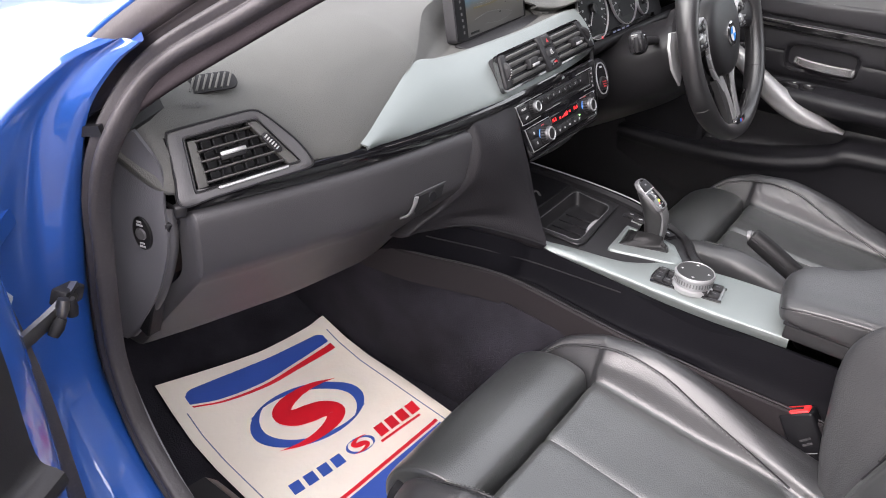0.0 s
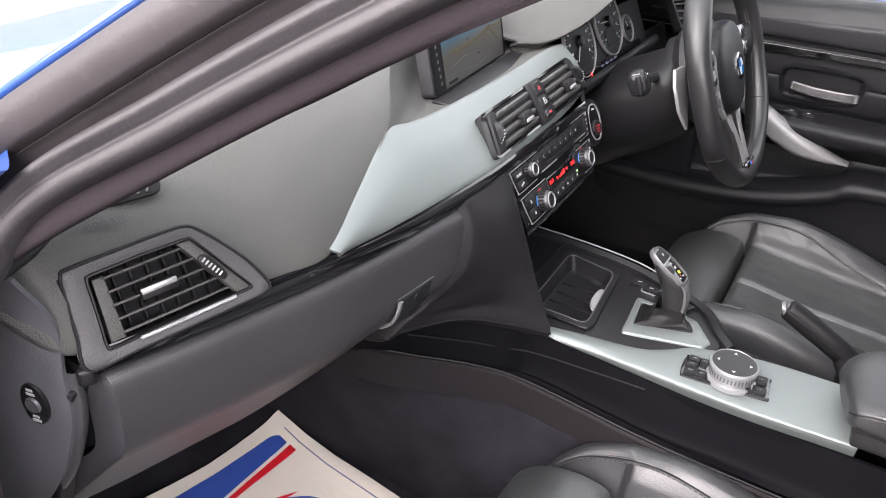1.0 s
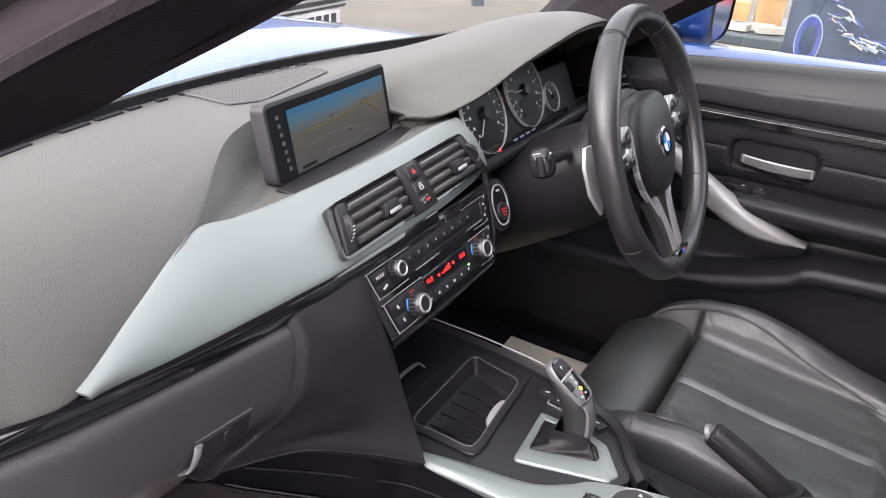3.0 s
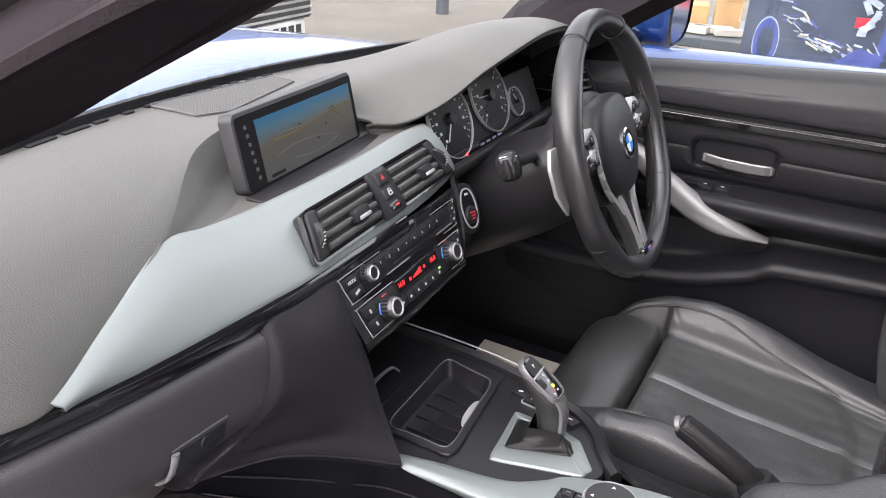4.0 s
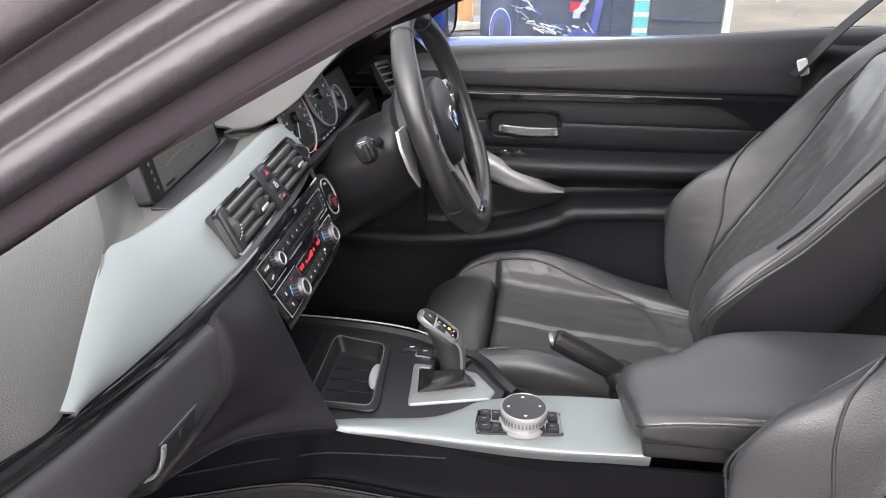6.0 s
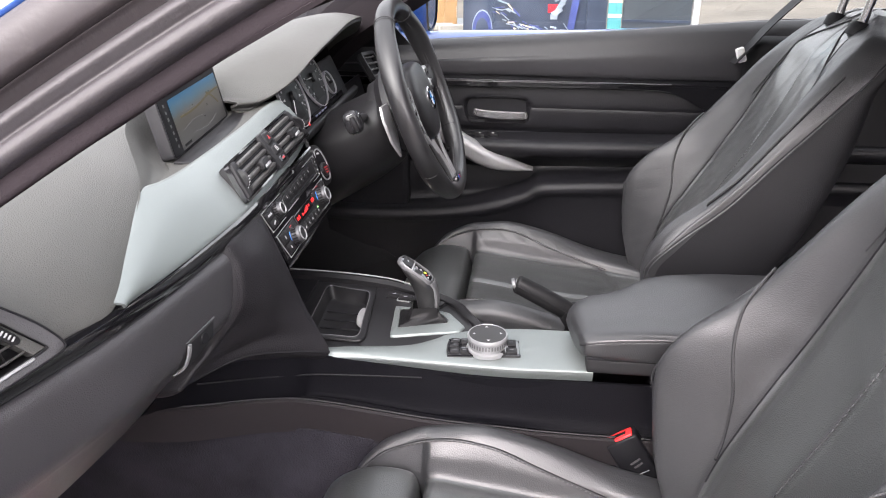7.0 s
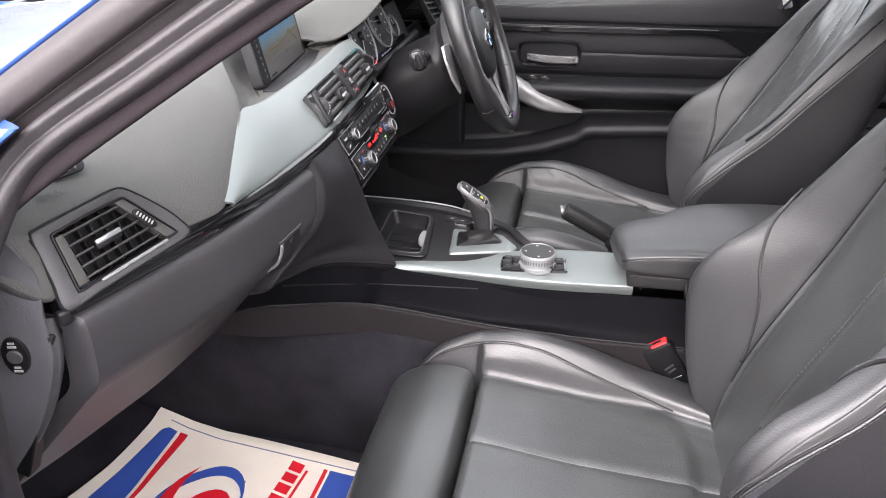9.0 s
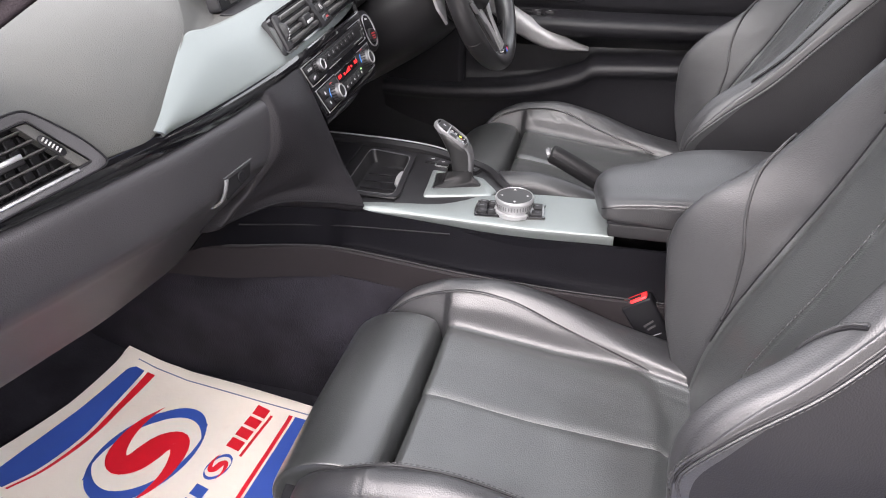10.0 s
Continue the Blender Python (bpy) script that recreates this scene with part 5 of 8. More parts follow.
obj("arm_ledge", *shell(surf(arm_, 40, 30), -0.005), DOORBLACK, door, "black door armrest ledge")
lw = []
for y in (-0.95, -0.6, -0.35, -0.18, -0.135, -0.10, 0.0, 0.12, 0.25, 0.36):
    t = float(np.interp(y, (-0.95, -0.4, -0.2, -0.13, -0.09, 0.05, 0.25, 0.36), (0.640, 0.622, 0.612, 0.603, 0.575, 0.537, 0.527, 0.53)))
    lw.append([(0.742, y, 0.66), (0.738, y, max(t + 0.02, 0.60)), (0.720 if y < -0.13 else 0.735, y, t + 0.004), (0.672, y, t), (0.662, y, t - 0.006), (0.662, y, t - 0.016), (0.672, y, t - 0.035), (0.685, y, t - 0.10), (0.690, y, 0.40), (0.685, y, 0.33)])
obj("lower_panel", *shell(surf(lw, 60, 40), -0.006), DOORBLACK, door, "black plastic lower door panel with open pocket")
obj("door_skin", *box(0.06, 1.45, 0.60, 0.02, 2, pose(0.80, -0.27, 0.58)), BLUE, door)
# inner handle in its recess
for ya, yz in ((0.34, 0.052), (-0.118, -0.62)):
    obj("panel_stitching", *stitches([(0.7262, y, 0.7705) for y in np.linspace(ya, yz, 60)], 0.0006), STITCH, door)
hr_ = axes((0.7240, -0.033, 0.764), (0, -1, 0), (0.0, 0, 1))
rec_ = crom([(-0.076, 0.022), (-0.066, 0.0315), (0.0, 0.0315), (0.066, 0.0315), (0.0765, 0.022), (0.0755, -0.004), (0.068, -0.025), (0.052, -0.0315), (0.0, -0.0315), (-0.052, -0.0315), (-0.068, -0.022), (-0.075, 0.0)], 60, True)
rz = lambda q, h: [(hr_ @ Vector((x * q, y * q, h)))[:] for x, y in rec_]
obj("handle_recess", *grid(np.array([rz(1.05, -0.003), rz(1.035, 0.0022), rz(1.0, 0.0030), rz(0.965, 0.0010), rz(0.94, -0.005), rz(0.92, -0.0112)]), False, True), DOORBLACK, door, "raised rim of the handle recess")
obj("recess_floor", *plate([tuple(p * 0.97) for p in rec_], 0.001, hr_ @ pose(0, 0, -0.0118)), SOFT, door)
hp_ = crom([(0.722, 0.018, 0.760), (0.714, 0.012, 0.758), (0.711, -0.02, 0.7545), (0.711, -0.06, 0.7530), (0.713, -0.095, 0.7535), (0.720, -0.104, 0.7545)], 30)
obj("door_handle", *sweep(hp_, [(-0.003, -0.0085), (-0.004, 0.0), (-0.003, 0.0075), (0.0, 0.0092), (0.003, 0.007), (0.003, -0.007), (0.0, -0.0098)], up=(0, 0, 1), scale=np.interp(np.linspace(0, 1, 30), (0, 0.12, 0.5, 0.9, 1), (0.45, 0.85, 1.0, 0.95, 0.6))), HANDLE, door, "polished silver inner door handle")
# silver blade of the door pull
bl = []
for y, z, h, x in ((0.20, 0.785, 0.004, 0.690), (0.13, 0.752, 0.019, 0.672), (0.07, 0.713, 0.025, 0.662), (0.02, 0.684, 0.0255, 0.658), (-0.03, 0.661, 0.0215, 0.660), (-0.075, 0.6475, 0.013, 0.667), (-0.105, 0.6400, 0.006, 0.677), (-0.122, 0.636, 0.002, 0.684)):
    bl.append([(x + 0.02, y, z + h * 0.9), (x + 0.004, y, z + h), (x - 0.004, y, z + h * 0.3), (x - 0.002, y, z - h * 0.6), (x + 0.008, y, z - h), (x + 0.02, y, z - h * 0.8)])
obj("pull_blade", *grid(surf(bl, 40, 30, False, True), False, True, True), BLADE, door, "satin silver blade on the door pull")
# window switches on the ledge
sm = axes((0.700, -0.028, 0.7045), (0, -1, 0.0), (1, 0, 0))
obj("switch_plate", *plate(rrect(0.155, 0.034, 0.006), 0.003, sm, 0.001), GLOSS, door, "gloss black window switch plate")
for k in range(2):
    obj("window_switch", *box(0.022, 0.014, 0.008, 0.002, 2, sm @ pose(-0.030 + 0.03 * k, 0.0, 0.006, 0, 8, 0)), PLASTIC, door)
    obj("switch_mark", *box(0.006, 0.0025, 0.001, 0, 1, sm @ pose(-0.030 + 0.03 * k, 0.0, 0.0105)), BADGE_WHITE, door)
# window glass with its rubber
wg = [[(0.752 - 0.45 * 0.33 * v, y, belt_z(y) * (1 - v) + 1.26 * v) for y in np.linspace(-0.95, 0.30, 8)] for v in (0, 0.35, 0.7, 1.0)]
g_ = np.array(wg)
g_[:, -1, 1] -= np.array([0, 0.12, 0.28, 0.50])
win = obj("door_window", *grid(surf(g_, 12, 20)), CLEAR, door, "lightly tinted raised window glass")
win.visible_shadow = False
obj("window_rubber", *sweep([(0.750, y, belt_z(y) + 0.001) for y in np.linspace(-0.95, 0.32, 24)], [(-0.006, -0.004), (-0.005, 0.005), (0.005, 0.005), (0.006, -0.004)]), RUBBER, door)
# mirror corner cover
obj("corner_cover", *plate([(0.16, 0.0), (0.42, -0.01), (0.36, 0.07), (0.27, 0.115)], 0.012, Matrix(((0, 0, 1, 0.725), (1, 0, 0, 0), (0, 1, 0, 0.90), (0, 0, 0, 1))), 0.003), PLASTIC, door)

# ---- steering wheel ----
RAKE = radians(20.5)
WC = Vector((0.362, 0.088, 0.862))
# local frame: x to the driver's right, y up in the wheel's plane, z towards the driver
WM = axes(WC, (1, 0, 0), (0, math.sin(RAKE), math.cos(RAKE)))
wheel = thing("steering_wheel", WC.x, WC.y, WC.z, "black leather three-spoke steering wheel with silver spokes", "steering wheel")


def w(p):
    return (WM @ Vector(p))[:]


def wobj(name, vf, material, label=""):
    return obj(name, [w(p) for p in vf[0]], vf[1], material, wheel, label)


RR, RZ = 0.1715, 0.010
N = 96
g = []
for k in range(N):
    a = 2 * math.pi * k / N
    fat = 1.0 + 0.14 * max(0, math.cos(2 * (a - radians(35)))) ** 6 + 0.14 * max(0, math.cos(2 * (a - radians(145)))) ** 6
    c, s = math.cos(a), math.sin(a)
    g.append([((RR + 0.0145 * fat * math.cos(q)) * c, (RR + 0.0145 * fat * math.cos(q)) * s, RZ + 0.0170 * fat * math.sin(q)) for q in [2 * math.pi * j / 20 for j in range(20)]])
wobj("rim", grid(np.array(g), True, True), RIM, "thick black leather rim")
for a in (62, 118, 212, 328):
    c, s = math.cos(radians(a)), math.sin(radians(a))
    rr = [((RR + 0.0163 * 1.01 * math.cos(q)) * c, (RR + 0.0163 * 1.01 * math.cos(q)) * s, RZ + 0.0178 * math.sin(q)) for q in [2 * math.pi * j / 24 for j in range(24)]]
    wobj("rim_seam", tube(rr, 0.0009, 5, True, up=(-s, c, 0.01)), STITCH)
for a0, a1 in ((-75, 72), (108, 255)):
    for e in (-1, 1):
        stp = [((RR - 0.0150) * math.cos(a), (RR - 0.0150) * math.sin(a), RZ + e * 0.0024) for a in np.linspace(radians(a0), radians(a1), 150)]
        wobj("rim_stitching", stitches(stp, 0.0007, 0.0032, 0.0016), RIMSTITCH)
# airbag hub
hub = []
for sc, z in ((0.15, 0.010), (0.55, 0.0085), (0.85, 0.004), (0.97, -0.004), (1.0, -0.018), (0.96, -0.034)):
    o = [(0.0, 0.066), (0.045, 0.060), (0.066, 0.036), (0.070, 0.005), (0.058, -0.030), (0.034, -0.058), (0.0, -0.066), (-0.034, -0.058), (-0.058, -0.030), (-0.070, 0.005), (-0.066, 0.036), (-0.045, 0.060)]
    hub.append([(x * sc * 1.08, y * sc * 1.08, z + 0.013) for x, y in o])
wobj("airbag_cover", grid(surf(hub, 24, 60, False, True), False, True, True), PLASTIC, "black round airbag cover")
wobj("hub_ring", lathe([(0.074, -0.010), (0.079, -0.012), (0.082, -0.020), (0.081, -0.045), (0.066, -0.060)], 48, pose(0, -0.002, 0)), PLASTIC)
wobj("hub_back", lathe([(0.0, -0.03), (0.062, -0.03), (0.066, -0.045), (0.060, -0.075), (0.0, -0.075)], 40), PLASTIC)
# emblem: dark ring with plain blue and white quarters
wobj("emblem", lathe([(0.0, 0.0245), (0.016, 0.0245), (0.0195, 0.0255), (0.0215, 0.024), (0.0215, 0.018)], 40), CHROME)
wobj("emblem_ring", lathe([(0.013, 0.0258), (0.0188, 0.0258), (0.0188, 0.0248)], 40), GLOSS)
for q in range(4):
    o = [(0, 0)] + [(0.0128 * math.cos(radians(90 * q + 10 * k)), 0.0128 * math.sin(radians(90 * q + 10 * k))) for k in range(10)]
    wobj("emblem_quarter", plate(o, 0.0012, pose(0, 0, 0.0246)), BADGE_BLUE if q in (1, 3) else BADGE_WHITE)
# side spokes with buttons
for side in (-1, 1):
    sp = [[(side * 0.062, y, z) for y, z in ((0.034, -0.002), (0.018, 0.004), (-0.004, 0.003), (-0.022, -0.006), (-0.02, -0.018), (0.03, -0.018))],
          [(side * 0.100, y, z) for y, z in ((0.034, 0.002), (0.020, 0.007), (0.002, 0.006), (-0.014, -0.002), (-0.012, -0.014), (0.03, -0.014))],
          [(side * 0.135, y, z + 0.004) for y, z in ((0.036, 0.002), (0.024, 0.006), (0.006, 0.006), (-0.008, -0.001), (-0.008, -0.013), (0.032, -0.013))],
          [(side * 0.160, y, z + 0.010) for y, z in ((0.042, 0.0), (0.026, 0.004), (0.004, 0.004), (-0.012, -0.002), (-0.010, -0.011), (0.036, -0.011))]]
    wobj("side_spoke", grid(surf(sp, 24, 30, False, True), False, True, True), PLASTIC)
    for k in range(3):
        wobj("spoke_button", box(0.018, 0.013, 0.006, 0.002, 2, pose(side * (0.085 + 0.021 * k), 0.029, 0.006)), STALK)
        wobj("spoke_button", box(0.018, 0.011, 0.006, 0.002, 2, pose(side * (0.085 + 0.021 * k), -0.001, 0.006)), STALK)
    # silver frame of the spoke, curving round the hub into the lower spoke
    ac = crom([(side * 0.118, 0.034, 0.008), (side * 0.104, 0.041, 0.009), (side * 0.090, 0.0415, 0.009), (side * 0.0815, 0.030, 0.009), (side * 0.0800, 0.006, 0.008), (side * 0.073, -0.026, 0.006), (side * 0.056, -0.054, 0.004), (side * 0.038, -0.074, 0.004), (side * 0.029, -0.094, 0.005)], 48)
    wobj("spoke_frame", sweep(ac, [(-0.0034, -0.006), (-0.0032, 0.0010), (-0.001, 0.0024), (0.002, 0.0020), (0.0034, 0.0006), (0.0034, -0.006)], up=(0, 0, 1), scale=np.interp(np.linspace(0, 1, 48), (0, 0.1, 0.25, 0.45, 1), (1.2, 1.5, 1.2, 0.8, 1.0))), SILVERP, "slim silver spoke frame")
    wobj("thumb_pad", lathe([(0.0, 0.012), (0.006, 0.0118), (0.0085, 0.009), (0.0085, 0.0)], 20, pose(side * 0.103, 0.012, 0.0)), SATIN, "silver thumb control")
    wobj("spoke_bar", box(0.040, 0.0042, 0.004, 0.0012, 2, pose(side * 0.108, 0.0145, 0.0085, 0, 0, side * -4)), SATIN, "silver control bar")
# lower spoke: silver fork into the rim with a small badge
for side in (-1, 1):
    fk = crom([(side * 0.034, -0.066, 0.000), (side * 0.027, -0.09, 0.003), (side * 0.020, -0.125, 0.007), (side * 0.018, -0.156, 0.010)], 16)
    # arm coloured black for the shade on its outer chamfer; silver shows inside
    wobj("shaded_lower_spoke", sweep(fk, [(-0.016, -0.009), (-0.016, 0.001), (0.0, 0.004), (0.016, 0.002), (0.016, -0.009)], up=(0, 0, 1)), LEVERB, "lower spoke coloured dark for its shaded outer chamfer")
    wobj("spoke_inlay", sweep([(p[0] - side * 0.0065, p[1], p[2] + 0.0034) for p in fk], [(-0.0095, -0.003), (-0.0090, 0.0012), (0.0, 0.0026), (0.0090, 0.0012), (0.0095, -0.003)], up=(0, 0, 1), scale=np.linspace(0.8, 1.0, 16)), BLADE, "satin silver spoke inlay")
wobj("spoke_web", plate([(-0.026, -0.055), (0.026, -0.055), (0.016, -0.155), (-0.016, -0.155)], 0.008, pose(0, 0, -0.008), 0.002), PLASTIC)
wobj("lower_cap", box(0.050, 0.012, 0.016, 0.004, 2, pose(0.0, -0.1555, 0.014)), GLOSS)
for k, m_ in enumerate((INK_BLUE, BADGE_BLUE, INK_RED)):
    wobj("cap_mark", box(0.003, 0.006, 0.001, 0, 1, pose(-0.006 + 0.004 * k, -0.1555, 0.0222)), m_)
# paddles behind the rim
for side in (-1, 1):
    wobj("paddle", plate([(side * 0.085, 0.030), (side * 0.128, 0.034), (side * 0.142, 0.012), (side * 0.142, -0.025), (side * 0.120, -0.058), (side * 0.09, -0.02)], 0.005, pose(0, 0, -0.038), 0.002), BLADE, "silver shift paddle")
# column shroud and stalks
colm = thing("steering_column", WC.x, WC.y + 0.15, 0.78, "black plastic steering column shroud with stalks", "steering column")


def cobj(name, vf, material, label=""):
    return obj(name, [w(p) for p in vf[0]], vf[1], material, colm, label)


sh = []
for z, a, b, dy in ((-0.050, 0.062, 0.066, 0.0), (-0.065, 0.078, 0.078, -0.004), (-0.12, 0.084, 0.086, -0.014), (-0.20, 0.084, 0.090, -0.026), (-0.28, 0.084, 0.090, -0.04)):
    sh.append([(a * math.cos(q) * (1 if abs(math.cos(q)) < 0.7 else 1.08), dy + b * math.sin(q) * (0.66 if math.sin(q) > 0 else 1.12), z) for q in [2 * math.pi * j / 16 for j in range(16)]])
cobj("shroud", grid(surf(sh, 30, 60, False, True), False, True, True), PLASTIC, "black column shroud")
for side in (-1, 1):
    cobj("stalk", tube([(side * 0.080, 0.020, -0.082), (side * 0.12, 0.026, -0.080), (side * 0.160, 0.032, -0.078)], 0.0085, 12, up=(0, 0, 1), scale=(0.8, 0.9, 1.0)), PLASTIC)
    em = pose(side * 0.156, 0.032, -0.078, 0, side * -12, 0)
    lobe = []
    for x_, q_ in ((0.0, 0.72), (0.004, 0.90), (0.010, 0.99), (0.018, 1.0), (0.025, 0.93), (0.030, 0.74), (0.0325, 0.42)):
        sq = lambda v: math.copysign(abs(v) ** 0.72, v)
        lobe.append([(em @ Vector((side * x_, 0.0195 * q_ * sq(math.sin(a)), 0.0150 * q_ * sq(math.cos(a)))))[:] for a in [2 * math.pi * j / 24 for j in range(24)]])
    cobj("stalk_end", grid(surf(lobe, 24, 48, False, True), False, True, True), STALK, "rounded black stalk end")
    cobj("stalk_grip", tube([(em @ Vector((side * 0.0315, y_, 0.002)))[:] for y_ in (-0.013, -0.006, 0.004, 0.012)], 0.0052, 10, up=(1, 0, 0), scale=(0.7, 1.0, 1.0, 0.7)), PLASTIC)
    cobj("stalk_collar", tube([(em @ Vector((side * 0.013, 0.0194 * math.copysign(abs(math.sin(a)) ** 0.72, math.sin(a)), 0.0150 * math.copysign(abs(math.cos(a)) ** 0.72, math.cos(a)))))[:] for a in [2 * math.pi * j / 32 for j in range(32)]], 0.0008, 6, True, up=(side, 0.1, 0)), SOFT)
    cobj("stalk_mark", box(0.0010, 0.0012, 0.010, 0, 1, em @ pose(side * 0.0312, 0.0155, 0.0)), LEGEND)
    cobj("stalk_mark", box(0.006, 0.0012, 0.0010, 0, 1, em @ pose(side * 0.022, 0.012, 0.0146)), LEGEND)

# ---- passenger vent ----
pvent = thing("side_vent", -0.55, 0.31, 0.835, "dark grey dash air vent with slats and a silver tab", "air vent")


def pv(name, vf, material, label=""):
    return obj(name, [(PVM @ Vector(p))[:] for p in vf[0]], vf[1], material, pvent, label)


def outline_ring(outer, inner, z0, z1, zi):
    o, i = crom(outer, 72, True), crom(inner, 72, True)
    m2 = o * 0.35 + i * 0.65
    z = lambda p, h: np.column_stack([p, np.full(len(p), h)])
    return grid(np.stack([z(o, z0), z(o * 0.98 + i * 0.02, z1 * 0.7), z(o * 0.9 + i * 0.1, z1), z(m2, z1 * 1.05), z(i * 0.97 + o * 0.03, z1 * 0.9), z(i, zi)]), False, True)


OUT = crom([(-0.0165, -0.008), (0.02, -0.0085), (0.07, -0.0085), (0.112, -0.0085), (0.132, -0.0075), (0.136, -0.001), (0.126, 0.022), (0.110, 0.045), (0.096, 0.062), (0.087, 0.068), (0.07, 0.0695), (0.035, 0.0695), (0.0, 0.069), (-0.009, 0.066), (-0.012, 0.045), (-0.0145, 0.02)], 96, True)
INN = poly([(0.0, 0.0), (0.060, 0.0), (0.124, 0.0), (0.088, 0.060), (0.045, 0.061), (0.005, 0.060)])
DEEP = [(x * 0.965 + 0.002, y * 0.93 + 0.0022) for x, y in INN]
pv("groove", [q for q in (tube([(x * 1.012 - 0.0006, y * 1.012, 0.0012) for x, y in OUT], 0.0014, 6, True, up=(0, 0, 1)),)][0], SOFT)
pv("surround", outline_ring(OUT, INN, -0.014, 0.0030, -0.004), DASH_DARK, "smooth grey vent surround")
pv("inner_rim", outline_ring(INN, DEEP, -0.004, 0.0042, -0.024), PLASTIC)
pv("duct", plate([tuple(p) for p in crom(INN, 48, True)], 0.002, pose(0, 0, -0.027)), SOFT)
pv("side_fill", plate([(0.005, 0.004), (0.017, 0.004), (0.018, 0.055), (0.009, 0.055)], 0.016, pose(0, 0, -0.016), 0.0015), DASH)
for k in range(5):
    y = 0.0075 + 0.0112 * k
    w = 0.098 - 0.0064 * k
    pv("slat", box(w, 0.0022, 0.010, 0.0008, 1, pose(0.016 + w / 2, y, -0.004, -12)), SLAT)
for k in range(6):
    pv("vane", box(0.0022, 0.052, 0.010, 0.0006, 1, pose(0.026 + 0.0135 * k, 0.029, -0.020)), PLASTIC)
pv("tab", box(0.030, 0.010, 0.014, 0.002, 2, pose(0.052, 0.031, -0.001)), PLASTIC)
pv("tab_face", box(0.029, 0.0050, 0.004, 0.0012, 2, pose(0.052, 0.0335, 0.0060)), SATIN, "silver tab")
pv("lower_lip", box(0.082, 0.0034, 0.003, 0.001, 1, pose(0.066, -0.0002, 0.0048)), SATIN)
pv("wheel_panel", plate([(0.1085, 0.002), (0.1215, 0.002), (0.0875, 0.0575), (0.076, 0.058)], 0.014, pose(0, 0, -0.011), 0.0018), DASH)
wm_ = axes((0.0965, 0.0300, 0.003), (0.50, -0.84, 0), (0.84, 0.50, 0))
pod = plate([(0.0145 * math.copysign(abs(math.cos(a)) ** 0.6, math.cos(a)), 0.0048 * math.copysign(abs(math.sin(a)) ** 0.8, math.sin(a))) for a in np.linspace(0, 2 * math.pi, 32, endpoint=False)], 0.002, wm_, 0.0008)
pv("thumbwheel", pod, PLASTIC)
for k in range(6):
    pv("wheel_mark", box(0.0015, 0.0046, 0.0020, 0.0005, 1, wm_ @ pose(-0.0100 + 0.0036 * k, 0, 0.0024)), LEGEND)
GM = axes((-0.530, 0.3805, 0.9187), (0.95, -0.30, 0.0), (0.30, 0.80, 0.50))
obj("demist_grille", *plate(rrect(0.074, 0.026, 0.011), 0.002, GM, 0.0008), SOFT, dash, "black demister grille")
for k in range(9):
    obj("grille_bar", *box(0.0024, 0.024, 0.002, 0.0005, 1, GM @ pose(-0.029 + 0.0072 * k, 0, 0.0028, 0, 0, -32)), DASH, dash)
writing("AIRBAG", 0.0105, axes((-0.557, 0.3615, 0.9063), (0.97, -0.22, -0.06), (0.12, 0.70, 0.69)), DASH_DARK, dash, "airbag_lettering")
# airbag switch on the end panel
sw = axes((-0.6335, 0.379, 0.775), (-0.20, 0.96, 0.0), (0, 0, 1))
sw = sw @ pose(0, 0, 0, 0, 180, 0) if (sw.to_3x3() @ Vector((0, 0, 1))).x > 0 else sw
swt = thing("airbag_switch", -0.634, 0.379, 0.755, "oval airbag key switch with silver legend on the dash end", "switch")
obj("switch_body", *plate([(0.0125 * math.cos(a), 0.021 * math.sin(a)) for a in np.linspace(0, 2 * math.pi, 28, endpoint=False)], 0.004, sw, 0.0015), PLASTIC, swt)
obj("switch_key", *lathe([(0, 0.006), (0.0065, 0.006), (0.0075, 0.004), (0.0075, 0.0)], 20, sw), LEVERM, swt)
for k in range(4):
    obj("switch_legend", *box(0.008 - 0.002 * (k % 2), 0.0022, 0.001, 0, 1, sw @ pose(0.0, (-0.016, -0.012, 0.011, 0.015)[k], 0.0042)), LEGEND, swt)

# ---- centre vents ----
CVM = axes((0.0430, 0.2535, 0.8565), (1, 0.012, 0.0), (0.0, 0.034, 0.047))
cvent = thing("centre_vents", 0.042, 0.25, 0.84, "pair of black centre air vents with hazard switch between", "air vent")


def vent_place(p):
    """The vent unit is wider at its foot than at its top and rises a little to one side."""
    x, y, z = p
    y = 0.0075 + 0.82 * y + 0.02 * x
    return CVM @ Vector((-0.0145 + x * (0.919 - 2.16 * y), y, z))


def cv_(name, vf, material, label="", up=None):
    return obj(name, [vent_place(p)[:] for p in vf[0]], vf[1], material, up or cvent, label)


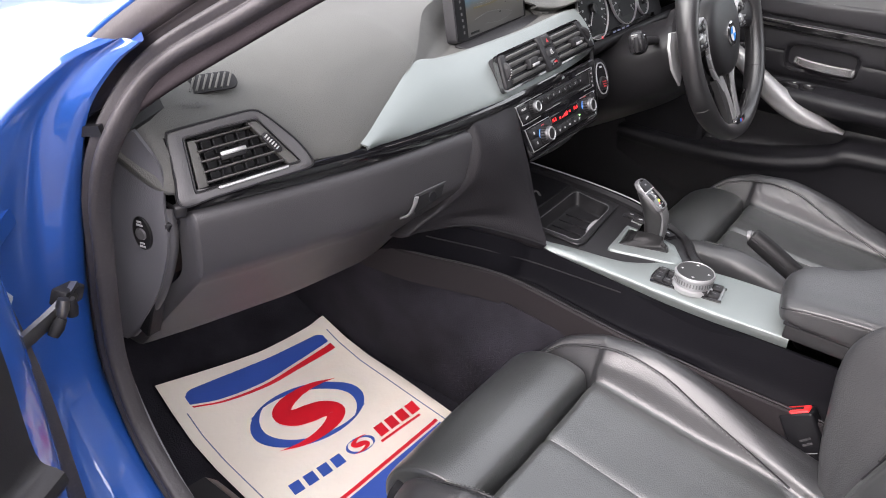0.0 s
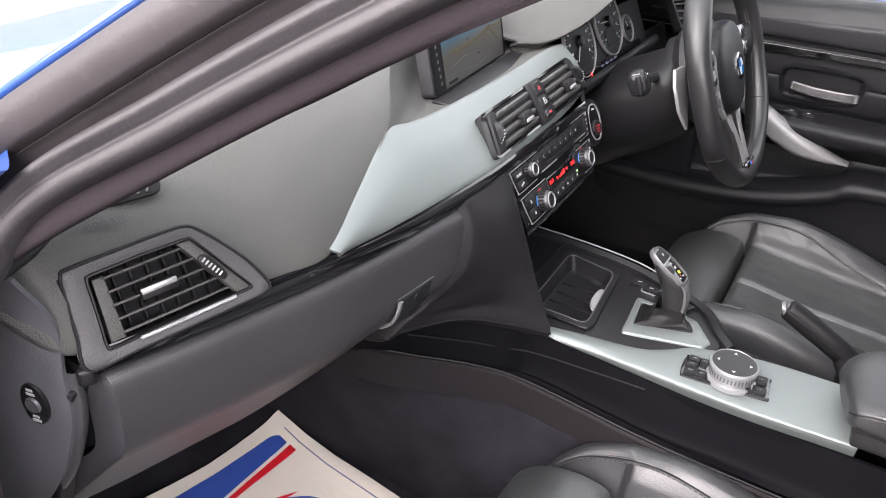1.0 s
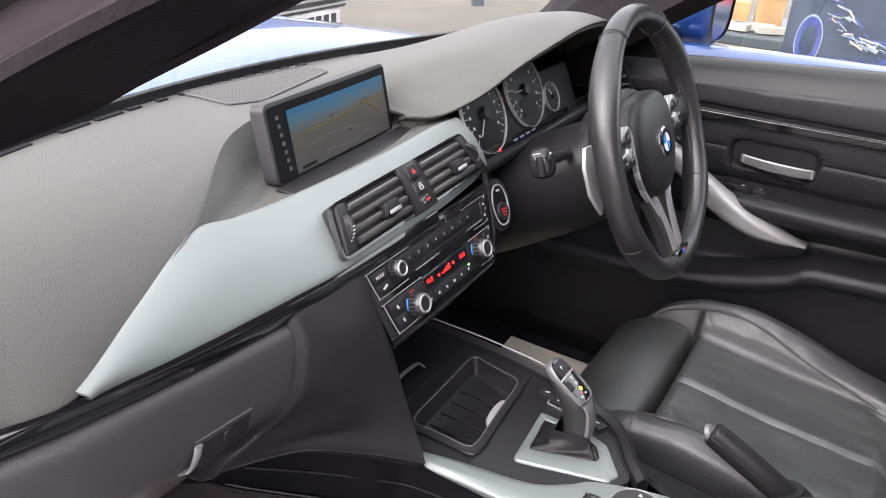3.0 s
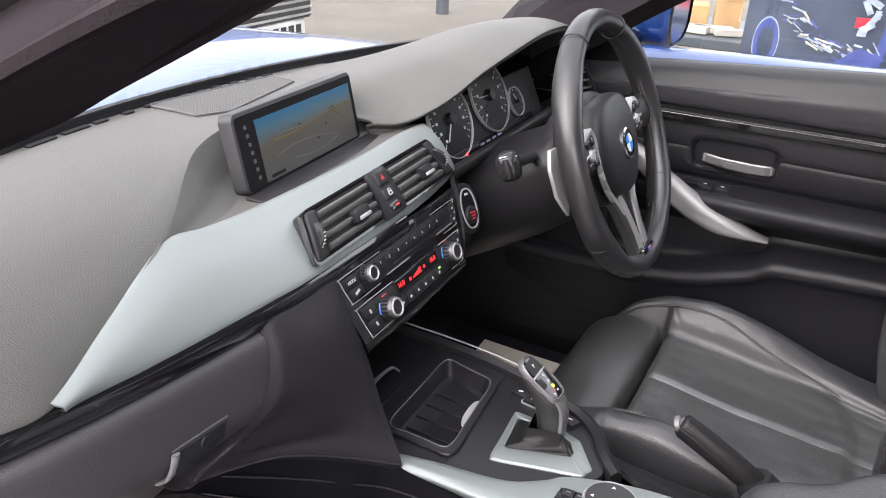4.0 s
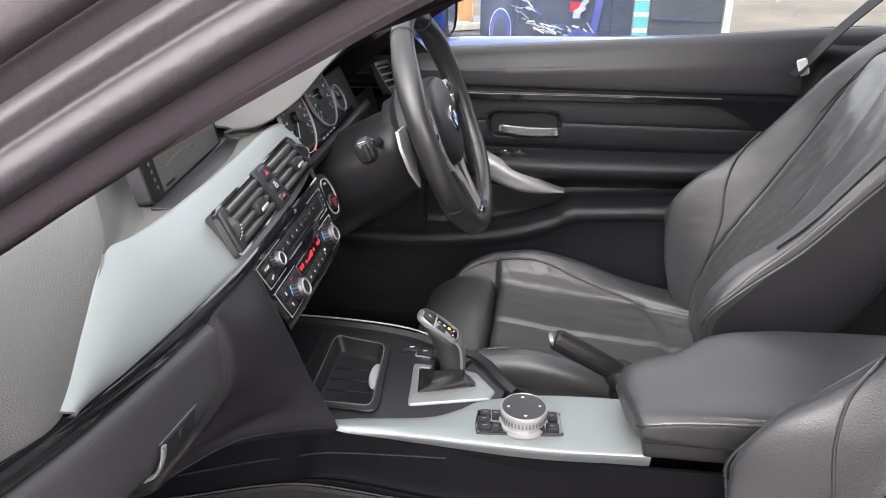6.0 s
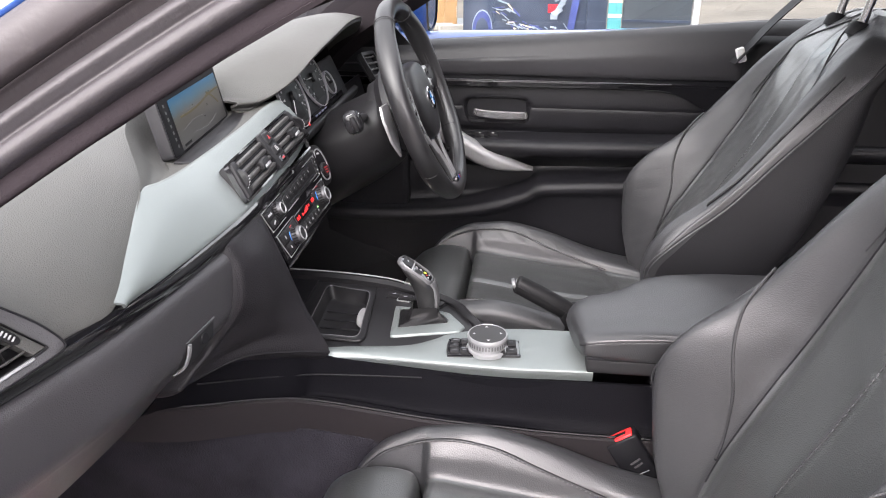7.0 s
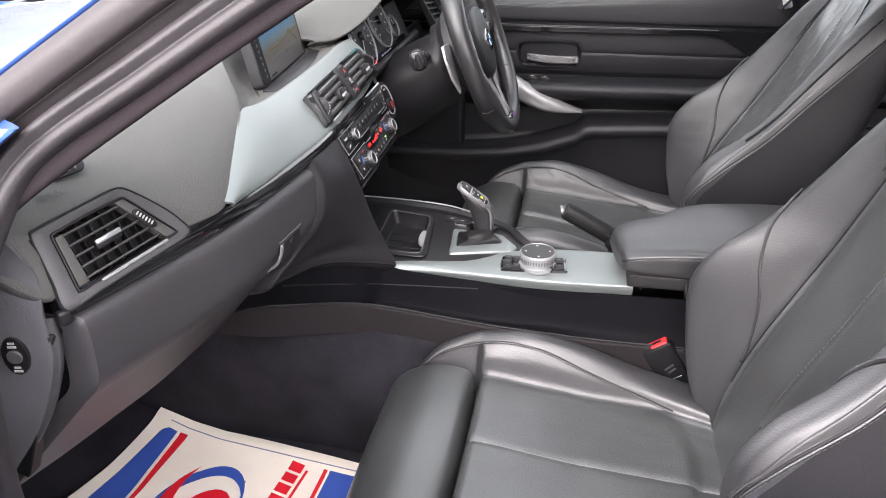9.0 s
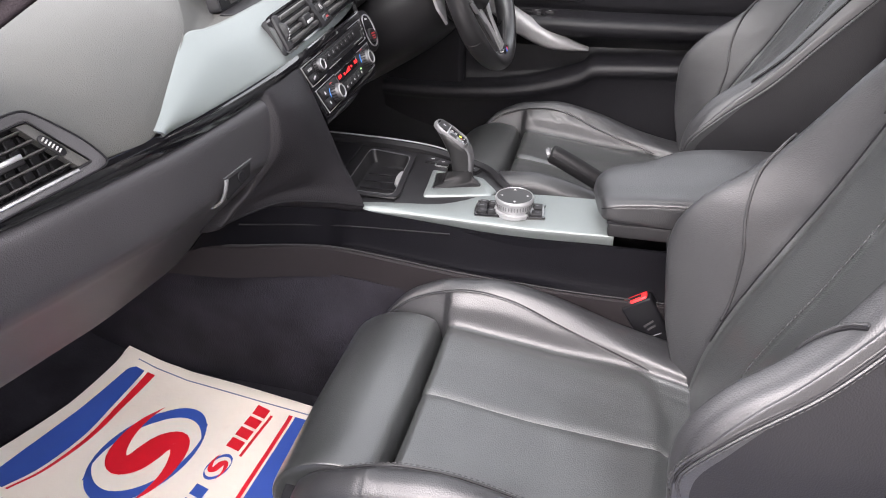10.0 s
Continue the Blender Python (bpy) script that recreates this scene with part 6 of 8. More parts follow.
cv_("housing", box(0.314, 0.064, 0.016, 0.005, 3, pose(0, 0, -0.004)), PLASTIC)
fp = frame_plate(0.318, 0.068, 0.010, 0.007, 0.0035, pose(0, 0, 0.0))
cv_("gloss_rim", fp, GLOSS, "gloss black vent rim")
for side in (-1, 1):
    cx = side * 0.080
    cv_("well", box(0.108, 0.056, 0.004, 0.001, 1, pose(cx, 0, 0.0045)), SOFT)
    for k in range(4):
        y = -0.021 + 0.0138 * k
        cv_("slat", box(0.106, 0.0085, 0.007, 0.003, 2, pose(cx, y, 0.008, 26)), SLAT)
    cv_("tab", box(0.028, 0.017, 0.014, 0.003, 2, pose(cx + 0.012, -0.006, 0.0115, 10)), PLASTIC)
    cv_("tab_face", box(0.022, 0.0050, 0.004, 0.0012, 2, pose(cx + 0.013, -0.0115, 0.0178, 10)), PALE, "pale grey tab end")
    cv_("wheel_panel", box(0.019, 0.060, 0.014, 0.004, 2, pose(side * 0.1455, 0, 0.004)), PLASTIC)
    vw = lathe([(0.0, -0.0035), (0.0165, -0.0035), (0.018, -0.002), (0.018, 0.002), (0.0165, 0.0035), (0.0, 0.0035)], 36, pose(side * 0.1455, 0.0, 0.0015, 0, 90, 0))
    cv_("thumbwheel", vw, PLASTIC)
    for k in range(5):
        a = radians(60 - 14 * k)
        cv_("wheel_mark", box(0.003, 0.0016, 0.0012, 0, 1, pose(side * 0.1455, 0.0182 * math.cos(radians(90) + a) * 1 + 0.0, 0.0015 + 0.0182 * math.sin(radians(90) + a), 0)), LEGEND)
cv_("middle_bar", box(0.045, 0.070, 0.018, 0.004, 2, pose(0, -0.001, 0.003)), PLASTIC)
hz = thing("hazard_switches", 0.04, 0.25, 0.86, "hazard and locking switches with red triangle", "switch")
cv_("hazard_button", box(0.025, 0.023, 0.010, 0.004, 3, pose(0, 0.0195, 0.010)), PLASTIC, "", hz)
cv_("hazard_mark", plate([(-0.0042, -0.0035), (0.0042, -0.0035), (0, 0.004)], 0.0005, pose(0, 0.0195, 0.0150)), RED_MARK, "red warning triangle", hz)
cv_("lock_button", box(0.025, 0.019, 0.010, 0.004, 3, pose(0, -0.004, 0.0095)), PLASTIC, "", hz)
cv_("lock_mark", frame_plate(0.008, 0.006, 0.001, 0.0005, 0.0014, pose(0, -0.005, 0.0145)), LEGEND, "", hz)
cv_("lock_mark", frame_plate(0.006, 0.005, 0.002, 0.0005, 0.0012, pose(0, -0.0005, 0.0145)), LEGEND, "", hz)
cv_("warning_lens", box(0.024, 0.013, 0.008, 0.003, 2, pose(0, -0.0235, 0.009)), GLOSS, "", hz)
cv_("warning_mark", box(0.008, 0.0035, 0.0006, 0, 1, pose(0.003, -0.0235, 0.0132)), RED_MARK, "", hz)

# ---- radio and climate panel ----
stack = thing("centre_stack", 0.045, 0.22, 0.71, "gloss black radio and climate panel with red display", "control panel")
KM = axes((0.045, 0.2195, 0.777), (1, 0.010, 0.012), (0.0, 0.386, 0.922))


def panel_place(p):
    """The panel tapers downwards."""
    x, y, z = p
    y = 0.82 * y + 0.0015
    return Vector((-0.0112 + x * (0.985 + 2.13 * y), y, z))


def k_(name, vf, material, label="", up=None, raw=False):
    return obj(name, [(KM @ (Vector(p) if raw else panel_place(p)))[:] for p in vf[0]], vf[1], material, up or stack, label)


def print_at(x, y, z):
    """A frame for lettering at a place on the panel."""
    return KM @ Matrix.Translation(panel_place((x, y, z)))



sp = []
for b, n in ((-0.064, -0.010), (-0.060, -0.001), (-0.03, 0.002), (0.0, 0.003), (0.03, 0.003), (0.055, 0.002), (0.062, 0.0)):
    sp.append([(a, b, n - d) for a, d in ((-0.132, 0.030), (-0.130, 0.004), (-0.126, 0.0), (-0.06, -0.001), (0, -0.001), (0.06, -0.001), (0.126, 0.0), (0.130, 0.004), (0.132, 0.03))])
k_("fascia", grid(surf(sp, 30, 50)), GLOSS, "gloss black fascia")
und = [[(a, -0.064, -0.010 - d) for a, d in ((-0.13, 0.02), (0.0, 0.0), (0.13, 0.02))], [(a, -0.075, -0.016 - d) for a, d in ((-0.128, 0.02), (0, 0), (0.128, 0.02))], [(a, -0.080, -0.05 - d) for a, d in ((-0.125, 0.02), (0, 0), (0.125, 0.02))], [(a, -0.070, -0.14) for a in (-0.12, 0, 0.12)]]
k_("underside", shell(surf(und, 16, 20), 0.004), PLASTIC)


def knob(a, b, r, h, name="knob"):
    n_ = 36
    prof = [(0.0, h - 0.001), (r * 0.58, h - 0.001), (r * 0.62, h), (r * 0.82, h), (r * 0.90, h - 0.001), (r * 0.97, h - 0.004), (r, h - 0.006), (r, 0.004), (r * 1.06, 0.002), (r * 1.06, -0.004)]
    body = k_(name, lathe(prof, n_, pose(a, b, 0.003)), SATIN_DARK, "ribbed dark metal rotary knob", None, True)
    for q in range(18):
        t = 2 * math.pi * q / 18
        k_("rib", box(0.0012, 0.0016, h - 0.007, 0, 1, pose(a + r * math.cos(t), b + r * math.sin(t), 0.003 + (h - 0.002) / 2, 0, 0, math.degrees(t))), PLASTIC, "", body, True)
    k_("knob_ring", lathe([(r * 0.63, h + 0.0034), (r * 0.74, h + 0.0048), (r * 0.86, h + 0.0034)], n_, pose(a, b, 0)), SILVERP, "", body, True)
    k_("knob_face", lathe([(0.0, h + 0.0030), (r * 0.62, h + 0.0030), (r * 0.64, h)], n_, pose(a, b, 0)), PLASTIC, "", body, True)
    return body


SATIN_DARK = mat("dark_knob_metal", (0.10, 0.10, 0.105), 0.35, 0.8, vary=0.05)
# chrome brackets round the two units
for b0, hh in ((0.028, 0.038), (-0.023, 0.046)):
    for side in (-1, 1):
        x1 = side * 0.119
        x0 = side * (0.065 if side < 0 else 0.085)
        pth = [(x0, b0 - hh / 2, 0.0042), (x1 - side * 0.004, b0 - hh / 2, 0.0042), (x1, b0 - hh / 2 + 0.004, 0.0038), (x1, b0 + hh / 2 - 0.004, 0.0038), (x1 - side * 0.004, b0 + hh / 2, 0.0042), (x0 - side * 0.02, b0 + hh / 2, 0.0042)]
        k_("chrome_bracket", tube(crom(pth, 40), 0.0007, 6), SATIN)
# radio unit
k_("radio_block", box(0.232, 0.033, 0.006, 0.003, 2, pose(0, 0.028, 0.002)), PLASTIC)
for j in range(2):
    k_("mode_button", box(0.024, 0.0145, 0.006, 0.0015, 2, pose(-0.106, 0.0365 - 0.016 * j, 0.004)), PLASTIC)
writing("MODE", 0.0050, print_at(-0.106, 0.0365, 0.0072), LEGEND, stack)
k_("phone_mark", box(0.009, 0.003, 0.0006, 0, 1, pose(-0.106, 0.0205, 0.0071, 0, 0, 20)), LEGEND)
knob(-0.094, 0.0280, 0.0100, 0.0120, "volume_knob")
for k in range(8):
    x = -0.0536 + 0.0178 * k
    k_("preset_button", box(0.0172, 0.013, 0.006, 0.0015, 2, pose(x, 0.0335, 0.004)), PLASTIC)
    writing(str(k + 1), 0.0050, print_at(x, 0.034, 0.0072), LEGEND, stack)
k_("disc_slot", box(0.125, 0.0035, 0.003, 0.001, 1, pose(0.030, 0.0195, 0.0045)), SOFT)
k_("slot_edge", box(0.050, 0.0012, 0.002, 0, 1, pose(-0.025, 0.0135, 0.0052)), SATIN)
k_("slot_edge", box(0.040, 0.0012, 0.002, 0, 1, pose(0.085, 0.0160, 0.0052)), SATIN)
for j in range(2):
    k_("end_button", box(0.012, 0.0145, 0.006, 0.0015, 2, pose(0.1105, 0.0365 - 0.016 * j, 0.004)), PLASTIC)
    k_("end_mark", box(0.003, 0.003, 0.0006, 0, 1, pose(0.1105, 0.0365 - 0.016 * j, 0.0072)), LEGEND)
k_("maker_plate", box(0.020, 0.005, 0.002, 0.001, 1, pose(0.02, 0.055, 0.0035)), SATIN)
# climate unit
k_("climate_block", box(0.232, 0.042, 0.006, 0.003, 2, pose(0, -0.023, 0.002)), PLASTIC)
for j in range(2):
    k_("seat_heat_button", box(0.024, 0.0185, 0.006, 0.0015, 2, pose(-0.104, -0.0125 - 0.020 * j, 0.004)), PLASTIC)
    k_("button_mark", box(0.0030, 0.0055, 0.0006, 0, 1, pose(-0.104, -0.0125 - 0.020 * j, 0.0071)), LEGEND)
    k_("seat_heat_button", box(0.016, 0.0185, 0.006, 0.0015, 2, pose(0.109, -0.0125 - 0.020 * j, 0.004)), PLASTIC)
    k_("button_mark", box(0.0034, 0.0040, 0.0006, 0, 1, pose(0.109, -0.0125 - 0.020 * j, 0.0071)), LEGEND)
for x, y in ((-0.080, -0.0200), (0.068, -0.0150)):
    knob(x, y, 0.0128, 0.0150, "temperature_knob")
    ac = [(x + 0.0158 * math.cos(radians(a)), y + 0.0158 * math.sin(radians(a)), 0.0056) for a in range(135, 190, 8)]
    k_("cold_mark", tube(ac, 0.0007, 5), BLUE_MARK, "", None, True)
    ac = [(x + 0.0158 * math.cos(radians(a)), y + 0.0158 * math.sin(radians(a)), 0.0056) for a in range(75, 115, 8)]
    k_("warm_mark", tube(ac, 0.0007, 5), RED_MARK, "", None, True)
k_("display_glass", box(0.100, 0.0185, 0.004, 0.001, 1, pose(0.003, -0.0105, 0.0048)), GLOSS, "black climate display")
for x in (-0.036, 0.040):
    writing("16.0", 0.0080, print_at(x, -0.0105, 0.0072), RED_LED, stack, "display_digits")
for k in range(5):
    k_("fan_bar", box(0.0026, 0.0025 + 0.0014 * k, 0.0006, 0, 1, pose(-0.008 + 0.0042 * k, -0.0135 + 0.0007 * k, 0.0072)), RED_LED)
k_("fan_mark", box(0.004, 0.004, 0.0006, 0, 1, pose(-0.016, -0.0125, 0.0072)), RED_LED)
k_("fan_mark", box(0.004, 0.004, 0.0006, 0, 1, pose(0.0185, -0.0105, 0.0072)), RED_LED)
for k in range(6):
    x = -0.045 + 0.0185 * k
    k_("climate_button", box(0.0176, 0.016, 0.006, 0.0015, 2, pose(x, -0.0335, 0.004)), PLASTIC)
    k_("button_mark", box(0.0030 + 0.001 * (k % 2), 0.0034, 0.0006, 0, 1, pose(x, -0.0345, 0.0071, 0, 0, 25 * (k % 3))), LEGEND)
k_("indicator", box(0.0035, 0.0018, 0.0006, 0, 1, pose(0.050, -0.0285, 0.0072)), GREEN_LED)
# start button in its oval ring
sb = thing("start_button", 0.20, 0.24, 0.775, "oval start button ring beside the radio", "switch")
SBM = KM @ pose(0.1735, 0.0090, -0.0120, 0, -10, -7)
ov = [(0.0150 * math.copysign(abs(math.cos(a)) ** 0.8, math.cos(a)), 0.0275 * math.sin(a)) for a in np.linspace(0, 2 * math.pi, 40, endpoint=False)]
obj("mount", *plate([(x * 1.7, y * 1.32) for x, y in ov], 0.012, SBM @ pose(0, 0, -0.012), 0.004), PLASTIC, sb)
obj("ring", *tube([(SBM @ Vector((x, y, 0.002)))[:] for x, y in ov], 0.0012, 8, True, up=(0, -0.9, 0.4)), PALE, sb, "chrome oval ring")
obj("face", *plate([(x * 0.9, y * 0.94) for x, y in ov], 0.002, SBM), GLOSS, sb)
obj("button", *lathe([(0, 0.005), (0.010, 0.005), (0.012, 0.003), (0.012, 0)], 28, SBM @ pose(0, -0.009, 0.001)), PLASTIC, sb)
for k in range(3):
    obj("button_legend", *box(0.011 - 0.002 * k, 0.0022, 0.0006, 0, 1, SBM @ pose(0, -0.006 - 0.0042 * k, 0.0064)), RED_MARK, sb)
obj("legend", *box(0.007, 0.003, 0.0006, 0, 1, SBM @ pose(0, 0.020, 0.0022)), LEGEND, sb)

# ---- screen on the dash ----
scr = thing("navigation_screen", 0.026, 0.355, 0.885, "upright navigation screen showing a dim map", "screen")
SM = axes((0.0205, 0.3570, 0.9255), (1, 0.098, -0.014), (0.0, 0.207, 0.978))
HOUSING = mat("screen_housing", (0.024, 0.024, 0.026), 0.42, grain=0.15, gscale=700, vary=0.1)


def s_(name, vf, material, label=""):
    return obj(name, [(SM @ Vector(p))[:] for p in vf[0]], vf[1], material, scr, label)


SCREENB = mat("screen_black", (0.006, 0.006, 0.007), 0.40, spec=0.12, vary=0.1)


def map_picture(name):
    """A dim map: blue sky at the top, grey haze, brownish land with faint patches."""
    m = bpy.data.materials.new(name)
    m.use_nodes = True
    n, l = m.node_tree.nodes, m.node_tree.links
    b = n["Principled BSDF"]
    co, sep = n.new("ShaderNodeTexCoord"), n.new("ShaderNodeSeparateXYZ")
    l.new(co.outputs["Object"], sep.inputs["Vector"])
    rise = n.new("ShaderNodeMapRange")
    rise.inputs["From Min"].default_value, rise.inputs["From Max"].default_value = 0.888, 0.957
    l.new(sep.outputs["Z"], rise.inputs["Value"])
    patch = n.new("ShaderNodeTexNoise")
    patch.inputs["Scale"].default_value, patch.inputs["Detail"].default_value = 45, 3
    l.new(co.outputs["Object"], patch.inputs["Vector"])
    add = n.new("ShaderNodeMath")
    add.operation = "MULTIPLY_ADD"
    add.inputs[1].default_value = 0.16
    l.new(patch.outputs["Fac"], add.inputs[0])
    l.new(rise.outputs["Result"], add.inputs[2])
    ramp = n.new("ShaderNodeValToRGB")
    e = ramp.color_ramp.elements
    e[0].position, e[0].color = 0.0, (0.030, 0.030, 0.029, 1)
    e[1].position, e[1].color = 1.0, (0.012, 0.060, 0.110, 1)
    for at_, c_ in ((0.35, (0.036, 0.036, 0.034)), (0.60, (0.041, 0.039, 0.033)), (0.72, (0.044, 0.046, 0.043)), (0.86, (0.030, 0.064, 0.086))):
        q = e.new(at_)
        q.color = (*c_, 1)
    l.new(add.outputs[0], ramp.inputs["Fac"])
    l.new(ramp.outputs["Color"], b.inputs["Base Color"])
    l.new(ramp.outputs["Color"], b.inputs["Emission Color"])
    b.inputs["Emission Strength"].default_value = 0.16
    b.inputs["Roughness"].default_value, b.inputs["Specular IOR Level"].default_value = 0.28, 0.35
    return m


MAPG = map_picture("map_picture")
MAPR = mat("map_road", (0.075, 0.064, 0.034), 0.40, spec=0.25, emit=(0.8, 0.6, 0.15, 0.005))
MAPW = mat("map_line", (0.072, 0.072, 0.072), 0.40, spec=0.25, emit=(0.8, 0.8, 0.8, 0.008))
s_("bezel", plate(rrect(0.245, 0.086, 0.009, 6), 0.017, pose(0, 0, -0.0165), 0.0022), HOUSING, "dark grey screen housing with rounded corners")
s_("front_glass", plate(rrect(0.237, 0.079, 0.004), 0.0012, pose(0, -0.001, 0.0002)), SCREENB)
s_("map", box(0.199, 0.068, 0.0008, 0, 1, pose(0.0115, -0.0045, 0.0016)), MAPG, "dim road map picture")
for pth, r_, m_ in (([(-0.07, 0.004), (-0.03, 0.003), (0.01, 0.005), (0.05, 0.009), (0.09, 0.010)], 0.0014, MAPR), ([(0.04, 0.012), (0.06, 0.003), (0.075, -0.008)], 0.0016, MAPR),
                    ([(-0.07, -0.012), (-0.03, -0.008), (0.02, -0.012), (0.05, -0.020), (0.01, -0.026), (-0.04, -0.022)], 0.0005, MAPW), ([(-0.06, 0.008), (0.0, 0.006), (0.04, 0.007)], 0.0005, MAPW)):
    s_("map_road_line", sweep(crom([(x * 1.08 + 0.012, y * 1.1 - 0.003, 0.0022) for x, y in pth], 24), [(-r_, -0.0002), (-r_, 0.0002), (r_, 0.0002), (r_, -0.0002)]), m_)
for x, y in ((0.01, -0.013), (-0.02, 0.009), (0.03, -0.002), (0.05, 0.012)):
    s_("map_marker", box(0.004 if y < -0.01 else 0.002, 0.0018, 0.0004, 0, 1, pose(x * 1.08 + 0.012, y * 1.1 - 0.003, 0.0023)), SCREENB)
for k in range(7):
    s_("menu_mark", box(0.0045, 0.0040, 0.0004, 0, 1, pose(-0.1045 + 0.001 * k, 0.026 - 0.0092 * k, 0.0015)), MAPW)
s_("map_caption", box(0.026, 0.0035, 0.0004, 0, 1, pose(-0.066, -0.034, 0.0023)), SCREENB)
obj("screen_ledge", *box(0.256, 0.032, 0.005, 0.0022, 3, axes((0.024, 0.331, 0.8835), (1, 0.07, 0.004), (0, 1, 0.0))), PLASTIC, scr)
s_("neck", box(0.16, 0.03, 0.03, 0.006, 2, pose(0, -0.045, -0.015)), SOFT)

# ---- instruments ----
inst = thing("instrument_cluster", 0.37, 0.30, 0.85, "instrument cluster with chrome-ringed dials behind the wheel", "instruments")
IM = axes((0.330, 0.292, 0.893), (1, 0.0, 0.0), (0.0, 0.42, 0.907))


def i_(name, vf, material, label="", up=None):
    return obj(name, [(IM @ Vector(p))[:] for p in vf[0]], vf[1], material, up or inst, label)


DIAL = mat("dial_face", (0.006, 0.0063, 0.007), 0.4, spec=0.2, vary=0.1)
i_("binnacle_face", box(0.34, 0.095, 0.006, 0.002, 1, pose(0.070, -0.030, -0.010)), SOFT)
for cx, cy, r, ticks, na in ((-0.066, -0.004, 0.056, 24, 228), (0.066, 0.002, 0.056, 21, 176), (0.147, -0.026, 0.023, 9, 120)):
    dl = i_("dial", lathe([(0.0, -0.004), (r * 0.97, -0.004), (r, -0.006)], 48, pose(cx, cy, 0)), DIAL, "round dial")
    i_("dial_ring", lathe([(r - 0.0009, -0.004), (r - 0.0007, -0.0015), (r, -0.0008), (r + 0.0008, -0.0015), (r + 0.0010, -0.006)], 56, pose(cx, cy, 0)), PALE, "thin chrome dial ring", dl)
    for k in range(ticks):
        a = radians(225 - 270 * k / (ticks - 1))
        q = r * (0.86 if k % 2 else 0.83)
        i_("tick", box(r * (0.08 if k % 2 else 0.13), 0.0010, 0.0006, 0, 1, pose(cx + q * math.cos(a), cy + q * math.sin(a), -0.0035, 0, 0, math.degrees(a))), LEGEND, "", dl)
        if k % 2 == 0 and r > 0.03:
            i_("numeral_mark", box(0.005, 0.004, 0.0005, 0, 1, pose(cx + r * 0.66 * math.cos(a), cy + r * 0.66 * math.sin(a), -0.0035)), LEGEND, "", dl)
    i_("needle", box(r * 0.72, 0.0016, 0.001, 0, 1, pose(cx + r * 0.30 * math.cos(radians(na)), cy + r * 0.30 * math.sin(radians(na)), -0.001, 0, 0, na)), LEGEND, "pale needle", dl)
    i_("needle_cap", lathe([(0, 0.004), (r * 0.14, 0.003), (r * 0.17, -0.003)], 24, pose(cx, cy, 0)), PLASTIC, "", dl)
    if r > 0.03:
        i_("lower_window", plate([(-0.022, -0.040), (0.022, -0.040), (0.026, -0.016), (0.012, -0.010), (-0.012, -0.010), (-0.026, -0.016)], 0.0008, pose(cx, cy, -0.0038)), SOFT, "", dl)
i_("info_strip", box(0.30, 0.022, 0.003, 0.001, 1, pose(0.04, -0.062, -0.004)), GLOSS)
for k in range(4):
    i_("info_mark", box(0.012, 0.003, 0.0006, 0, 1, pose(-0.004 + 0.02 * k, -0.058, -0.0022)), INK_GREY)
i_("warning_light", box(0.005, 0.006, 0.0006, 0, 1, pose(-0.055, -0.060, -0.0022)), RED_LED, "red warning light")
i_("warning_light", box(0.004, 0.004, 0.0006, 0, 1, pose(-0.004, 0.004, -0.004)), RED_MARK)
obj("cluster_sill", *shell(surf([[(x, 0.262, 0.838), (x, 0.256, 0.834), (x, 0.262, 0.822), (x, 0.29, 0.80)] for x in (0.205, 0.26, 0.36, 0.46, 0.58)], 20, 12), 0.004), PLASTIC, inst)
# driver's side vent
dv = thing("side_vent", 0.63, 0.27, 0.835, "black slatted dash air vent beside the wheel", "air vent")
DM = axes((0.640, 0.236, 0.868), (0.9, -0.10, -0.10), (0.0, 0.030, 0.047))
obj("surround", *[frame_plate(0.085, 0.064, 0.008, 0.010, 0.007, DM)][0], PLASTIC, dv, "black vent rim")
obj("well", *box(0.080, 0.058, 0.004, 0.001, 1, DM @ pose(0, 0, -0.004)), SOFT, dv)
for k in range(4):
    obj("slat", *box(0.072, 0.004, 0.010, 0.001, 1, DM @ pose(0, -0.021 + 0.014 * k, 0.002, 16)), SLAT, dv)

# ---- gear selector, controller, handbrake, buckle ----
gear = thing("gear_selector", 0.032, 0.03, 0.60, "silver and black automatic gear selector on its silver plate", "gear selector")
pc = crom(poly([(-0.029, 0.075), (0.066, 0.083), (0.063, 0.022), (0.053, -0.006), (0.014, -0.034), (-0.003, -0.028)]), 72, True)
bi = crom(poly([(-0.006, 0.066), (0.052, 0.073), (0.050, 0.026), (0.043, 0.003), (0.026, -0.007), (0.018, -0.006)]), 72, True)
z_ = lambda p, h: np.column_stack([p, np.full(len(p), h)])
obj("selector_plate", *grid(np.stack([z_(pc, 0.594), z_(pc, 0.5995), z_(pc * 0.93 + bi * 0.07, 0.6015), z_(bi * 0.85 + pc * 0.15, 0.6045), z_(bi, 0.6035), z_(bi, 0.594)]), False, True), ALU, gear, "brushed silver selector plate")
bs = []
for k, (h, sc) in enumerate(((0.594, 1.0), (0.600, 0.985), (0.6035, 0.90), (0.6050, 0.80), (0.6075, 0.70), (0.6110, 0.62), (0.6160, 0.555), (0.6220, 0.52), (0.6260, 0.50))):
    c_ = bi.mean(0) * sc + np.array((0.034, 0.027)) * (1 - sc)
    aq = np.linspace(0, 2 * math.pi, 72, endpoint=False)
    wob = (1 + 0.055 * np.sin(7 * aq + 1.3 * k) * math.sin(math.pi * k / 8))[:, None]
    lift = 0.0016 * np.sin(6 * aq + 0.9 * k) * math.sin(math.pi * k / 8)
    bs.append(np.column_stack([c_ + (bi - bi.mean(0)) * sc * wob, h + lift]))
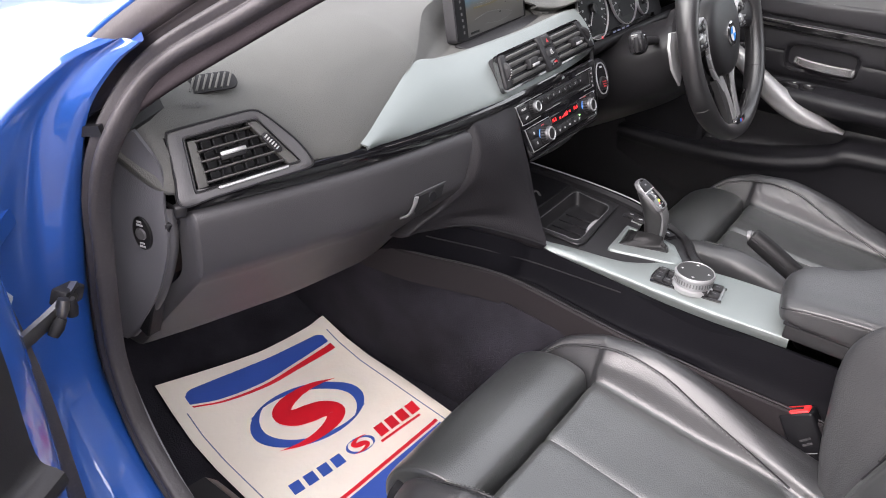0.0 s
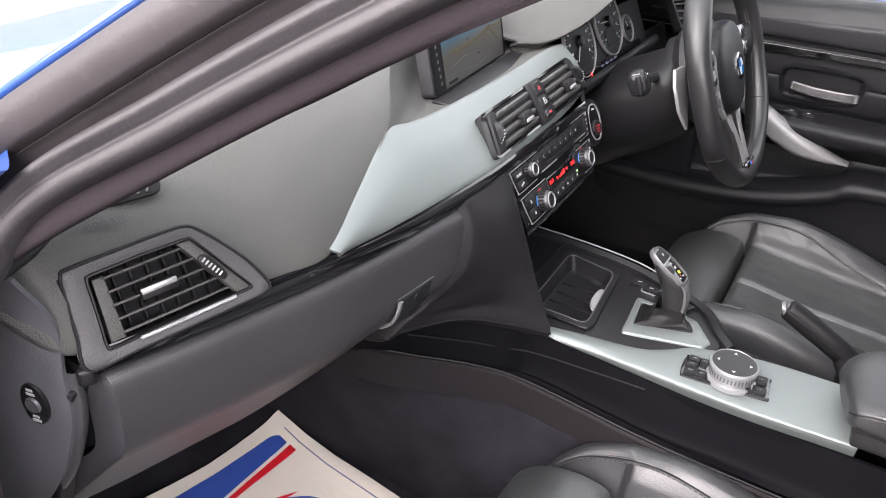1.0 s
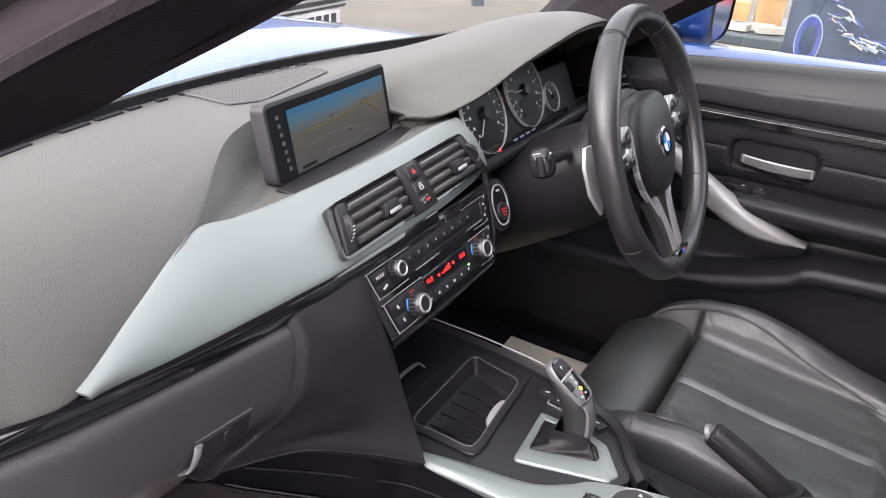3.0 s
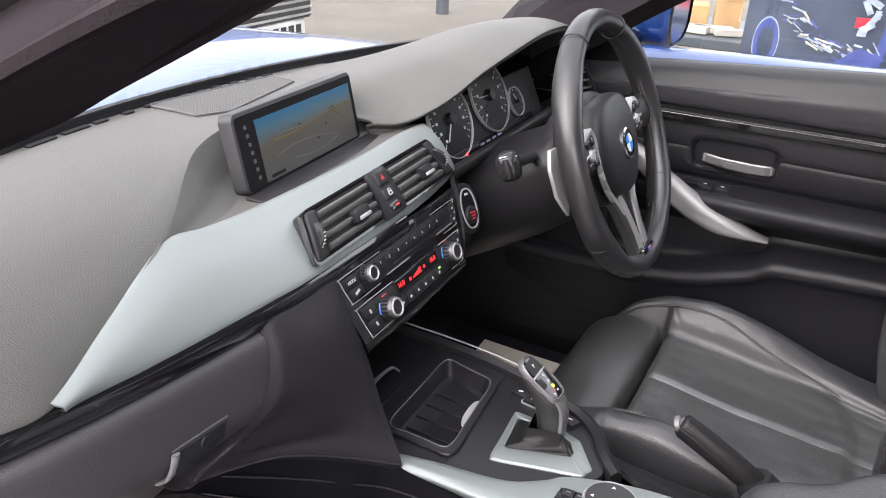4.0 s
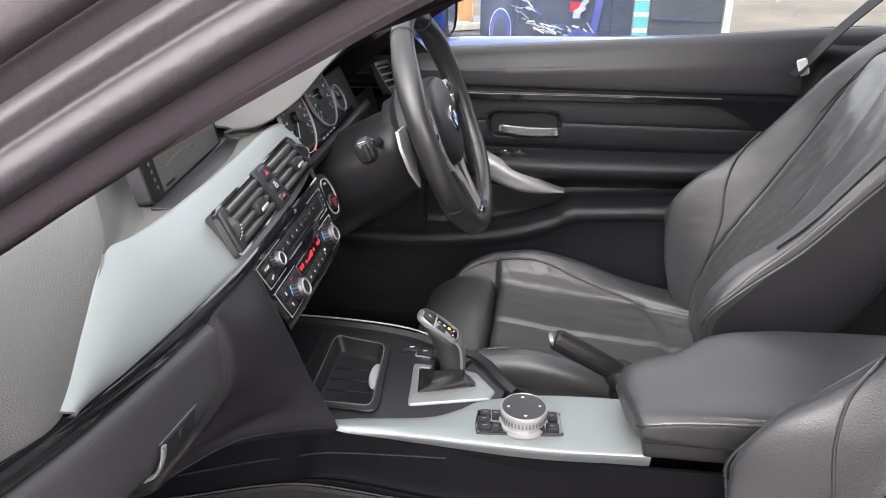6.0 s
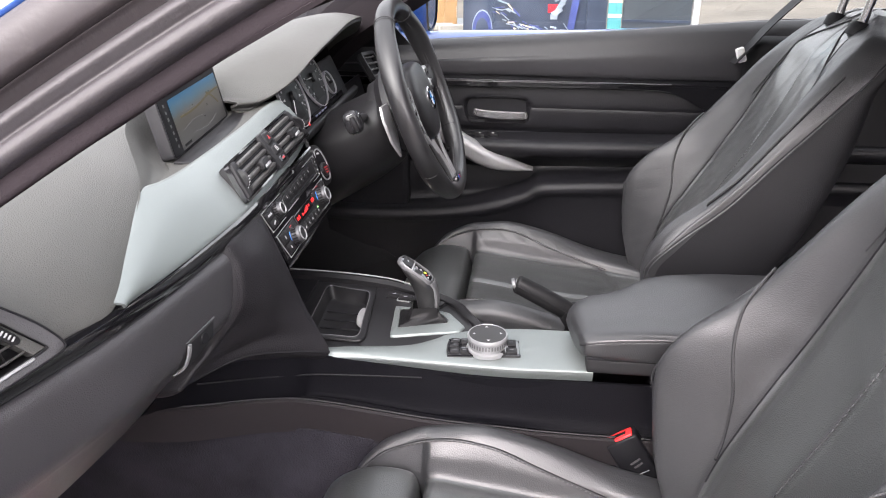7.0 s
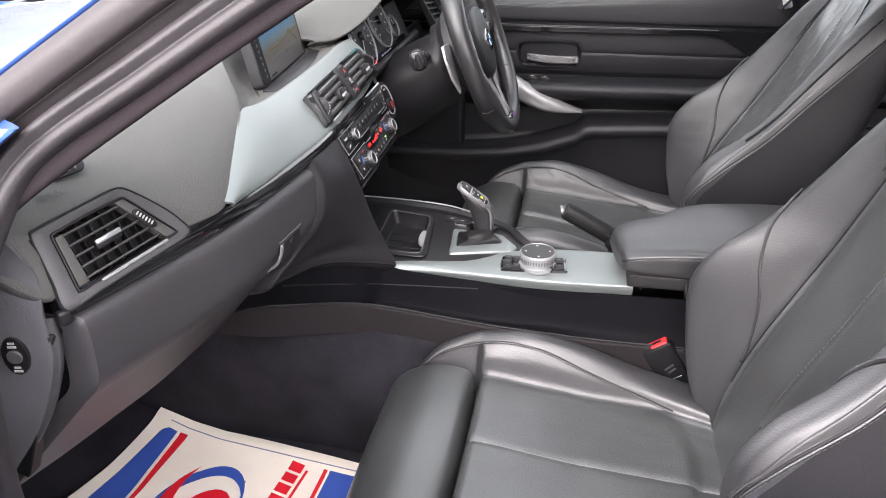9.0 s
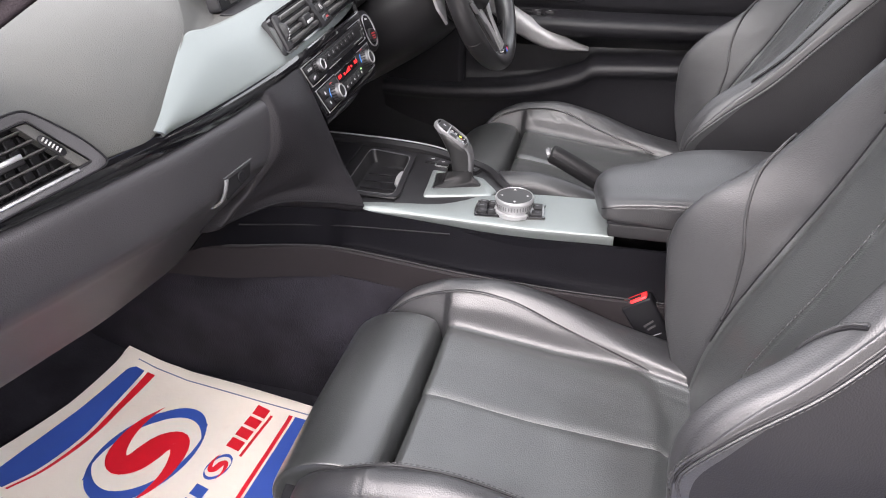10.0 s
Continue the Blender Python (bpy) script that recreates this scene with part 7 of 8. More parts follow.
obj("gaiter", *grid(crom(np.stack(bs), 40), False, True), GAITER, gear, "creased black leather gaiter")
# lever: front and rear edges in side view and half width, from the gaiter up
lv = []
for (fy, fz), (ry, rz_), a in (((0.041, 0.603), (0.013, 0.603), 0.0110), ((0.0415, 0.622), (0.0115, 0.619), 0.0118), ((0.0455, 0.643), (0.0105, 0.634), 0.0130), ((0.0525, 0.662), (0.0115, 0.648), 0.0160), ((0.0600, 0.678), (0.0145, 0.657), 0.0188), ((0.0665, 0.690), (0.0180, 0.662), 0.0192), ((0.0680, 0.6965), (0.0185, 0.6655), 0.0182), ((0.0660, 0.7005), (0.0195, 0.6680), 0.0165)):
    cy, cz, hy_, hz_ = (fy + ry) / 2, (fz + rz_) / 2, (fy - ry) / 2, (fz - rz_) / 2
    sg = lambda v, e: math.copysign(abs(v) ** e, v)
    lv.append([(0.034 + a * sg(math.cos(q), 0.75), cy + hy_ * sg(math.sin(q), 0.9), cz + hz_ * sg(math.sin(q), 0.9)) for q in [2 * math.pi * j / 20 for j in range(20)]])
g = surf(lv, 60, 60, False, True)
obj("lever", *grid(g, False, True, True), LEVERB, gear, "black moulded lever")
TM_ = axes((0.034, 0.0428, 0.6845), (1, 0, 0), (0, 0.0475, 0.0330))
face_ = crom([(0.0, -0.0290), (0.0095, -0.0280), (0.0140, -0.0220), (0.0162, -0.005), (0.0152, 0.014), (0.0105, 0.0260), (0.0, 0.0292), (-0.0105, 0.0260), (-0.0152, 0.014), (-0.0162, -0.005), (-0.0140, -0.0220), (-0.0095, -0.0280)], 72, True)
obj("top_panel", *plate([tuple(p) for p in face_], 0.004, TM_ @ pose(0, 0, -0.0030), 0.0008), GLOSS, gear, "gloss black gear display")
fz_ = lambda q, h: [(TM_ @ Vector((x * q, y * q * 0.99, h)))[:] for x, y in face_]
obj("silver_rim", *grid(np.array([fz_(0.96, -0.001), fz_(0.965, 0.0018), fz_(1.00, 0.0022), fz_(1.05, 0.0006), fz_(1.09, -0.0030), fz_(1.07, -0.0060)]), False, True), LEVERM, gear, "satin silver rim round the display")
bk_ = crom([(0.034, 0.0175, 0.6665), (0.034, 0.0125, 0.6560), (0.034, 0.0098, 0.6400), (0.034, 0.0103, 0.6240), (0.034, 0.0112, 0.6080)], 24)
obj("back_strip", *sweep(bk_, [(-0.0105, -0.0045), (-0.0098, -0.0008), (-0.006, 0.0016), (0.0, 0.0022), (0.006, 0.0016), (0.0098, -0.0008), (0.0105, -0.0045)], up=(0, -1, 0.1), scale=np.linspace(1.12, 0.82, 24)), LEVERM, gear, "satin silver strip down the back")
obj("park_button", *plate(rrect(0.0235, 0.0165, 0.004), 0.0022, TM_ @ pose(0, 0.0165, 0.0006), 0.0008), PLASTIC, gear)
obj("divider", *box(0.0300, 0.0022, 0.0016, 0.0005, 1, TM_ @ pose(0, 0.0065, 0.0016)), SILVERP, gear)
writing("P", 0.0062, TM_ @ pose(0, 0.0165, 0.0031), LEGEND, gear)
for k, (ch, m_) in enumerate((("R", LEGEND), ("N", LEGEND), ("D", YELLOW_LED))):
    writing(ch, 0.0058, TM_ @ pose(0.003, 0.0010 - 0.0078 * k, 0.0014), m_, gear)
obj("lock_release", *plate(rrect(0.010, 0.012, 0.003), 0.0014, TM_ @ pose(-0.0095, -0.004, 0.0006), 0.0005), PLASTIC, gear)
for k in range(3):
    obj("shift_mark", *box(0.0030, 0.0018, 0.0004, 0, 1, TM_ @ pose(-0.006 + 0.005 * k, -0.0215 + 0.003 * (k % 2), 0.0014)), LEGEND if k != 1 else RED_MARK, gear)
# switches beside the lever
for x, y, r_ in ((0.104, 0.092, -6), (0.096, 0.072, -8), (0.090, 0.050, -14), (0.083, 0.018, -26)):
    sw_ = thing("console_switch", x, y, 0.598, "small black console switch beside the gear lever", "switch", "console switches")
    obj("switch_cap", *box(0.015, 0.022, 0.006, 0.0015, 2, pose(x, y, 0.6005, 0, 0, r_)), PLASTIC, sw_)
    obj("switch_rim", *frame_plate(0.019, 0.026, 0.003, 0.002, 0.0012, pose(x, y, 0.598, 0, 0, r_)), SATIN if y in (0.072,) else PLASTIC, sw_)
    obj("switch_mark", *box(0.0022, 0.0060, 0.0005, 0, 1, pose(x, y, 0.6037, 0, 0, r_ + 20)), LEGEND, sw_)

idr = thing("rotary_controller", -0.056, -0.073, 0.604, "chrome-rimmed rotary controller with black shortcut buttons", "controller")
IB = pose(-0.054, -0.067, 0.6055, 0, 0, 5)
bo = [(-0.021, 0.050), (-0.012, 0.0525), (0.014, 0.050), (0.019, 0.040), (0.018, -0.044), (0.012, -0.050), (-0.016, -0.051), (-0.024, -0.044), (-0.024, 0.042)]
obj("button_base", *plate([tuple(p) for p in crom(bo, 50, True)], 0.006, IB @ pose(0, 0, -0.002), 0.0015), GLOSS, idr, "gloss black button surround")
for x, y, sx_, sy_ in ((-0.016, 0.041, 0.013, 0.014), (-0.002, 0.042, 0.012, 0.014), (0.011, 0.040, 0.011, 0.013), (-0.016, 0.027, 0.012, 0.012), (0.010, 0.027, 0.012, 0.011), (-0.014, -0.040, 0.014, 0.016), (0.007, -0.040, 0.016, 0.015), (-0.017, -0.026, 0.010, 0.010)):
    bt = obj("shortcut_button", *box(sx_, sy_, 0.006, 0.0018, 2, IB @ pose(x, y, 0.005)), PLASTIC, idr)
    obj("button_legend", *box(0.0010, 0.0055, 0.0005, 0, 1, IB @ pose(x, y, 0.0079)), FAINT, bt)
KB = pose(-0.056, -0.073, 0.606)
obj("knob_base", *lathe([(0.0295, 0.0), (0.030, 0.003), (0.029, 0.006), (0.026, 0.007)], 48, KB), SILVERP, idr)
obj("knob_body", *lathe([(0.026, 0.005), (0.026, 0.010), (0.0275, 0.012), (0.0275, 0.019), (0.0285, 0.0205), (0.0290, 0.0235), (0.0280, 0.0255), (0.0262, 0.0262)], 60, KB), SILVERP, idr, "knurled chrome knob")
obj("knob_ring", *lathe([(0.0262, 0.0255), (0.0268, 0.0268), (0.0276, 0.0264), (0.0281, 0.0250)], 60, KB), SILVERP, idr, "thin polished ring")
for k in range(40):
    t = 2 * math.pi * k / 40
    obj("knurl", *box(0.0014, 0.0018, 0.006, 0, 1, KB @ pose(0.0273 * math.cos(t), 0.0273 * math.sin(t), 0.0155, 0, 0, math.degrees(t))), LEVERM, idr)
obj("touch_top", *lathe([(0.0, 0.0262), (0.020, 0.0262), (0.0262, 0.0258), (0.0265, 0.0235)], 48, KB), TOUCH, idr, "matt black touch surface")
for k in range(4):
    a = radians(90 * k + 8)
    obj("direction_mark", *plate([(-0.0022, -0.0014), (0.0022, -0.0014), (0, 0.002)], 0.0004, KB @ pose(0.019 * math.cos(a), 0.019 * math.sin(a), 0.0262, 0, 0, 90 * k + 8 - 90)), LEGEND, idr)

hb = thing("handbrake", 0.10, -0.20, 0.55, "black leather handbrake lever with a gathered gaiter", "handbrake")
hp = crom([(0.098, -0.106, 0.6375), (0.098, -0.118, 0.6325), (0.099, -0.15, 0.6155), (0.100, -0.185, 0.5960), (0.101, -0.222, 0.5740)], 36)
obj("grip", *sweep(hp, [(x * 0.80, y) for x, y in ring(0.0158, 20)], up=(0, 0, 1), scale=np.interp(np.linspace(0, 1, 36), (0, 0.04, 0.12, 0.45, 0.75, 1), (0.70, 0.88, 0.98, 1.02, 1.0, 0.9))), GAITER, hb, "black leather grip")
obj("release_button", *lathe([(0.0, 0.016), (0.0055, 0.0155), (0.0078, 0.012), (0.0080, 0.006), (0.0068, 0.003), (0.0102, 0.001), (0.0105, -0.004)], 20, axes((0.098, -0.107, 0.6370), (1, 0, 0), (0, 0.42, 0.91))), LEVERM, hb, "dull metal release button")
for e in (-1, 1):
    obj("grip_seam", *tube([(p[0] + e * 0.0118, p[1], p[2] + 0.002) for p in hp[3:33]], 0.0011, 5), SOFT, hb)
obj("grip_stitching", *stitches([(p[0] - 0.0112, p[1], p[2] + 0.0062) for p in hp[3:33]]), STITCH, hb)
ga = []
for k in range(9):
    y, z, r = -0.196 - 0.007 * k, 0.598 - 0.012 * k, 0.0175 + 0.0035 * k + 0.0035 * (k % 2)
    ga.append([(0.101 + r * 1.0 * math.cos(q), y - r * 0.9 * math.sin(q), z + r * 0.35 * math.sin(q)) for q in [2 * math.pi * j / 14 for j in range(14)]])
obj("gaiter", *grid(surf(ga, 40, 40, False, True), False, True, True), GAITER, hb, "gathered leather gaiter")

bk = thing("seat_belt_buckle", -0.135, -0.28, 0.42, "black seat belt buckle with a red release button", "seat belt buckle")
BM = axes((-0.128, -0.272, 0.500), (0.0, -0.82, 0.56), (0.10, 0.56, 0.82))
obj("buckle_body", *box(0.046, 0.080, 0.024, 0.004, 3, BM @ pose(0.006, -0.015, 0)), GLOSSY, bk)
obj("release_button", *box(0.036, 0.010, 0.0180, 0.002, 2, BM @ pose(0.006, 0.0230, 0.0)), BUCKLE_RED, bk, "red release button")
obj("release_slot", *box(0.020, 0.003, 0.006, 0.0006, 1, BM @ pose(0.006, 0.0275, 0.001)), GLOSSY, bk)
obj("press_mark", *box(0.016, 0.003, 0.0006, 0, 1, BM @ pose(0.008, -0.012, 0.0122, 0, 0, 12)), STITCH, bk)
obj("press_mark", *box(0.014, 0.003, 0.0006, 0, 1, BM @ pose(0.009, -0.019, 0.0122, 0, 0, 12)), STITCH, bk)
obj("press_mark", *box(0.020, 0.0012, 0.0006, 0, 1, BM @ pose(0.008, -0.032, 0.0122)), FAINT, bk)
obj("stalk", *box(0.026, 0.07, 0.010, 0.003, 2, BM @ pose(0.012, -0.080, 0)), SOFT, bk)

# driver's belt: strap from the shoulder to the clip
db = thing("seat_belt", 0.66, -0.52, 0.80, "grey seat belt strap with its pale tongue on the door side", "seat belt")
obj("strap", *sweep(crom([(0.657, -0.518, 0.892), (0.661, -0.55, 0.93), (0.665, -0.60, 0.99), (0.64, -0.70, 1.10), (0.60, -0.80, 1.20)], 24), [(-0.022, -0.001), (-0.022, 0.001), (0.022, 0.001), (0.022, -0.001)], up=(0, 0.8, 0.6)), SOFT, db)
obj("tongue", *box(0.009, 0.018, 0.031, 0.004, 3, pose(0.652, -0.531, 0.909, -20, 0, 0)), WHITE_PLASTIC, db, "pale belt tongue")

# ---- paper floor mat ----
mt = thing("paper_floor_mat", -0.33, 0.40, 0.27, "cream paper floor mat printed with red and blue bands", "floor mat")
MO, MX, MW, ML = np.array((-0.511, 0.617)), np.array((0.992, -0.126)), 0.352, 0.50
MY = np.array((MX[1], -MX[0]))


def mat_pt(u, v, lift=0.0):
    """A point of the mat: u across from the door side, v back from the front edge, in metres."""
    p = MO + MX * u + MY * v
    z = np.interp(p[1], (-0.2, 0.30, 0.45, 0.51, 0.575, 0.66), (0.274, 0.2745, 0.278, 0.288, 0.309, 0.348))
    z += 0.004 * math.sin(u * 19 + v * 7) * (0.3 + v) + 0.016 * max(0, 1 - v / 0.10) * max(0, 1 - u / 0.20) + 0.006 * math.exp(-((u - 0.35) / 0.02) ** 2)
    return (p[0], p[1], z + lift)


sheet = np.array([[mat_pt(u + 0.012 * math.sin(v * 6) * (u / MW), v + (0.008 * math.sin(u * 9) if v < 0.01 else 0)) for u in np.linspace(0, MW, 40)] for v in np.linspace(0, ML, 60)])
obj("sheet", *shell(sheet, -0.0012), PAPER, mt, "cream paper sheet")


def ink(name, fa, fb, material, n=40, m_=6, lift=0.0026, label=""):
    """A printed area between two curves of (u, v), each a function of 0..1."""
    rows = []
    for k in np.linspace(0, 1, n):
        a, b = np.array(fa(k)), np.array(fb(k))
        rows.append([mat_pt(*(a + (b - a) * j), lift) for j in np.linspace(0, 1, m_)])
    obj(name, *grid(np.array(rows)), material, mt, label)


wave_ = crom([(0.0, 0.0494), (0.18, 0.0625), (0.44, 0.0663), (0.70, 0.0590), (1.0, 0.0510)], 60)
low_ = lambda k: (0.0315 + 0.2915 * k, float(np.interp(k, wave_[:, 0], wave_[:, 1])))
ink("blue_band", lambda k: (0.0315 + 0.2915 * k, 0.0268 + 0.008 * max(0, (k - 0.95) / 0.05) ** 2 + 0.008 * max(0, (0.05 - k) / 0.05) ** 2), low_, INK_BLUE, label="printed blue band")
ink("red_line", lambda k: (low_(k)[0] + 0.001, low_(k)[1] + 0.0035 + 0.002 * k), lambda k: (low_(k)[0] + 0.002, low_(k)[1] + 0.0068 + 0.0125 * k ** 1.6), INK_RED, label="printed red line")
for u0, v0, u1, v1 in ((0.336, 0.03, 0.340, 0.49), (0.018, 0.06, 0.016, 0.49)):
    ink("border_line", lambda k: (u0 + (u1 - u0) * k, v0 + (v1 - v0) * k), lambda k: (u0 + (u1 - u0) * k + 0.0022, v0 + (v1 - v0) * k), INK_GREY, 40, 2)


def emblem(cu, cv, s, rot=0.0):
    """Two blue crescents round a red double curve."""
    def at(x, y):
        c, d = math.cos(rot), math.sin(rot)
        return (cu + s * (x * c - y * d), cv - s * (x * d + y * c))
    for flip in (1, -1):
        ink("blue_crescent", lambda k: at(flip * 0.98 * math.cos(radians(-62 + 210 * k)), flip * 0.61 * math.sin(radians(-62 + 210 * k))),
            lambda k: at(flip * ((0.98 - 0.21 * math.sin(math.pi * k) ** 0.8) * math.cos(radians(-62 + 210 * k)) - 0.02), flip * ((0.63 - 0.14 * math.sin(math.pi * k) ** 0.8) * math.sin(radians(-62 + 210 * k)))), INK_BLUE, 60, 5, 0.0026)
    half_ = [(0.79, 0.47), (0.42, 0.52), (0.06, 0.475), (-0.25, 0.345), (-0.375, 0.175), (-0.235, 0.035)]
    sc_ = crom(half_ + [(0.0, 0.0)] + [(-x, -y) for x, y in half_[::-1]], 60)
    tn = np.gradient(sc_, axis=0)
    tn /= np.linalg.norm(tn, axis=1, keepdims=True)
    nn = np.column_stack([-tn[:, 1], tn[:, 0]])
    wd = np.interp(np.linspace(0, 1, 60), (0, 0.08, 0.17, 0.25, 0.33, 0.42, 0.5, 0.58, 0.67, 0.75, 0.83, 0.92, 1), (0.0, 0.045, 0.085, 0.125, 0.165, 0.185, 0.20, 0.185, 0.165, 0.125, 0.085, 0.045, 0.0))[:, None]
    ea, eb = sc_ + nn * wd, sc_ - nn * wd
    ink("red_curve", lambda k: at(*ea[int(round(k * 59))]), lambda k: at(*eb[int(round(k * 59))]), INK_RED, 60, 6, 0.0034)


emblem(0.184, 0.167, 0.107, radians(-8))
emblem(0.200, 0.281, 0.027, radians(-8))
for k in range(4):
    ink("blue_bar", lambda q, k=k: (0.060 + 0.0275 * k + 0.020 * q, 0.271), lambda q, k=k: (0.057 + 0.0275 * k + 0.020 * q, 0.293), INK_BLUE, 4, 3)
    ink("red_bar", lambda q, k=k: (0.240 + 0.0245 * k + 0.019 * q, 0.268), lambda q, k=k: (0.236 + 0.0245 * k + 0.019 * q, 0.293), INK_RED, 4, 3)
ink("red_bar", lambda q: (0.229 + 0.091 * q, 0.2985), lambda q: (0.228 + 0.091 * q, 0.3035), INK_RED, 20, 2)
wv = lambda k: (0.030 + 0.300 * k, float(np.interp(k, (0, 0.25, 0.5, 0.75, 1), (0.352, 0.342, 0.337, 0.333, 0.327))))
ink("red_line", wv, lambda k: (wv(k)[0], wv(k)[1] + 0.007), INK_RED)
ink("blue_band", lambda k: (wv(k)[0], wv(k)[1] + 0.011), lambda k: (wv(k)[0], 0.43), INK_BLUE, label="printed blue band")
for k in range(9):
    ink("white_bar", lambda q, k=k: (0.175 + 0.015 * k + 0.010 * q, 0.396), lambda q, k=k: (0.175 + 0.015 * k + 0.010 * q, 0.408), PAPER, 3, 2, 0.0034)
# driver's paper mat, just seen past the console
mt2 = thing("paper_floor_mat", 0.36, 0.40, 0.27, "plain cream paper mat in the driver's footwell", "floor mat")
s2 = np.array([[(0.30 + u, 0.385 - v, 0.014 + float(np.interp(0.385 - v, (-0.2, 0.30, 0.45, 0.51, 0.575, 0.66), (0.262, 0.264, 0.268, 0.278, 0.300, 0.340))) + 0.006 * math.sin(u * 21)) for u in np.linspace(0, 0.35, 16)] for v in np.linspace(0, 0.45, 16)])
obj("sheet", *shell(s2, -0.0012), PAPER, mt2)

# ---- outside ----
STEEL = mat("greasy_steel", (0.16, 0.16, 0.16), 0.35, 1.0, vary=0.3, vscale=40, dirt=0.3)
GROUND = mat("forecourt", (0.14, 0.122, 0.102), 0.85, grain=0.6, gscale=60, vary=0.25, vscale=1.2, dirt=0.25)
ground = obj("ground", *grid(np.array([[(x, y, 0.0) for x in (-400, -40, 0, 40, 400)] for y in (-400, -40, 0, 40, 400)])), GROUND)
tagged(ground, "worn brown-grey gravelly forecourt", "ground", kind="structure")
# outer shoulder of the far door and the far mirror
rise_ = lambda y: float(np.interp(y, (-1.0, -0.6, -0.25, 0.1, 0.4), (0.0, 0.001, 0.012, 0.026, 0.032)))
sh_ = [[(0.756, y, belt_z(y) - 0.006), (0.775, y, belt_z(y) - 0.006 + 0.5 * rise_(y)), (0.81, y, belt_z(y) - 0.010 + rise_(y)), (0.85, y, belt_z(y) - 0.022 + rise_(y)), (0.885, y, belt_z(y) - 0.06), (0.89, y, belt_z(y) - 0.2), (0.87, y, 0.35)] for y in (-1.0, -0.6, -0.25, 0.0, 0.2, 0.35, 0.6)]
obj("door_shoulder", *shell(surf(sh_, 20, 20), -0.004), BLUE, car)
mir = thing("door_mirror", 0.93, 0.20, 0.88, "blue door mirror with dark glass outside the far window", "door mirror")
mo = []
for y, k in ((0.150, 0.90), (0.165, 1.0), (0.21, 0.98), (0.26, 0.75), (0.285, 0.3)):
    mo.append([(0.975 + 0.105 * k * math.copysign(abs(math.cos(q)) ** 0.7, math.cos(q)), y, 0.965 + 0.075 * k * math.copysign(abs(math.sin(q)) ** 0.7, math.sin(q))) for q in [2 * math.pi * j / 16 for j in range(16)]])
obj("mirror_shell", *grid(surf(mo, 24, 48, False, True), False, True, True), BLUE, mir, "glossy blue mirror shell")
obj("mirror_rim", *grid(np.stack([np.array(mo[0]), (np.array(mo[0]) - (0.975, 0.15, 0.965)) * (0.93, 1, 0.92) + (0.975, 0.146, 0.965)], 0), False, True), GLOSS, mir)
obj("mirror_glass", *grid(np.stack([(np.array(mo[0]) - (0.975, 0.15, 0.965)) * (0.93, 1, 0.92) + (0.975, 0.149, 0.965), (np.array(mo[0]) - (0.975, 0.15, 0.965)) * 0.01 + (0.975, 0.1492, 0.965)], 0), False, True), CHROME, mir, "mirror glass")
obj("mirror_foot", *box(0.12, 0.08, 0.04, 0.015, 3, pose(0.84, 0.235, 0.905, 0, -12, 0)), GLOSS, mir)

# ---- the open passenger door, its hinge and check strap ----
pdoor = thing("passenger_door", -0.88, 0.34, 0.36, "blue passenger door standing wide open on its hinges", "car door")
DHM = pose(-0.852, 0.312, 0.0, 0, 0, 205)
sk = []
for z, t0, t1 in ((0.36, -0.05, 0.02), (0.45, -0.07, 0.045), (0.65, -0.085, 0.055), (0.85, -0.075, 0.045), (0.93, -0.03, 0.02)):
    sk.append([(x, y, z) for x, y in ((0.0, t0), (0.0, t1), (0.25, t1 + 0.012), (0.6, t1 + 0.015), (1.05, t1), (1.10, 0.02), (1.05, t0), (0.6, t0 - 0.01), (0.25, t0 - 0.008))])
g_ = surf(sk, 30, 60, False, True)
v_, f_ = grid(g_, False, True, True)
obj("door_shell", [(DHM @ Vector(p))[:] for p in v_], f_, BLUE, pdoor, "blue door shell")
v_, f_ = shell(surf([[(x, t, z) for x in (0.05, 0.3, 0.7, 1.05)] for z, t in ((0.38, 0.035), (0.47, 0.075), (0.56, 0.085), (0.66, 0.078), (0.70, 0.10), (0.72, 0.075), (0.84, 0.07), (0.92, 0.045))], 40, 20), -0.006)
obj("door_card", [(DHM @ Vector(p))[:] for p in v_], f_, PLASTIC, pdoor, "black door card")
obj("door_edge_seal", *tube([(DHM @ Vector((0.012, 0.03, z)))[:] for z in np.linspace(0.38, 0.92, 20)], 0.009, 8, up=(1, 0, 0)), RUBBER, pdoor)
for z in (0.52, 0.82):
    hg = obj("door_hinge", *box(0.03, 0.02, 0.05, 0.004, 1, pose(-0.845, 0.33, z)), BLUE, pdoor, "blue painted steel hinge")
    obj("leaf", *box(0.040, 0.030, 0.045, 0.005, 2, pose(-0.835, 0.325, z, 0, 0, 12)), BLUE, hg)
    obj("pin", *tube([(-0.868, 0.318, z - 0.045), (-0.868, 0.318, z + 0.045)], 0.008, 14, up=(1, 0, 0)), BLUE, hg)
    obj("bolt", *lathe([(0, 0.008), (0.006, 0.008), (0.009, 0.004), (0.009, 0)], 6, axes((-0.825, 0.300, z), (1, 0.1, 0), (0, 0, 1))), SATIN, hg)
# dark strip laid over the post to stand for the shaded door gap
obj("jamb_gap_shade", *sweep(crom([(-0.800, 0.316, 0.42), (-0.806, 0.312, 0.52), (-0.812, 0.309, 0.62), (-0.818, 0.309, 0.72), (-0.826, 0.316, 0.80)], 30), [(-0.015, -0.004), (-0.013, 0.004), (-0.004, 0.006), (0.004, 0.003), (0.013, 0.005), (0.015, -0.004)], up=(0, -1, 0)), RUBBER, pdoor, "black rubber in the door gap")
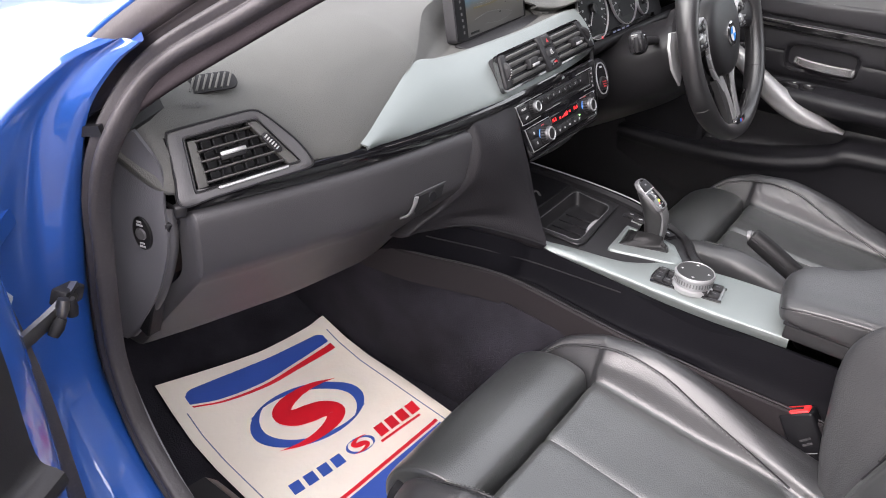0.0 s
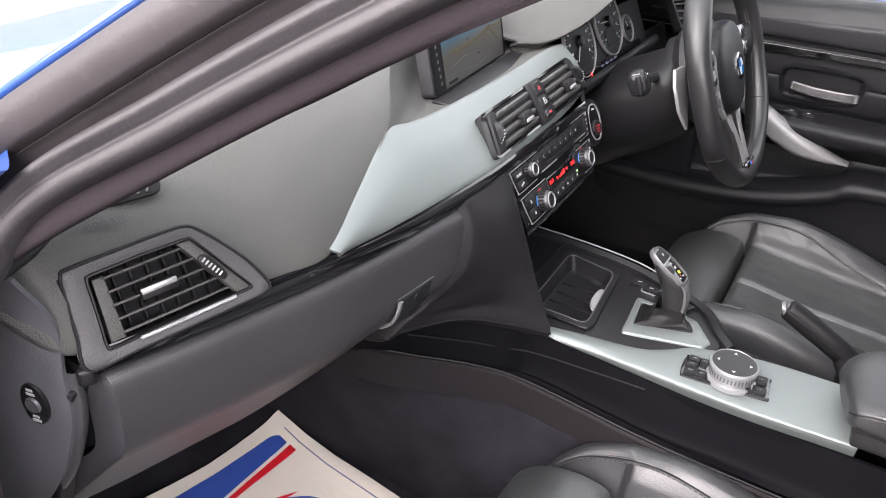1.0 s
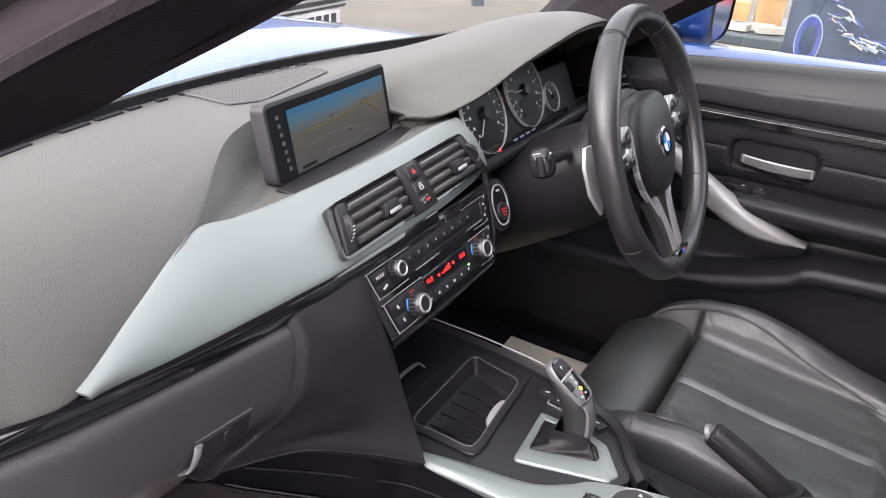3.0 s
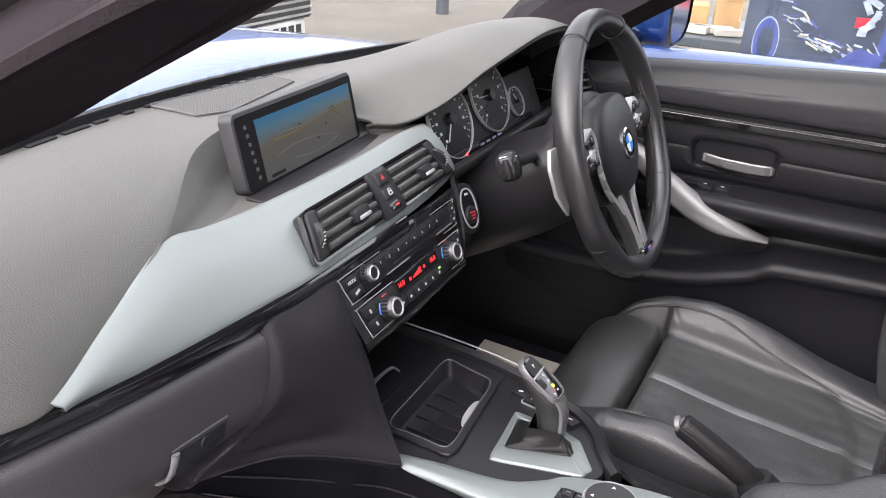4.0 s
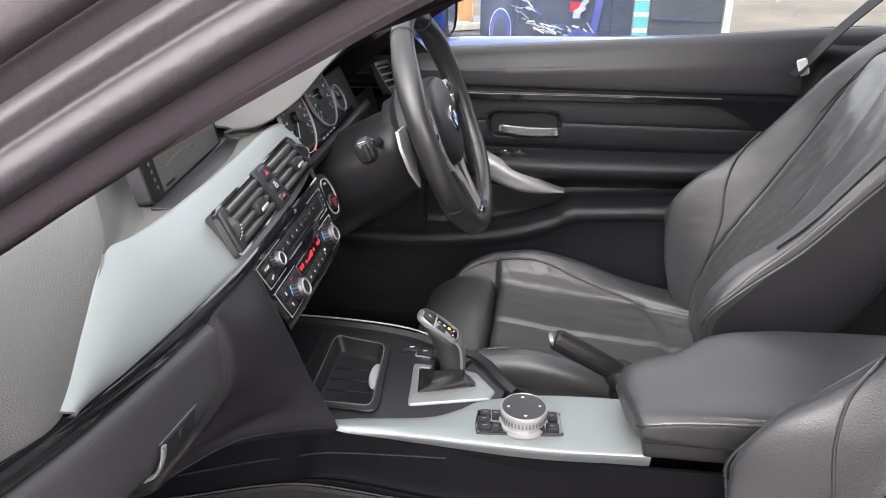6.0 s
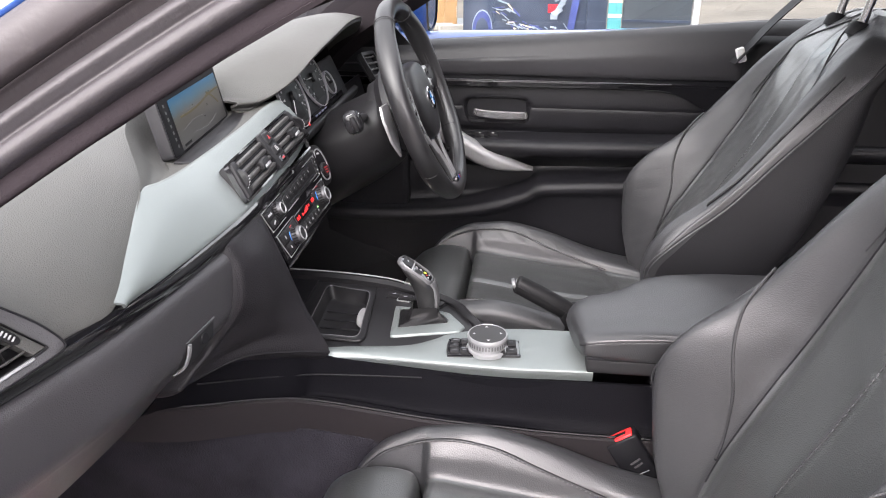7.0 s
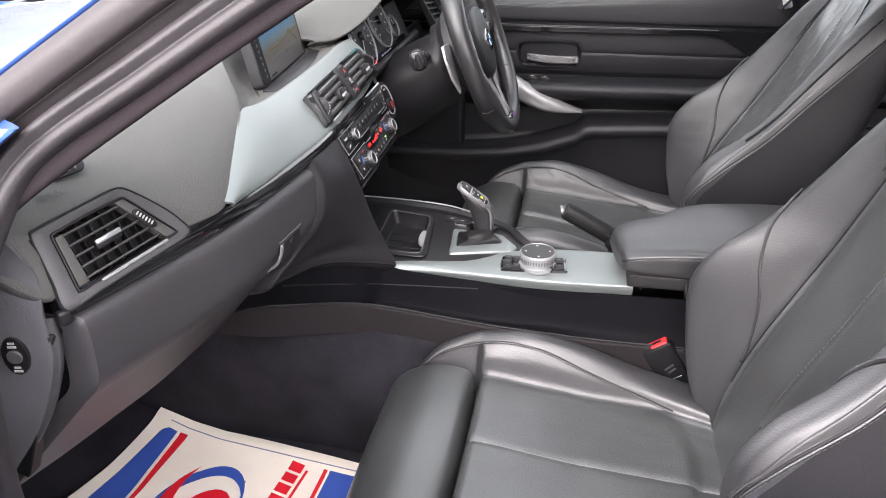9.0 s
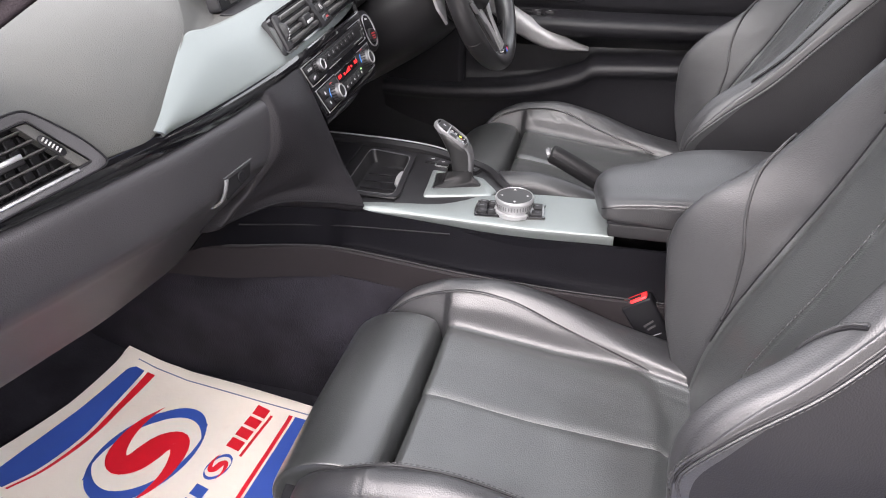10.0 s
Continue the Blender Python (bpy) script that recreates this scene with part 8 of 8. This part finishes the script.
ck = thing("door_check_strap", -0.79, 0.30, 0.77, "greasy steel door check strap on the door post", "check strap")
obj("strap_arm", *sweep(crom([(-0.752, 0.315, 0.790), (-0.768, 0.304, 0.788), (-0.79, 0.298, 0.782), (-0.83, 0.292, 0.772), (-0.87, 0.285, 0.765)], 24), [(-0.003, -0.007), (-0.0035, 0.0), (-0.003, 0.007), (0.003, 0.007), (0.0035, 0.0), (0.003, -0.007)], up=(0, 0, 1)), STEEL, ck)
obj("strap_bracket", *box(0.034, 0.016, 0.017, 0.003, 2, pose(-0.762, 0.314, 0.787, 12, 18, 30)), SOFT, ck)
for k in range(3):
    obj("strap_roller", *lathe([(0, -0.009), (0.005, -0.009), (0.0065, 0), (0.005, 0.009), (0, 0.009)], 14, pose(-0.768 - 0.010 * k, 0.300 - 0.004 * k, 0.786 - 0.004 * k + (0.006 if k == 1 else -0.004), 0, 20 * k, 0)), STEEL if k == 1 else SOFT, ck)
cb = crom([(-0.812, 0.325, 0.745), (-0.815, 0.318, 0.70), (-0.806, 0.322, 0.655), (-0.80, 0.335, 0.615)], 30)
obj("wiring_gaiter", *tube(cb, 0.008, 12, up=(0, 1, 0), scale=[1 + 0.14 * (k % 3 == 0) for k in range(30)]), SOFT, pdoor, "ribbed rubber wiring gaiter")

# ---- forecourt seen through the far window ----
BOARD = mat("board_print", (0.048, 0.062, 0.095), 0.35, vary=0.25, vscale=6)
TEAL = mat("teal_print", (0.08, 0.36, 0.38), 0.5)
CREAMY = mat("cream_print", (0.75, 0.62, 0.40), 0.5)
DARKP = mat("dark_panel", (0.055, 0.065, 0.075), 0.4, vary=0.2, vscale=4)
CARD = mat("cardboard", (0.45, 0.27, 0.13), 0.8, vary=0.15, vscale=10)
WOODG = mat("pale_wood", (0.45, 0.42, 0.37), 0.75, vary=0.2, vscale=12)
BLUEL = mat("bright_blue_print", (0.055, 0.075, 0.24), 0.4, vary=0.2, vscale=20)
SILV = mat("silver_print", (0.29, 0.34, 0.40), 0.4, vary=0.35, vscale=30)
OX = 2.50


def wall_m(y, z):
    return Matrix(((0, 0, -1, OX), (-1, 0, 0, y), (0, 1, 0, z), (0, 0, 0, 1)))


bd = thing("display_board", OX, -0.05, 0.0, "printed grey-blue display board standing on the forecourt", "display board")
obj("board", *box(0.56, 1.30, 0.03, 0.004, 1, wall_m(-0.055, 0.70) @ pose(0, 0, -0.018)), BOARD, bd)
for rr_, m_ in ((1.0, SILV), (0.93, BLUEL), (0.62, BOARD)):
    obj("wheel_print", *plate([(0.046 * rr_ * math.cos(a), 0.092 * rr_ * math.sin(a)) for a in np.linspace(0, 2 * math.pi, 36, endpoint=False)], 0.002, wall_m(0.140, 0.672) @ pose(0, 0, 0.004 * (1 - rr_))), m_, bd)
random.seed(5)
for k in range(64):
    a = k / 63.0
    yy, zz = 0.085 - 0.31 * a, 0.790 - 0.05 * math.sin(3.1 * a) - 0.12 * a
    obj("print_stroke", *box(0.018 + 0.035 * random.random(), 0.003 + 0.004 * random.random(), 0.002, 0, 1, wall_m(yy + random.uniform(-0.015, 0.015), zz + random.uniform(-0.03, 0.035)) @ pose(0, 0, 0.002 + 0.0002 * k, 0, 0, random.uniform(-45, 10) - 20 * a)), (SILV, BLUEL, SILV, SILV, BLUEL, CREAMY)[k % 6], bd)
obj("print_patch", *plate([(-0.07, -0.03), (0.05, -0.045), (0.09, 0.0), (0.0, 0.03)], 0.002, wall_m(-0.175, 0.660) @ pose(0, 0, 0.014)), BLUEL, bd)
obj("print_patch", *box(0.045, 0.035, 0.002, 0, 1, wall_m(-0.165, 0.775) @ pose(0, 0, 0.016)), INK_RED, bd)
for k in range(7):
    obj("print_stroke", *box(0.03 + 0.02 * (k % 3), 0.02, 0.002, 0, 1, wall_m(-0.17 - 0.012 * (k % 4), 0.74 + 0.022 * k) @ pose(0, 0, 0.018 + 0.0005 * k, 0, 0, 30 * k)), SILV, bd)
obj("print_patch", *box(0.030, 0.30, 0.002, 0, 1, wall_m(-0.245, 0.70) @ pose(0, 0, 0.014, 0, 0, -8)), BLUEL, bd)
obj("stand_foot", *box(0.50, 0.05, 0.30, 0.01, 1, wall_m(-0.055, 0.025)), SOFT, bd)
pn2 = thing("grey_panel", OX, -0.36, 0.0, "tall blue-grey panel beside the display board", "panel")
obj("sheet", *box(0.085, 1.45, 0.03, 0.004, 1, wall_m(-0.352, 0.725)), BOARD, pn2)
tl = thing("striped_banner", OX, -0.43, 0.0, "narrow teal and cream striped banner", "banner")
obj("cloth", *box(0.058, 1.5, 0.01, 0.002, 1, wall_m(-0.428, 0.75)), TEAL, tl)
for k in range(7):
    obj("stripe", *box(0.057, 0.016, 0.002, 0, 1, wall_m(-0.428, 0.50 + 0.062 * k) @ pose(0, 0, 0.0065)), CREAMY if k % 2 else BADGE_WHITE, tl)
dp = thing("dark_panel", OX, -0.60, 0.0, "dark grey door panel on the forecourt", "panel")
obj("sheet", *box(0.285, 1.6, 0.03, 0.004, 1, wall_m(-0.603, 0.80)), DARKP, dp)
obj("rail", *box(0.285, 0.010, 0.004, 0, 1, wall_m(-0.603, 0.73) @ pose(0, 0, 0.017)), BOARD, dp)
po_ = thing("post", OX, -0.765, 0.0, "slim white steel post", "post")
obj("shaft", *tube([(OX, -0.765, 0.0), (OX, -0.765, 2.2)], 0.016, 12, up=(1, 0, 0)), WHITE_PLASTIC, po_)
wb_ = thing("workbench", 3.0, 0.62, 0.0, "grey workbench piled with timber offcuts", "workbench")
obj("bench_top", *box(0.6, 0.95, 0.04, 0.004, 1, pose(3.0, 0.62, 0.60)), DARKP, wb_)
for dx in (-0.26, 0.26):
    for dy in (-0.44, 0.44):
        obj("leg", *box(0.06, 0.06, 0.58, 0.004, 1, pose(3.0 + dx, 0.62 + dy, 0.29)), WOODG, wb_)
for k in range(7):
    pk = thing("timber_offcut", 2.78, 0.30 + 0.1 * k, 0.62, "pale sawn timber offcut lying on the bench", "timber", "timber offcuts")
    obj("board", *box(0.03 + 0.02 * (k % 3), 0.16, 0.03, 0.003, 1, pose(2.82 + 0.03 * (k % 2), 0.30 + 0.09 * k, 0.638, 0, 0, 25 - 17 * k)), WOODG, pk)
for x, y, z, sx_, sz_ in ((2.95, 0.36, 0.62, 0.12, 0.16), (2.98, 0.52, 0.62, 0.16, 0.10), (3.0, 0.74, 0.62, 0.18, 0.14)):
    cbx = thing("cardboard_box", x, y, z, "small brown cardboard box on the workbench", "box", "cardboard boxes")
    obj("carton", *box(sx_, sx_ * 0.9, sz_, 0.003, 1, pose(x, y, z + sz_ / 2, 0, 0, 12)), CARD, cbx)
    obj("box_label", *box(sx_ * 0.5, 0.001, sz_ * 0.35, 0, 1, pose(x - 0.02, y - sx_ * 0.46, z + sz_ / 2, 0, 0, 12)), BADGE_WHITE, cbx)
# ---- seen through the windscreen ----
pcar = thing("parked_car", 2.18, 3.9, 0.0, "silver parked car facing the bonnet with a slatted grille", "car")
SILVER = mat("silver_paint", (0.60, 0.61, 0.62), 0.28, 0.5, vary=0.05, coat=1.0)
nose = []
for y, z0, z1, w_ in ((2.62, 0.28, 0.62, 0.70), (2.66, 0.22, 0.74, 0.80), (2.80, 0.20, 0.82, 0.86), (3.3, 0.20, 0.95, 0.90), (3.9, 0.20, 1.02, 0.90), (4.4, 0.20, 1.40, 0.88), (5.4, 0.20, 1.45, 0.86), (6.4, 0.22, 1.05, 0.84), (6.8, 0.3, 0.9, 0.78)):
    nose.append([(2.18 + w_ * a, y, z0 + (z1 - z0) * b) for a, b in ((-0.9, 0.02), (-1, 0.3), (-0.98, 0.7), (-0.85, 0.95), (0, 1.0), (0.85, 0.95), (0.98, 0.7), (1, 0.3), (0.9, 0.02), (0, 0))])
obj("body", *grid(surf(nose, 50, 60, False, True), False, True, True), SILVER, pcar, "silver body")
gr = obj("grille", *box(0.84, 0.03, 0.20, 0.01, 1, pose(2.56, 2.62, 0.53)), SOFT, pcar)
for k in range(5):
    obj("grille_slat", *box(0.82, 0.02, 0.012, 0.003, 1, pose(2.56, 2.603, 0.455 + 0.037 * k)), SATIN, gr)
pl = obj("number_plate", *box(0.52, 0.012, 0.11, 0.003, 1, pose(2.66, 2.615, 0.37)), BADGE_WHITE, pcar)
for k in range(7):
    obj("plate_bar", *box(0.045, 0.002, 0.07, 0, 1, pose(2.47 + 0.065 * k, 2.607, 0.37)), SOFT, pl)
for s_i in (-1, 1):
    if s_i < 0:
        obj("headlamp", *box(0.26, 0.06, 0.12, 0.03, 3, pose(1.95 + s_i * 0.45, 2.70, 0.66)), GLOSS, pcar)
    for y in (3.4, 6.0):
        wh = obj("wheel", *lathe([(0.0, -0.1), (0.30, -0.1), (0.32, -0.05), (0.32, 0.05), (0.30, 0.1), (0.0, 0.1)], 28, pose(2.18 + s_i * 0.80, y, 0.32, 0, 90, 0)), RUBBER, pcar)
        obj("rim", *lathe([(0.0, 0.0), (0.18, 0.0), (0.21, -0.02)], 24, pose(2.18 + s_i * 0.905, y, 0.32, 0, s_i * 90, 0)), SATIN, wh)
sp_ = thing("street_post", 5.95, 3.36, 0.0, "dark grey steel post at the forecourt edge", "post")
obj("shaft", *tube([(5.95, 3.36, 0.0), (5.95, 3.36, 3.0)], 0.06, 14, up=(1, 0, 0)), DARKP, sp_)
GRASS = mat("verge_grass", (0.06, 0.085, 0.03), 0.9, grain=0.8, gscale=30, vary=0.5, vscale=2.0)
vg = [[(x, y, 0.02 + 0.05 * math.sin(x * 3 + y)) for x in np.linspace(-20, 40, 40)] for y in np.linspace(9.0, 14.0, 8)]
verge = obj("verge", *grid(np.array(vg)), GRASS)
tagged(verge, "rough green grass verge beyond the forecourt", "grass", kind="stuff")

# plain unseen walls, added to close the yard on the door side and behind
WALL = mat("yard_wall", (0.22, 0.21, 0.20), 0.9, grain=0.3, gscale=40, vary=0.15, vscale=1.0)
# the wall ahead is added to grey the sky mirrored in the bonnet
for k, (x, y, sx_, sy_) in enumerate(((-9.0, 0.0, 0.25, 16.0), (0.0, -8.0, 18.0, 0.25), (2.0, 14.6, 34.0, 0.25))):
    hh_ = (3.0, 3.0, 5.0)[k]
    yw = obj(("wall_west", "wall_south", "reflected_wall_north")[k], *box(sx_, sy_, hh_, 0.01, 1, pose(x, y, hh_ / 2)), WALL)
    tagged(yw, "plain grey yard wall, unseen and added to close off the sky", "wall", kind="structure")
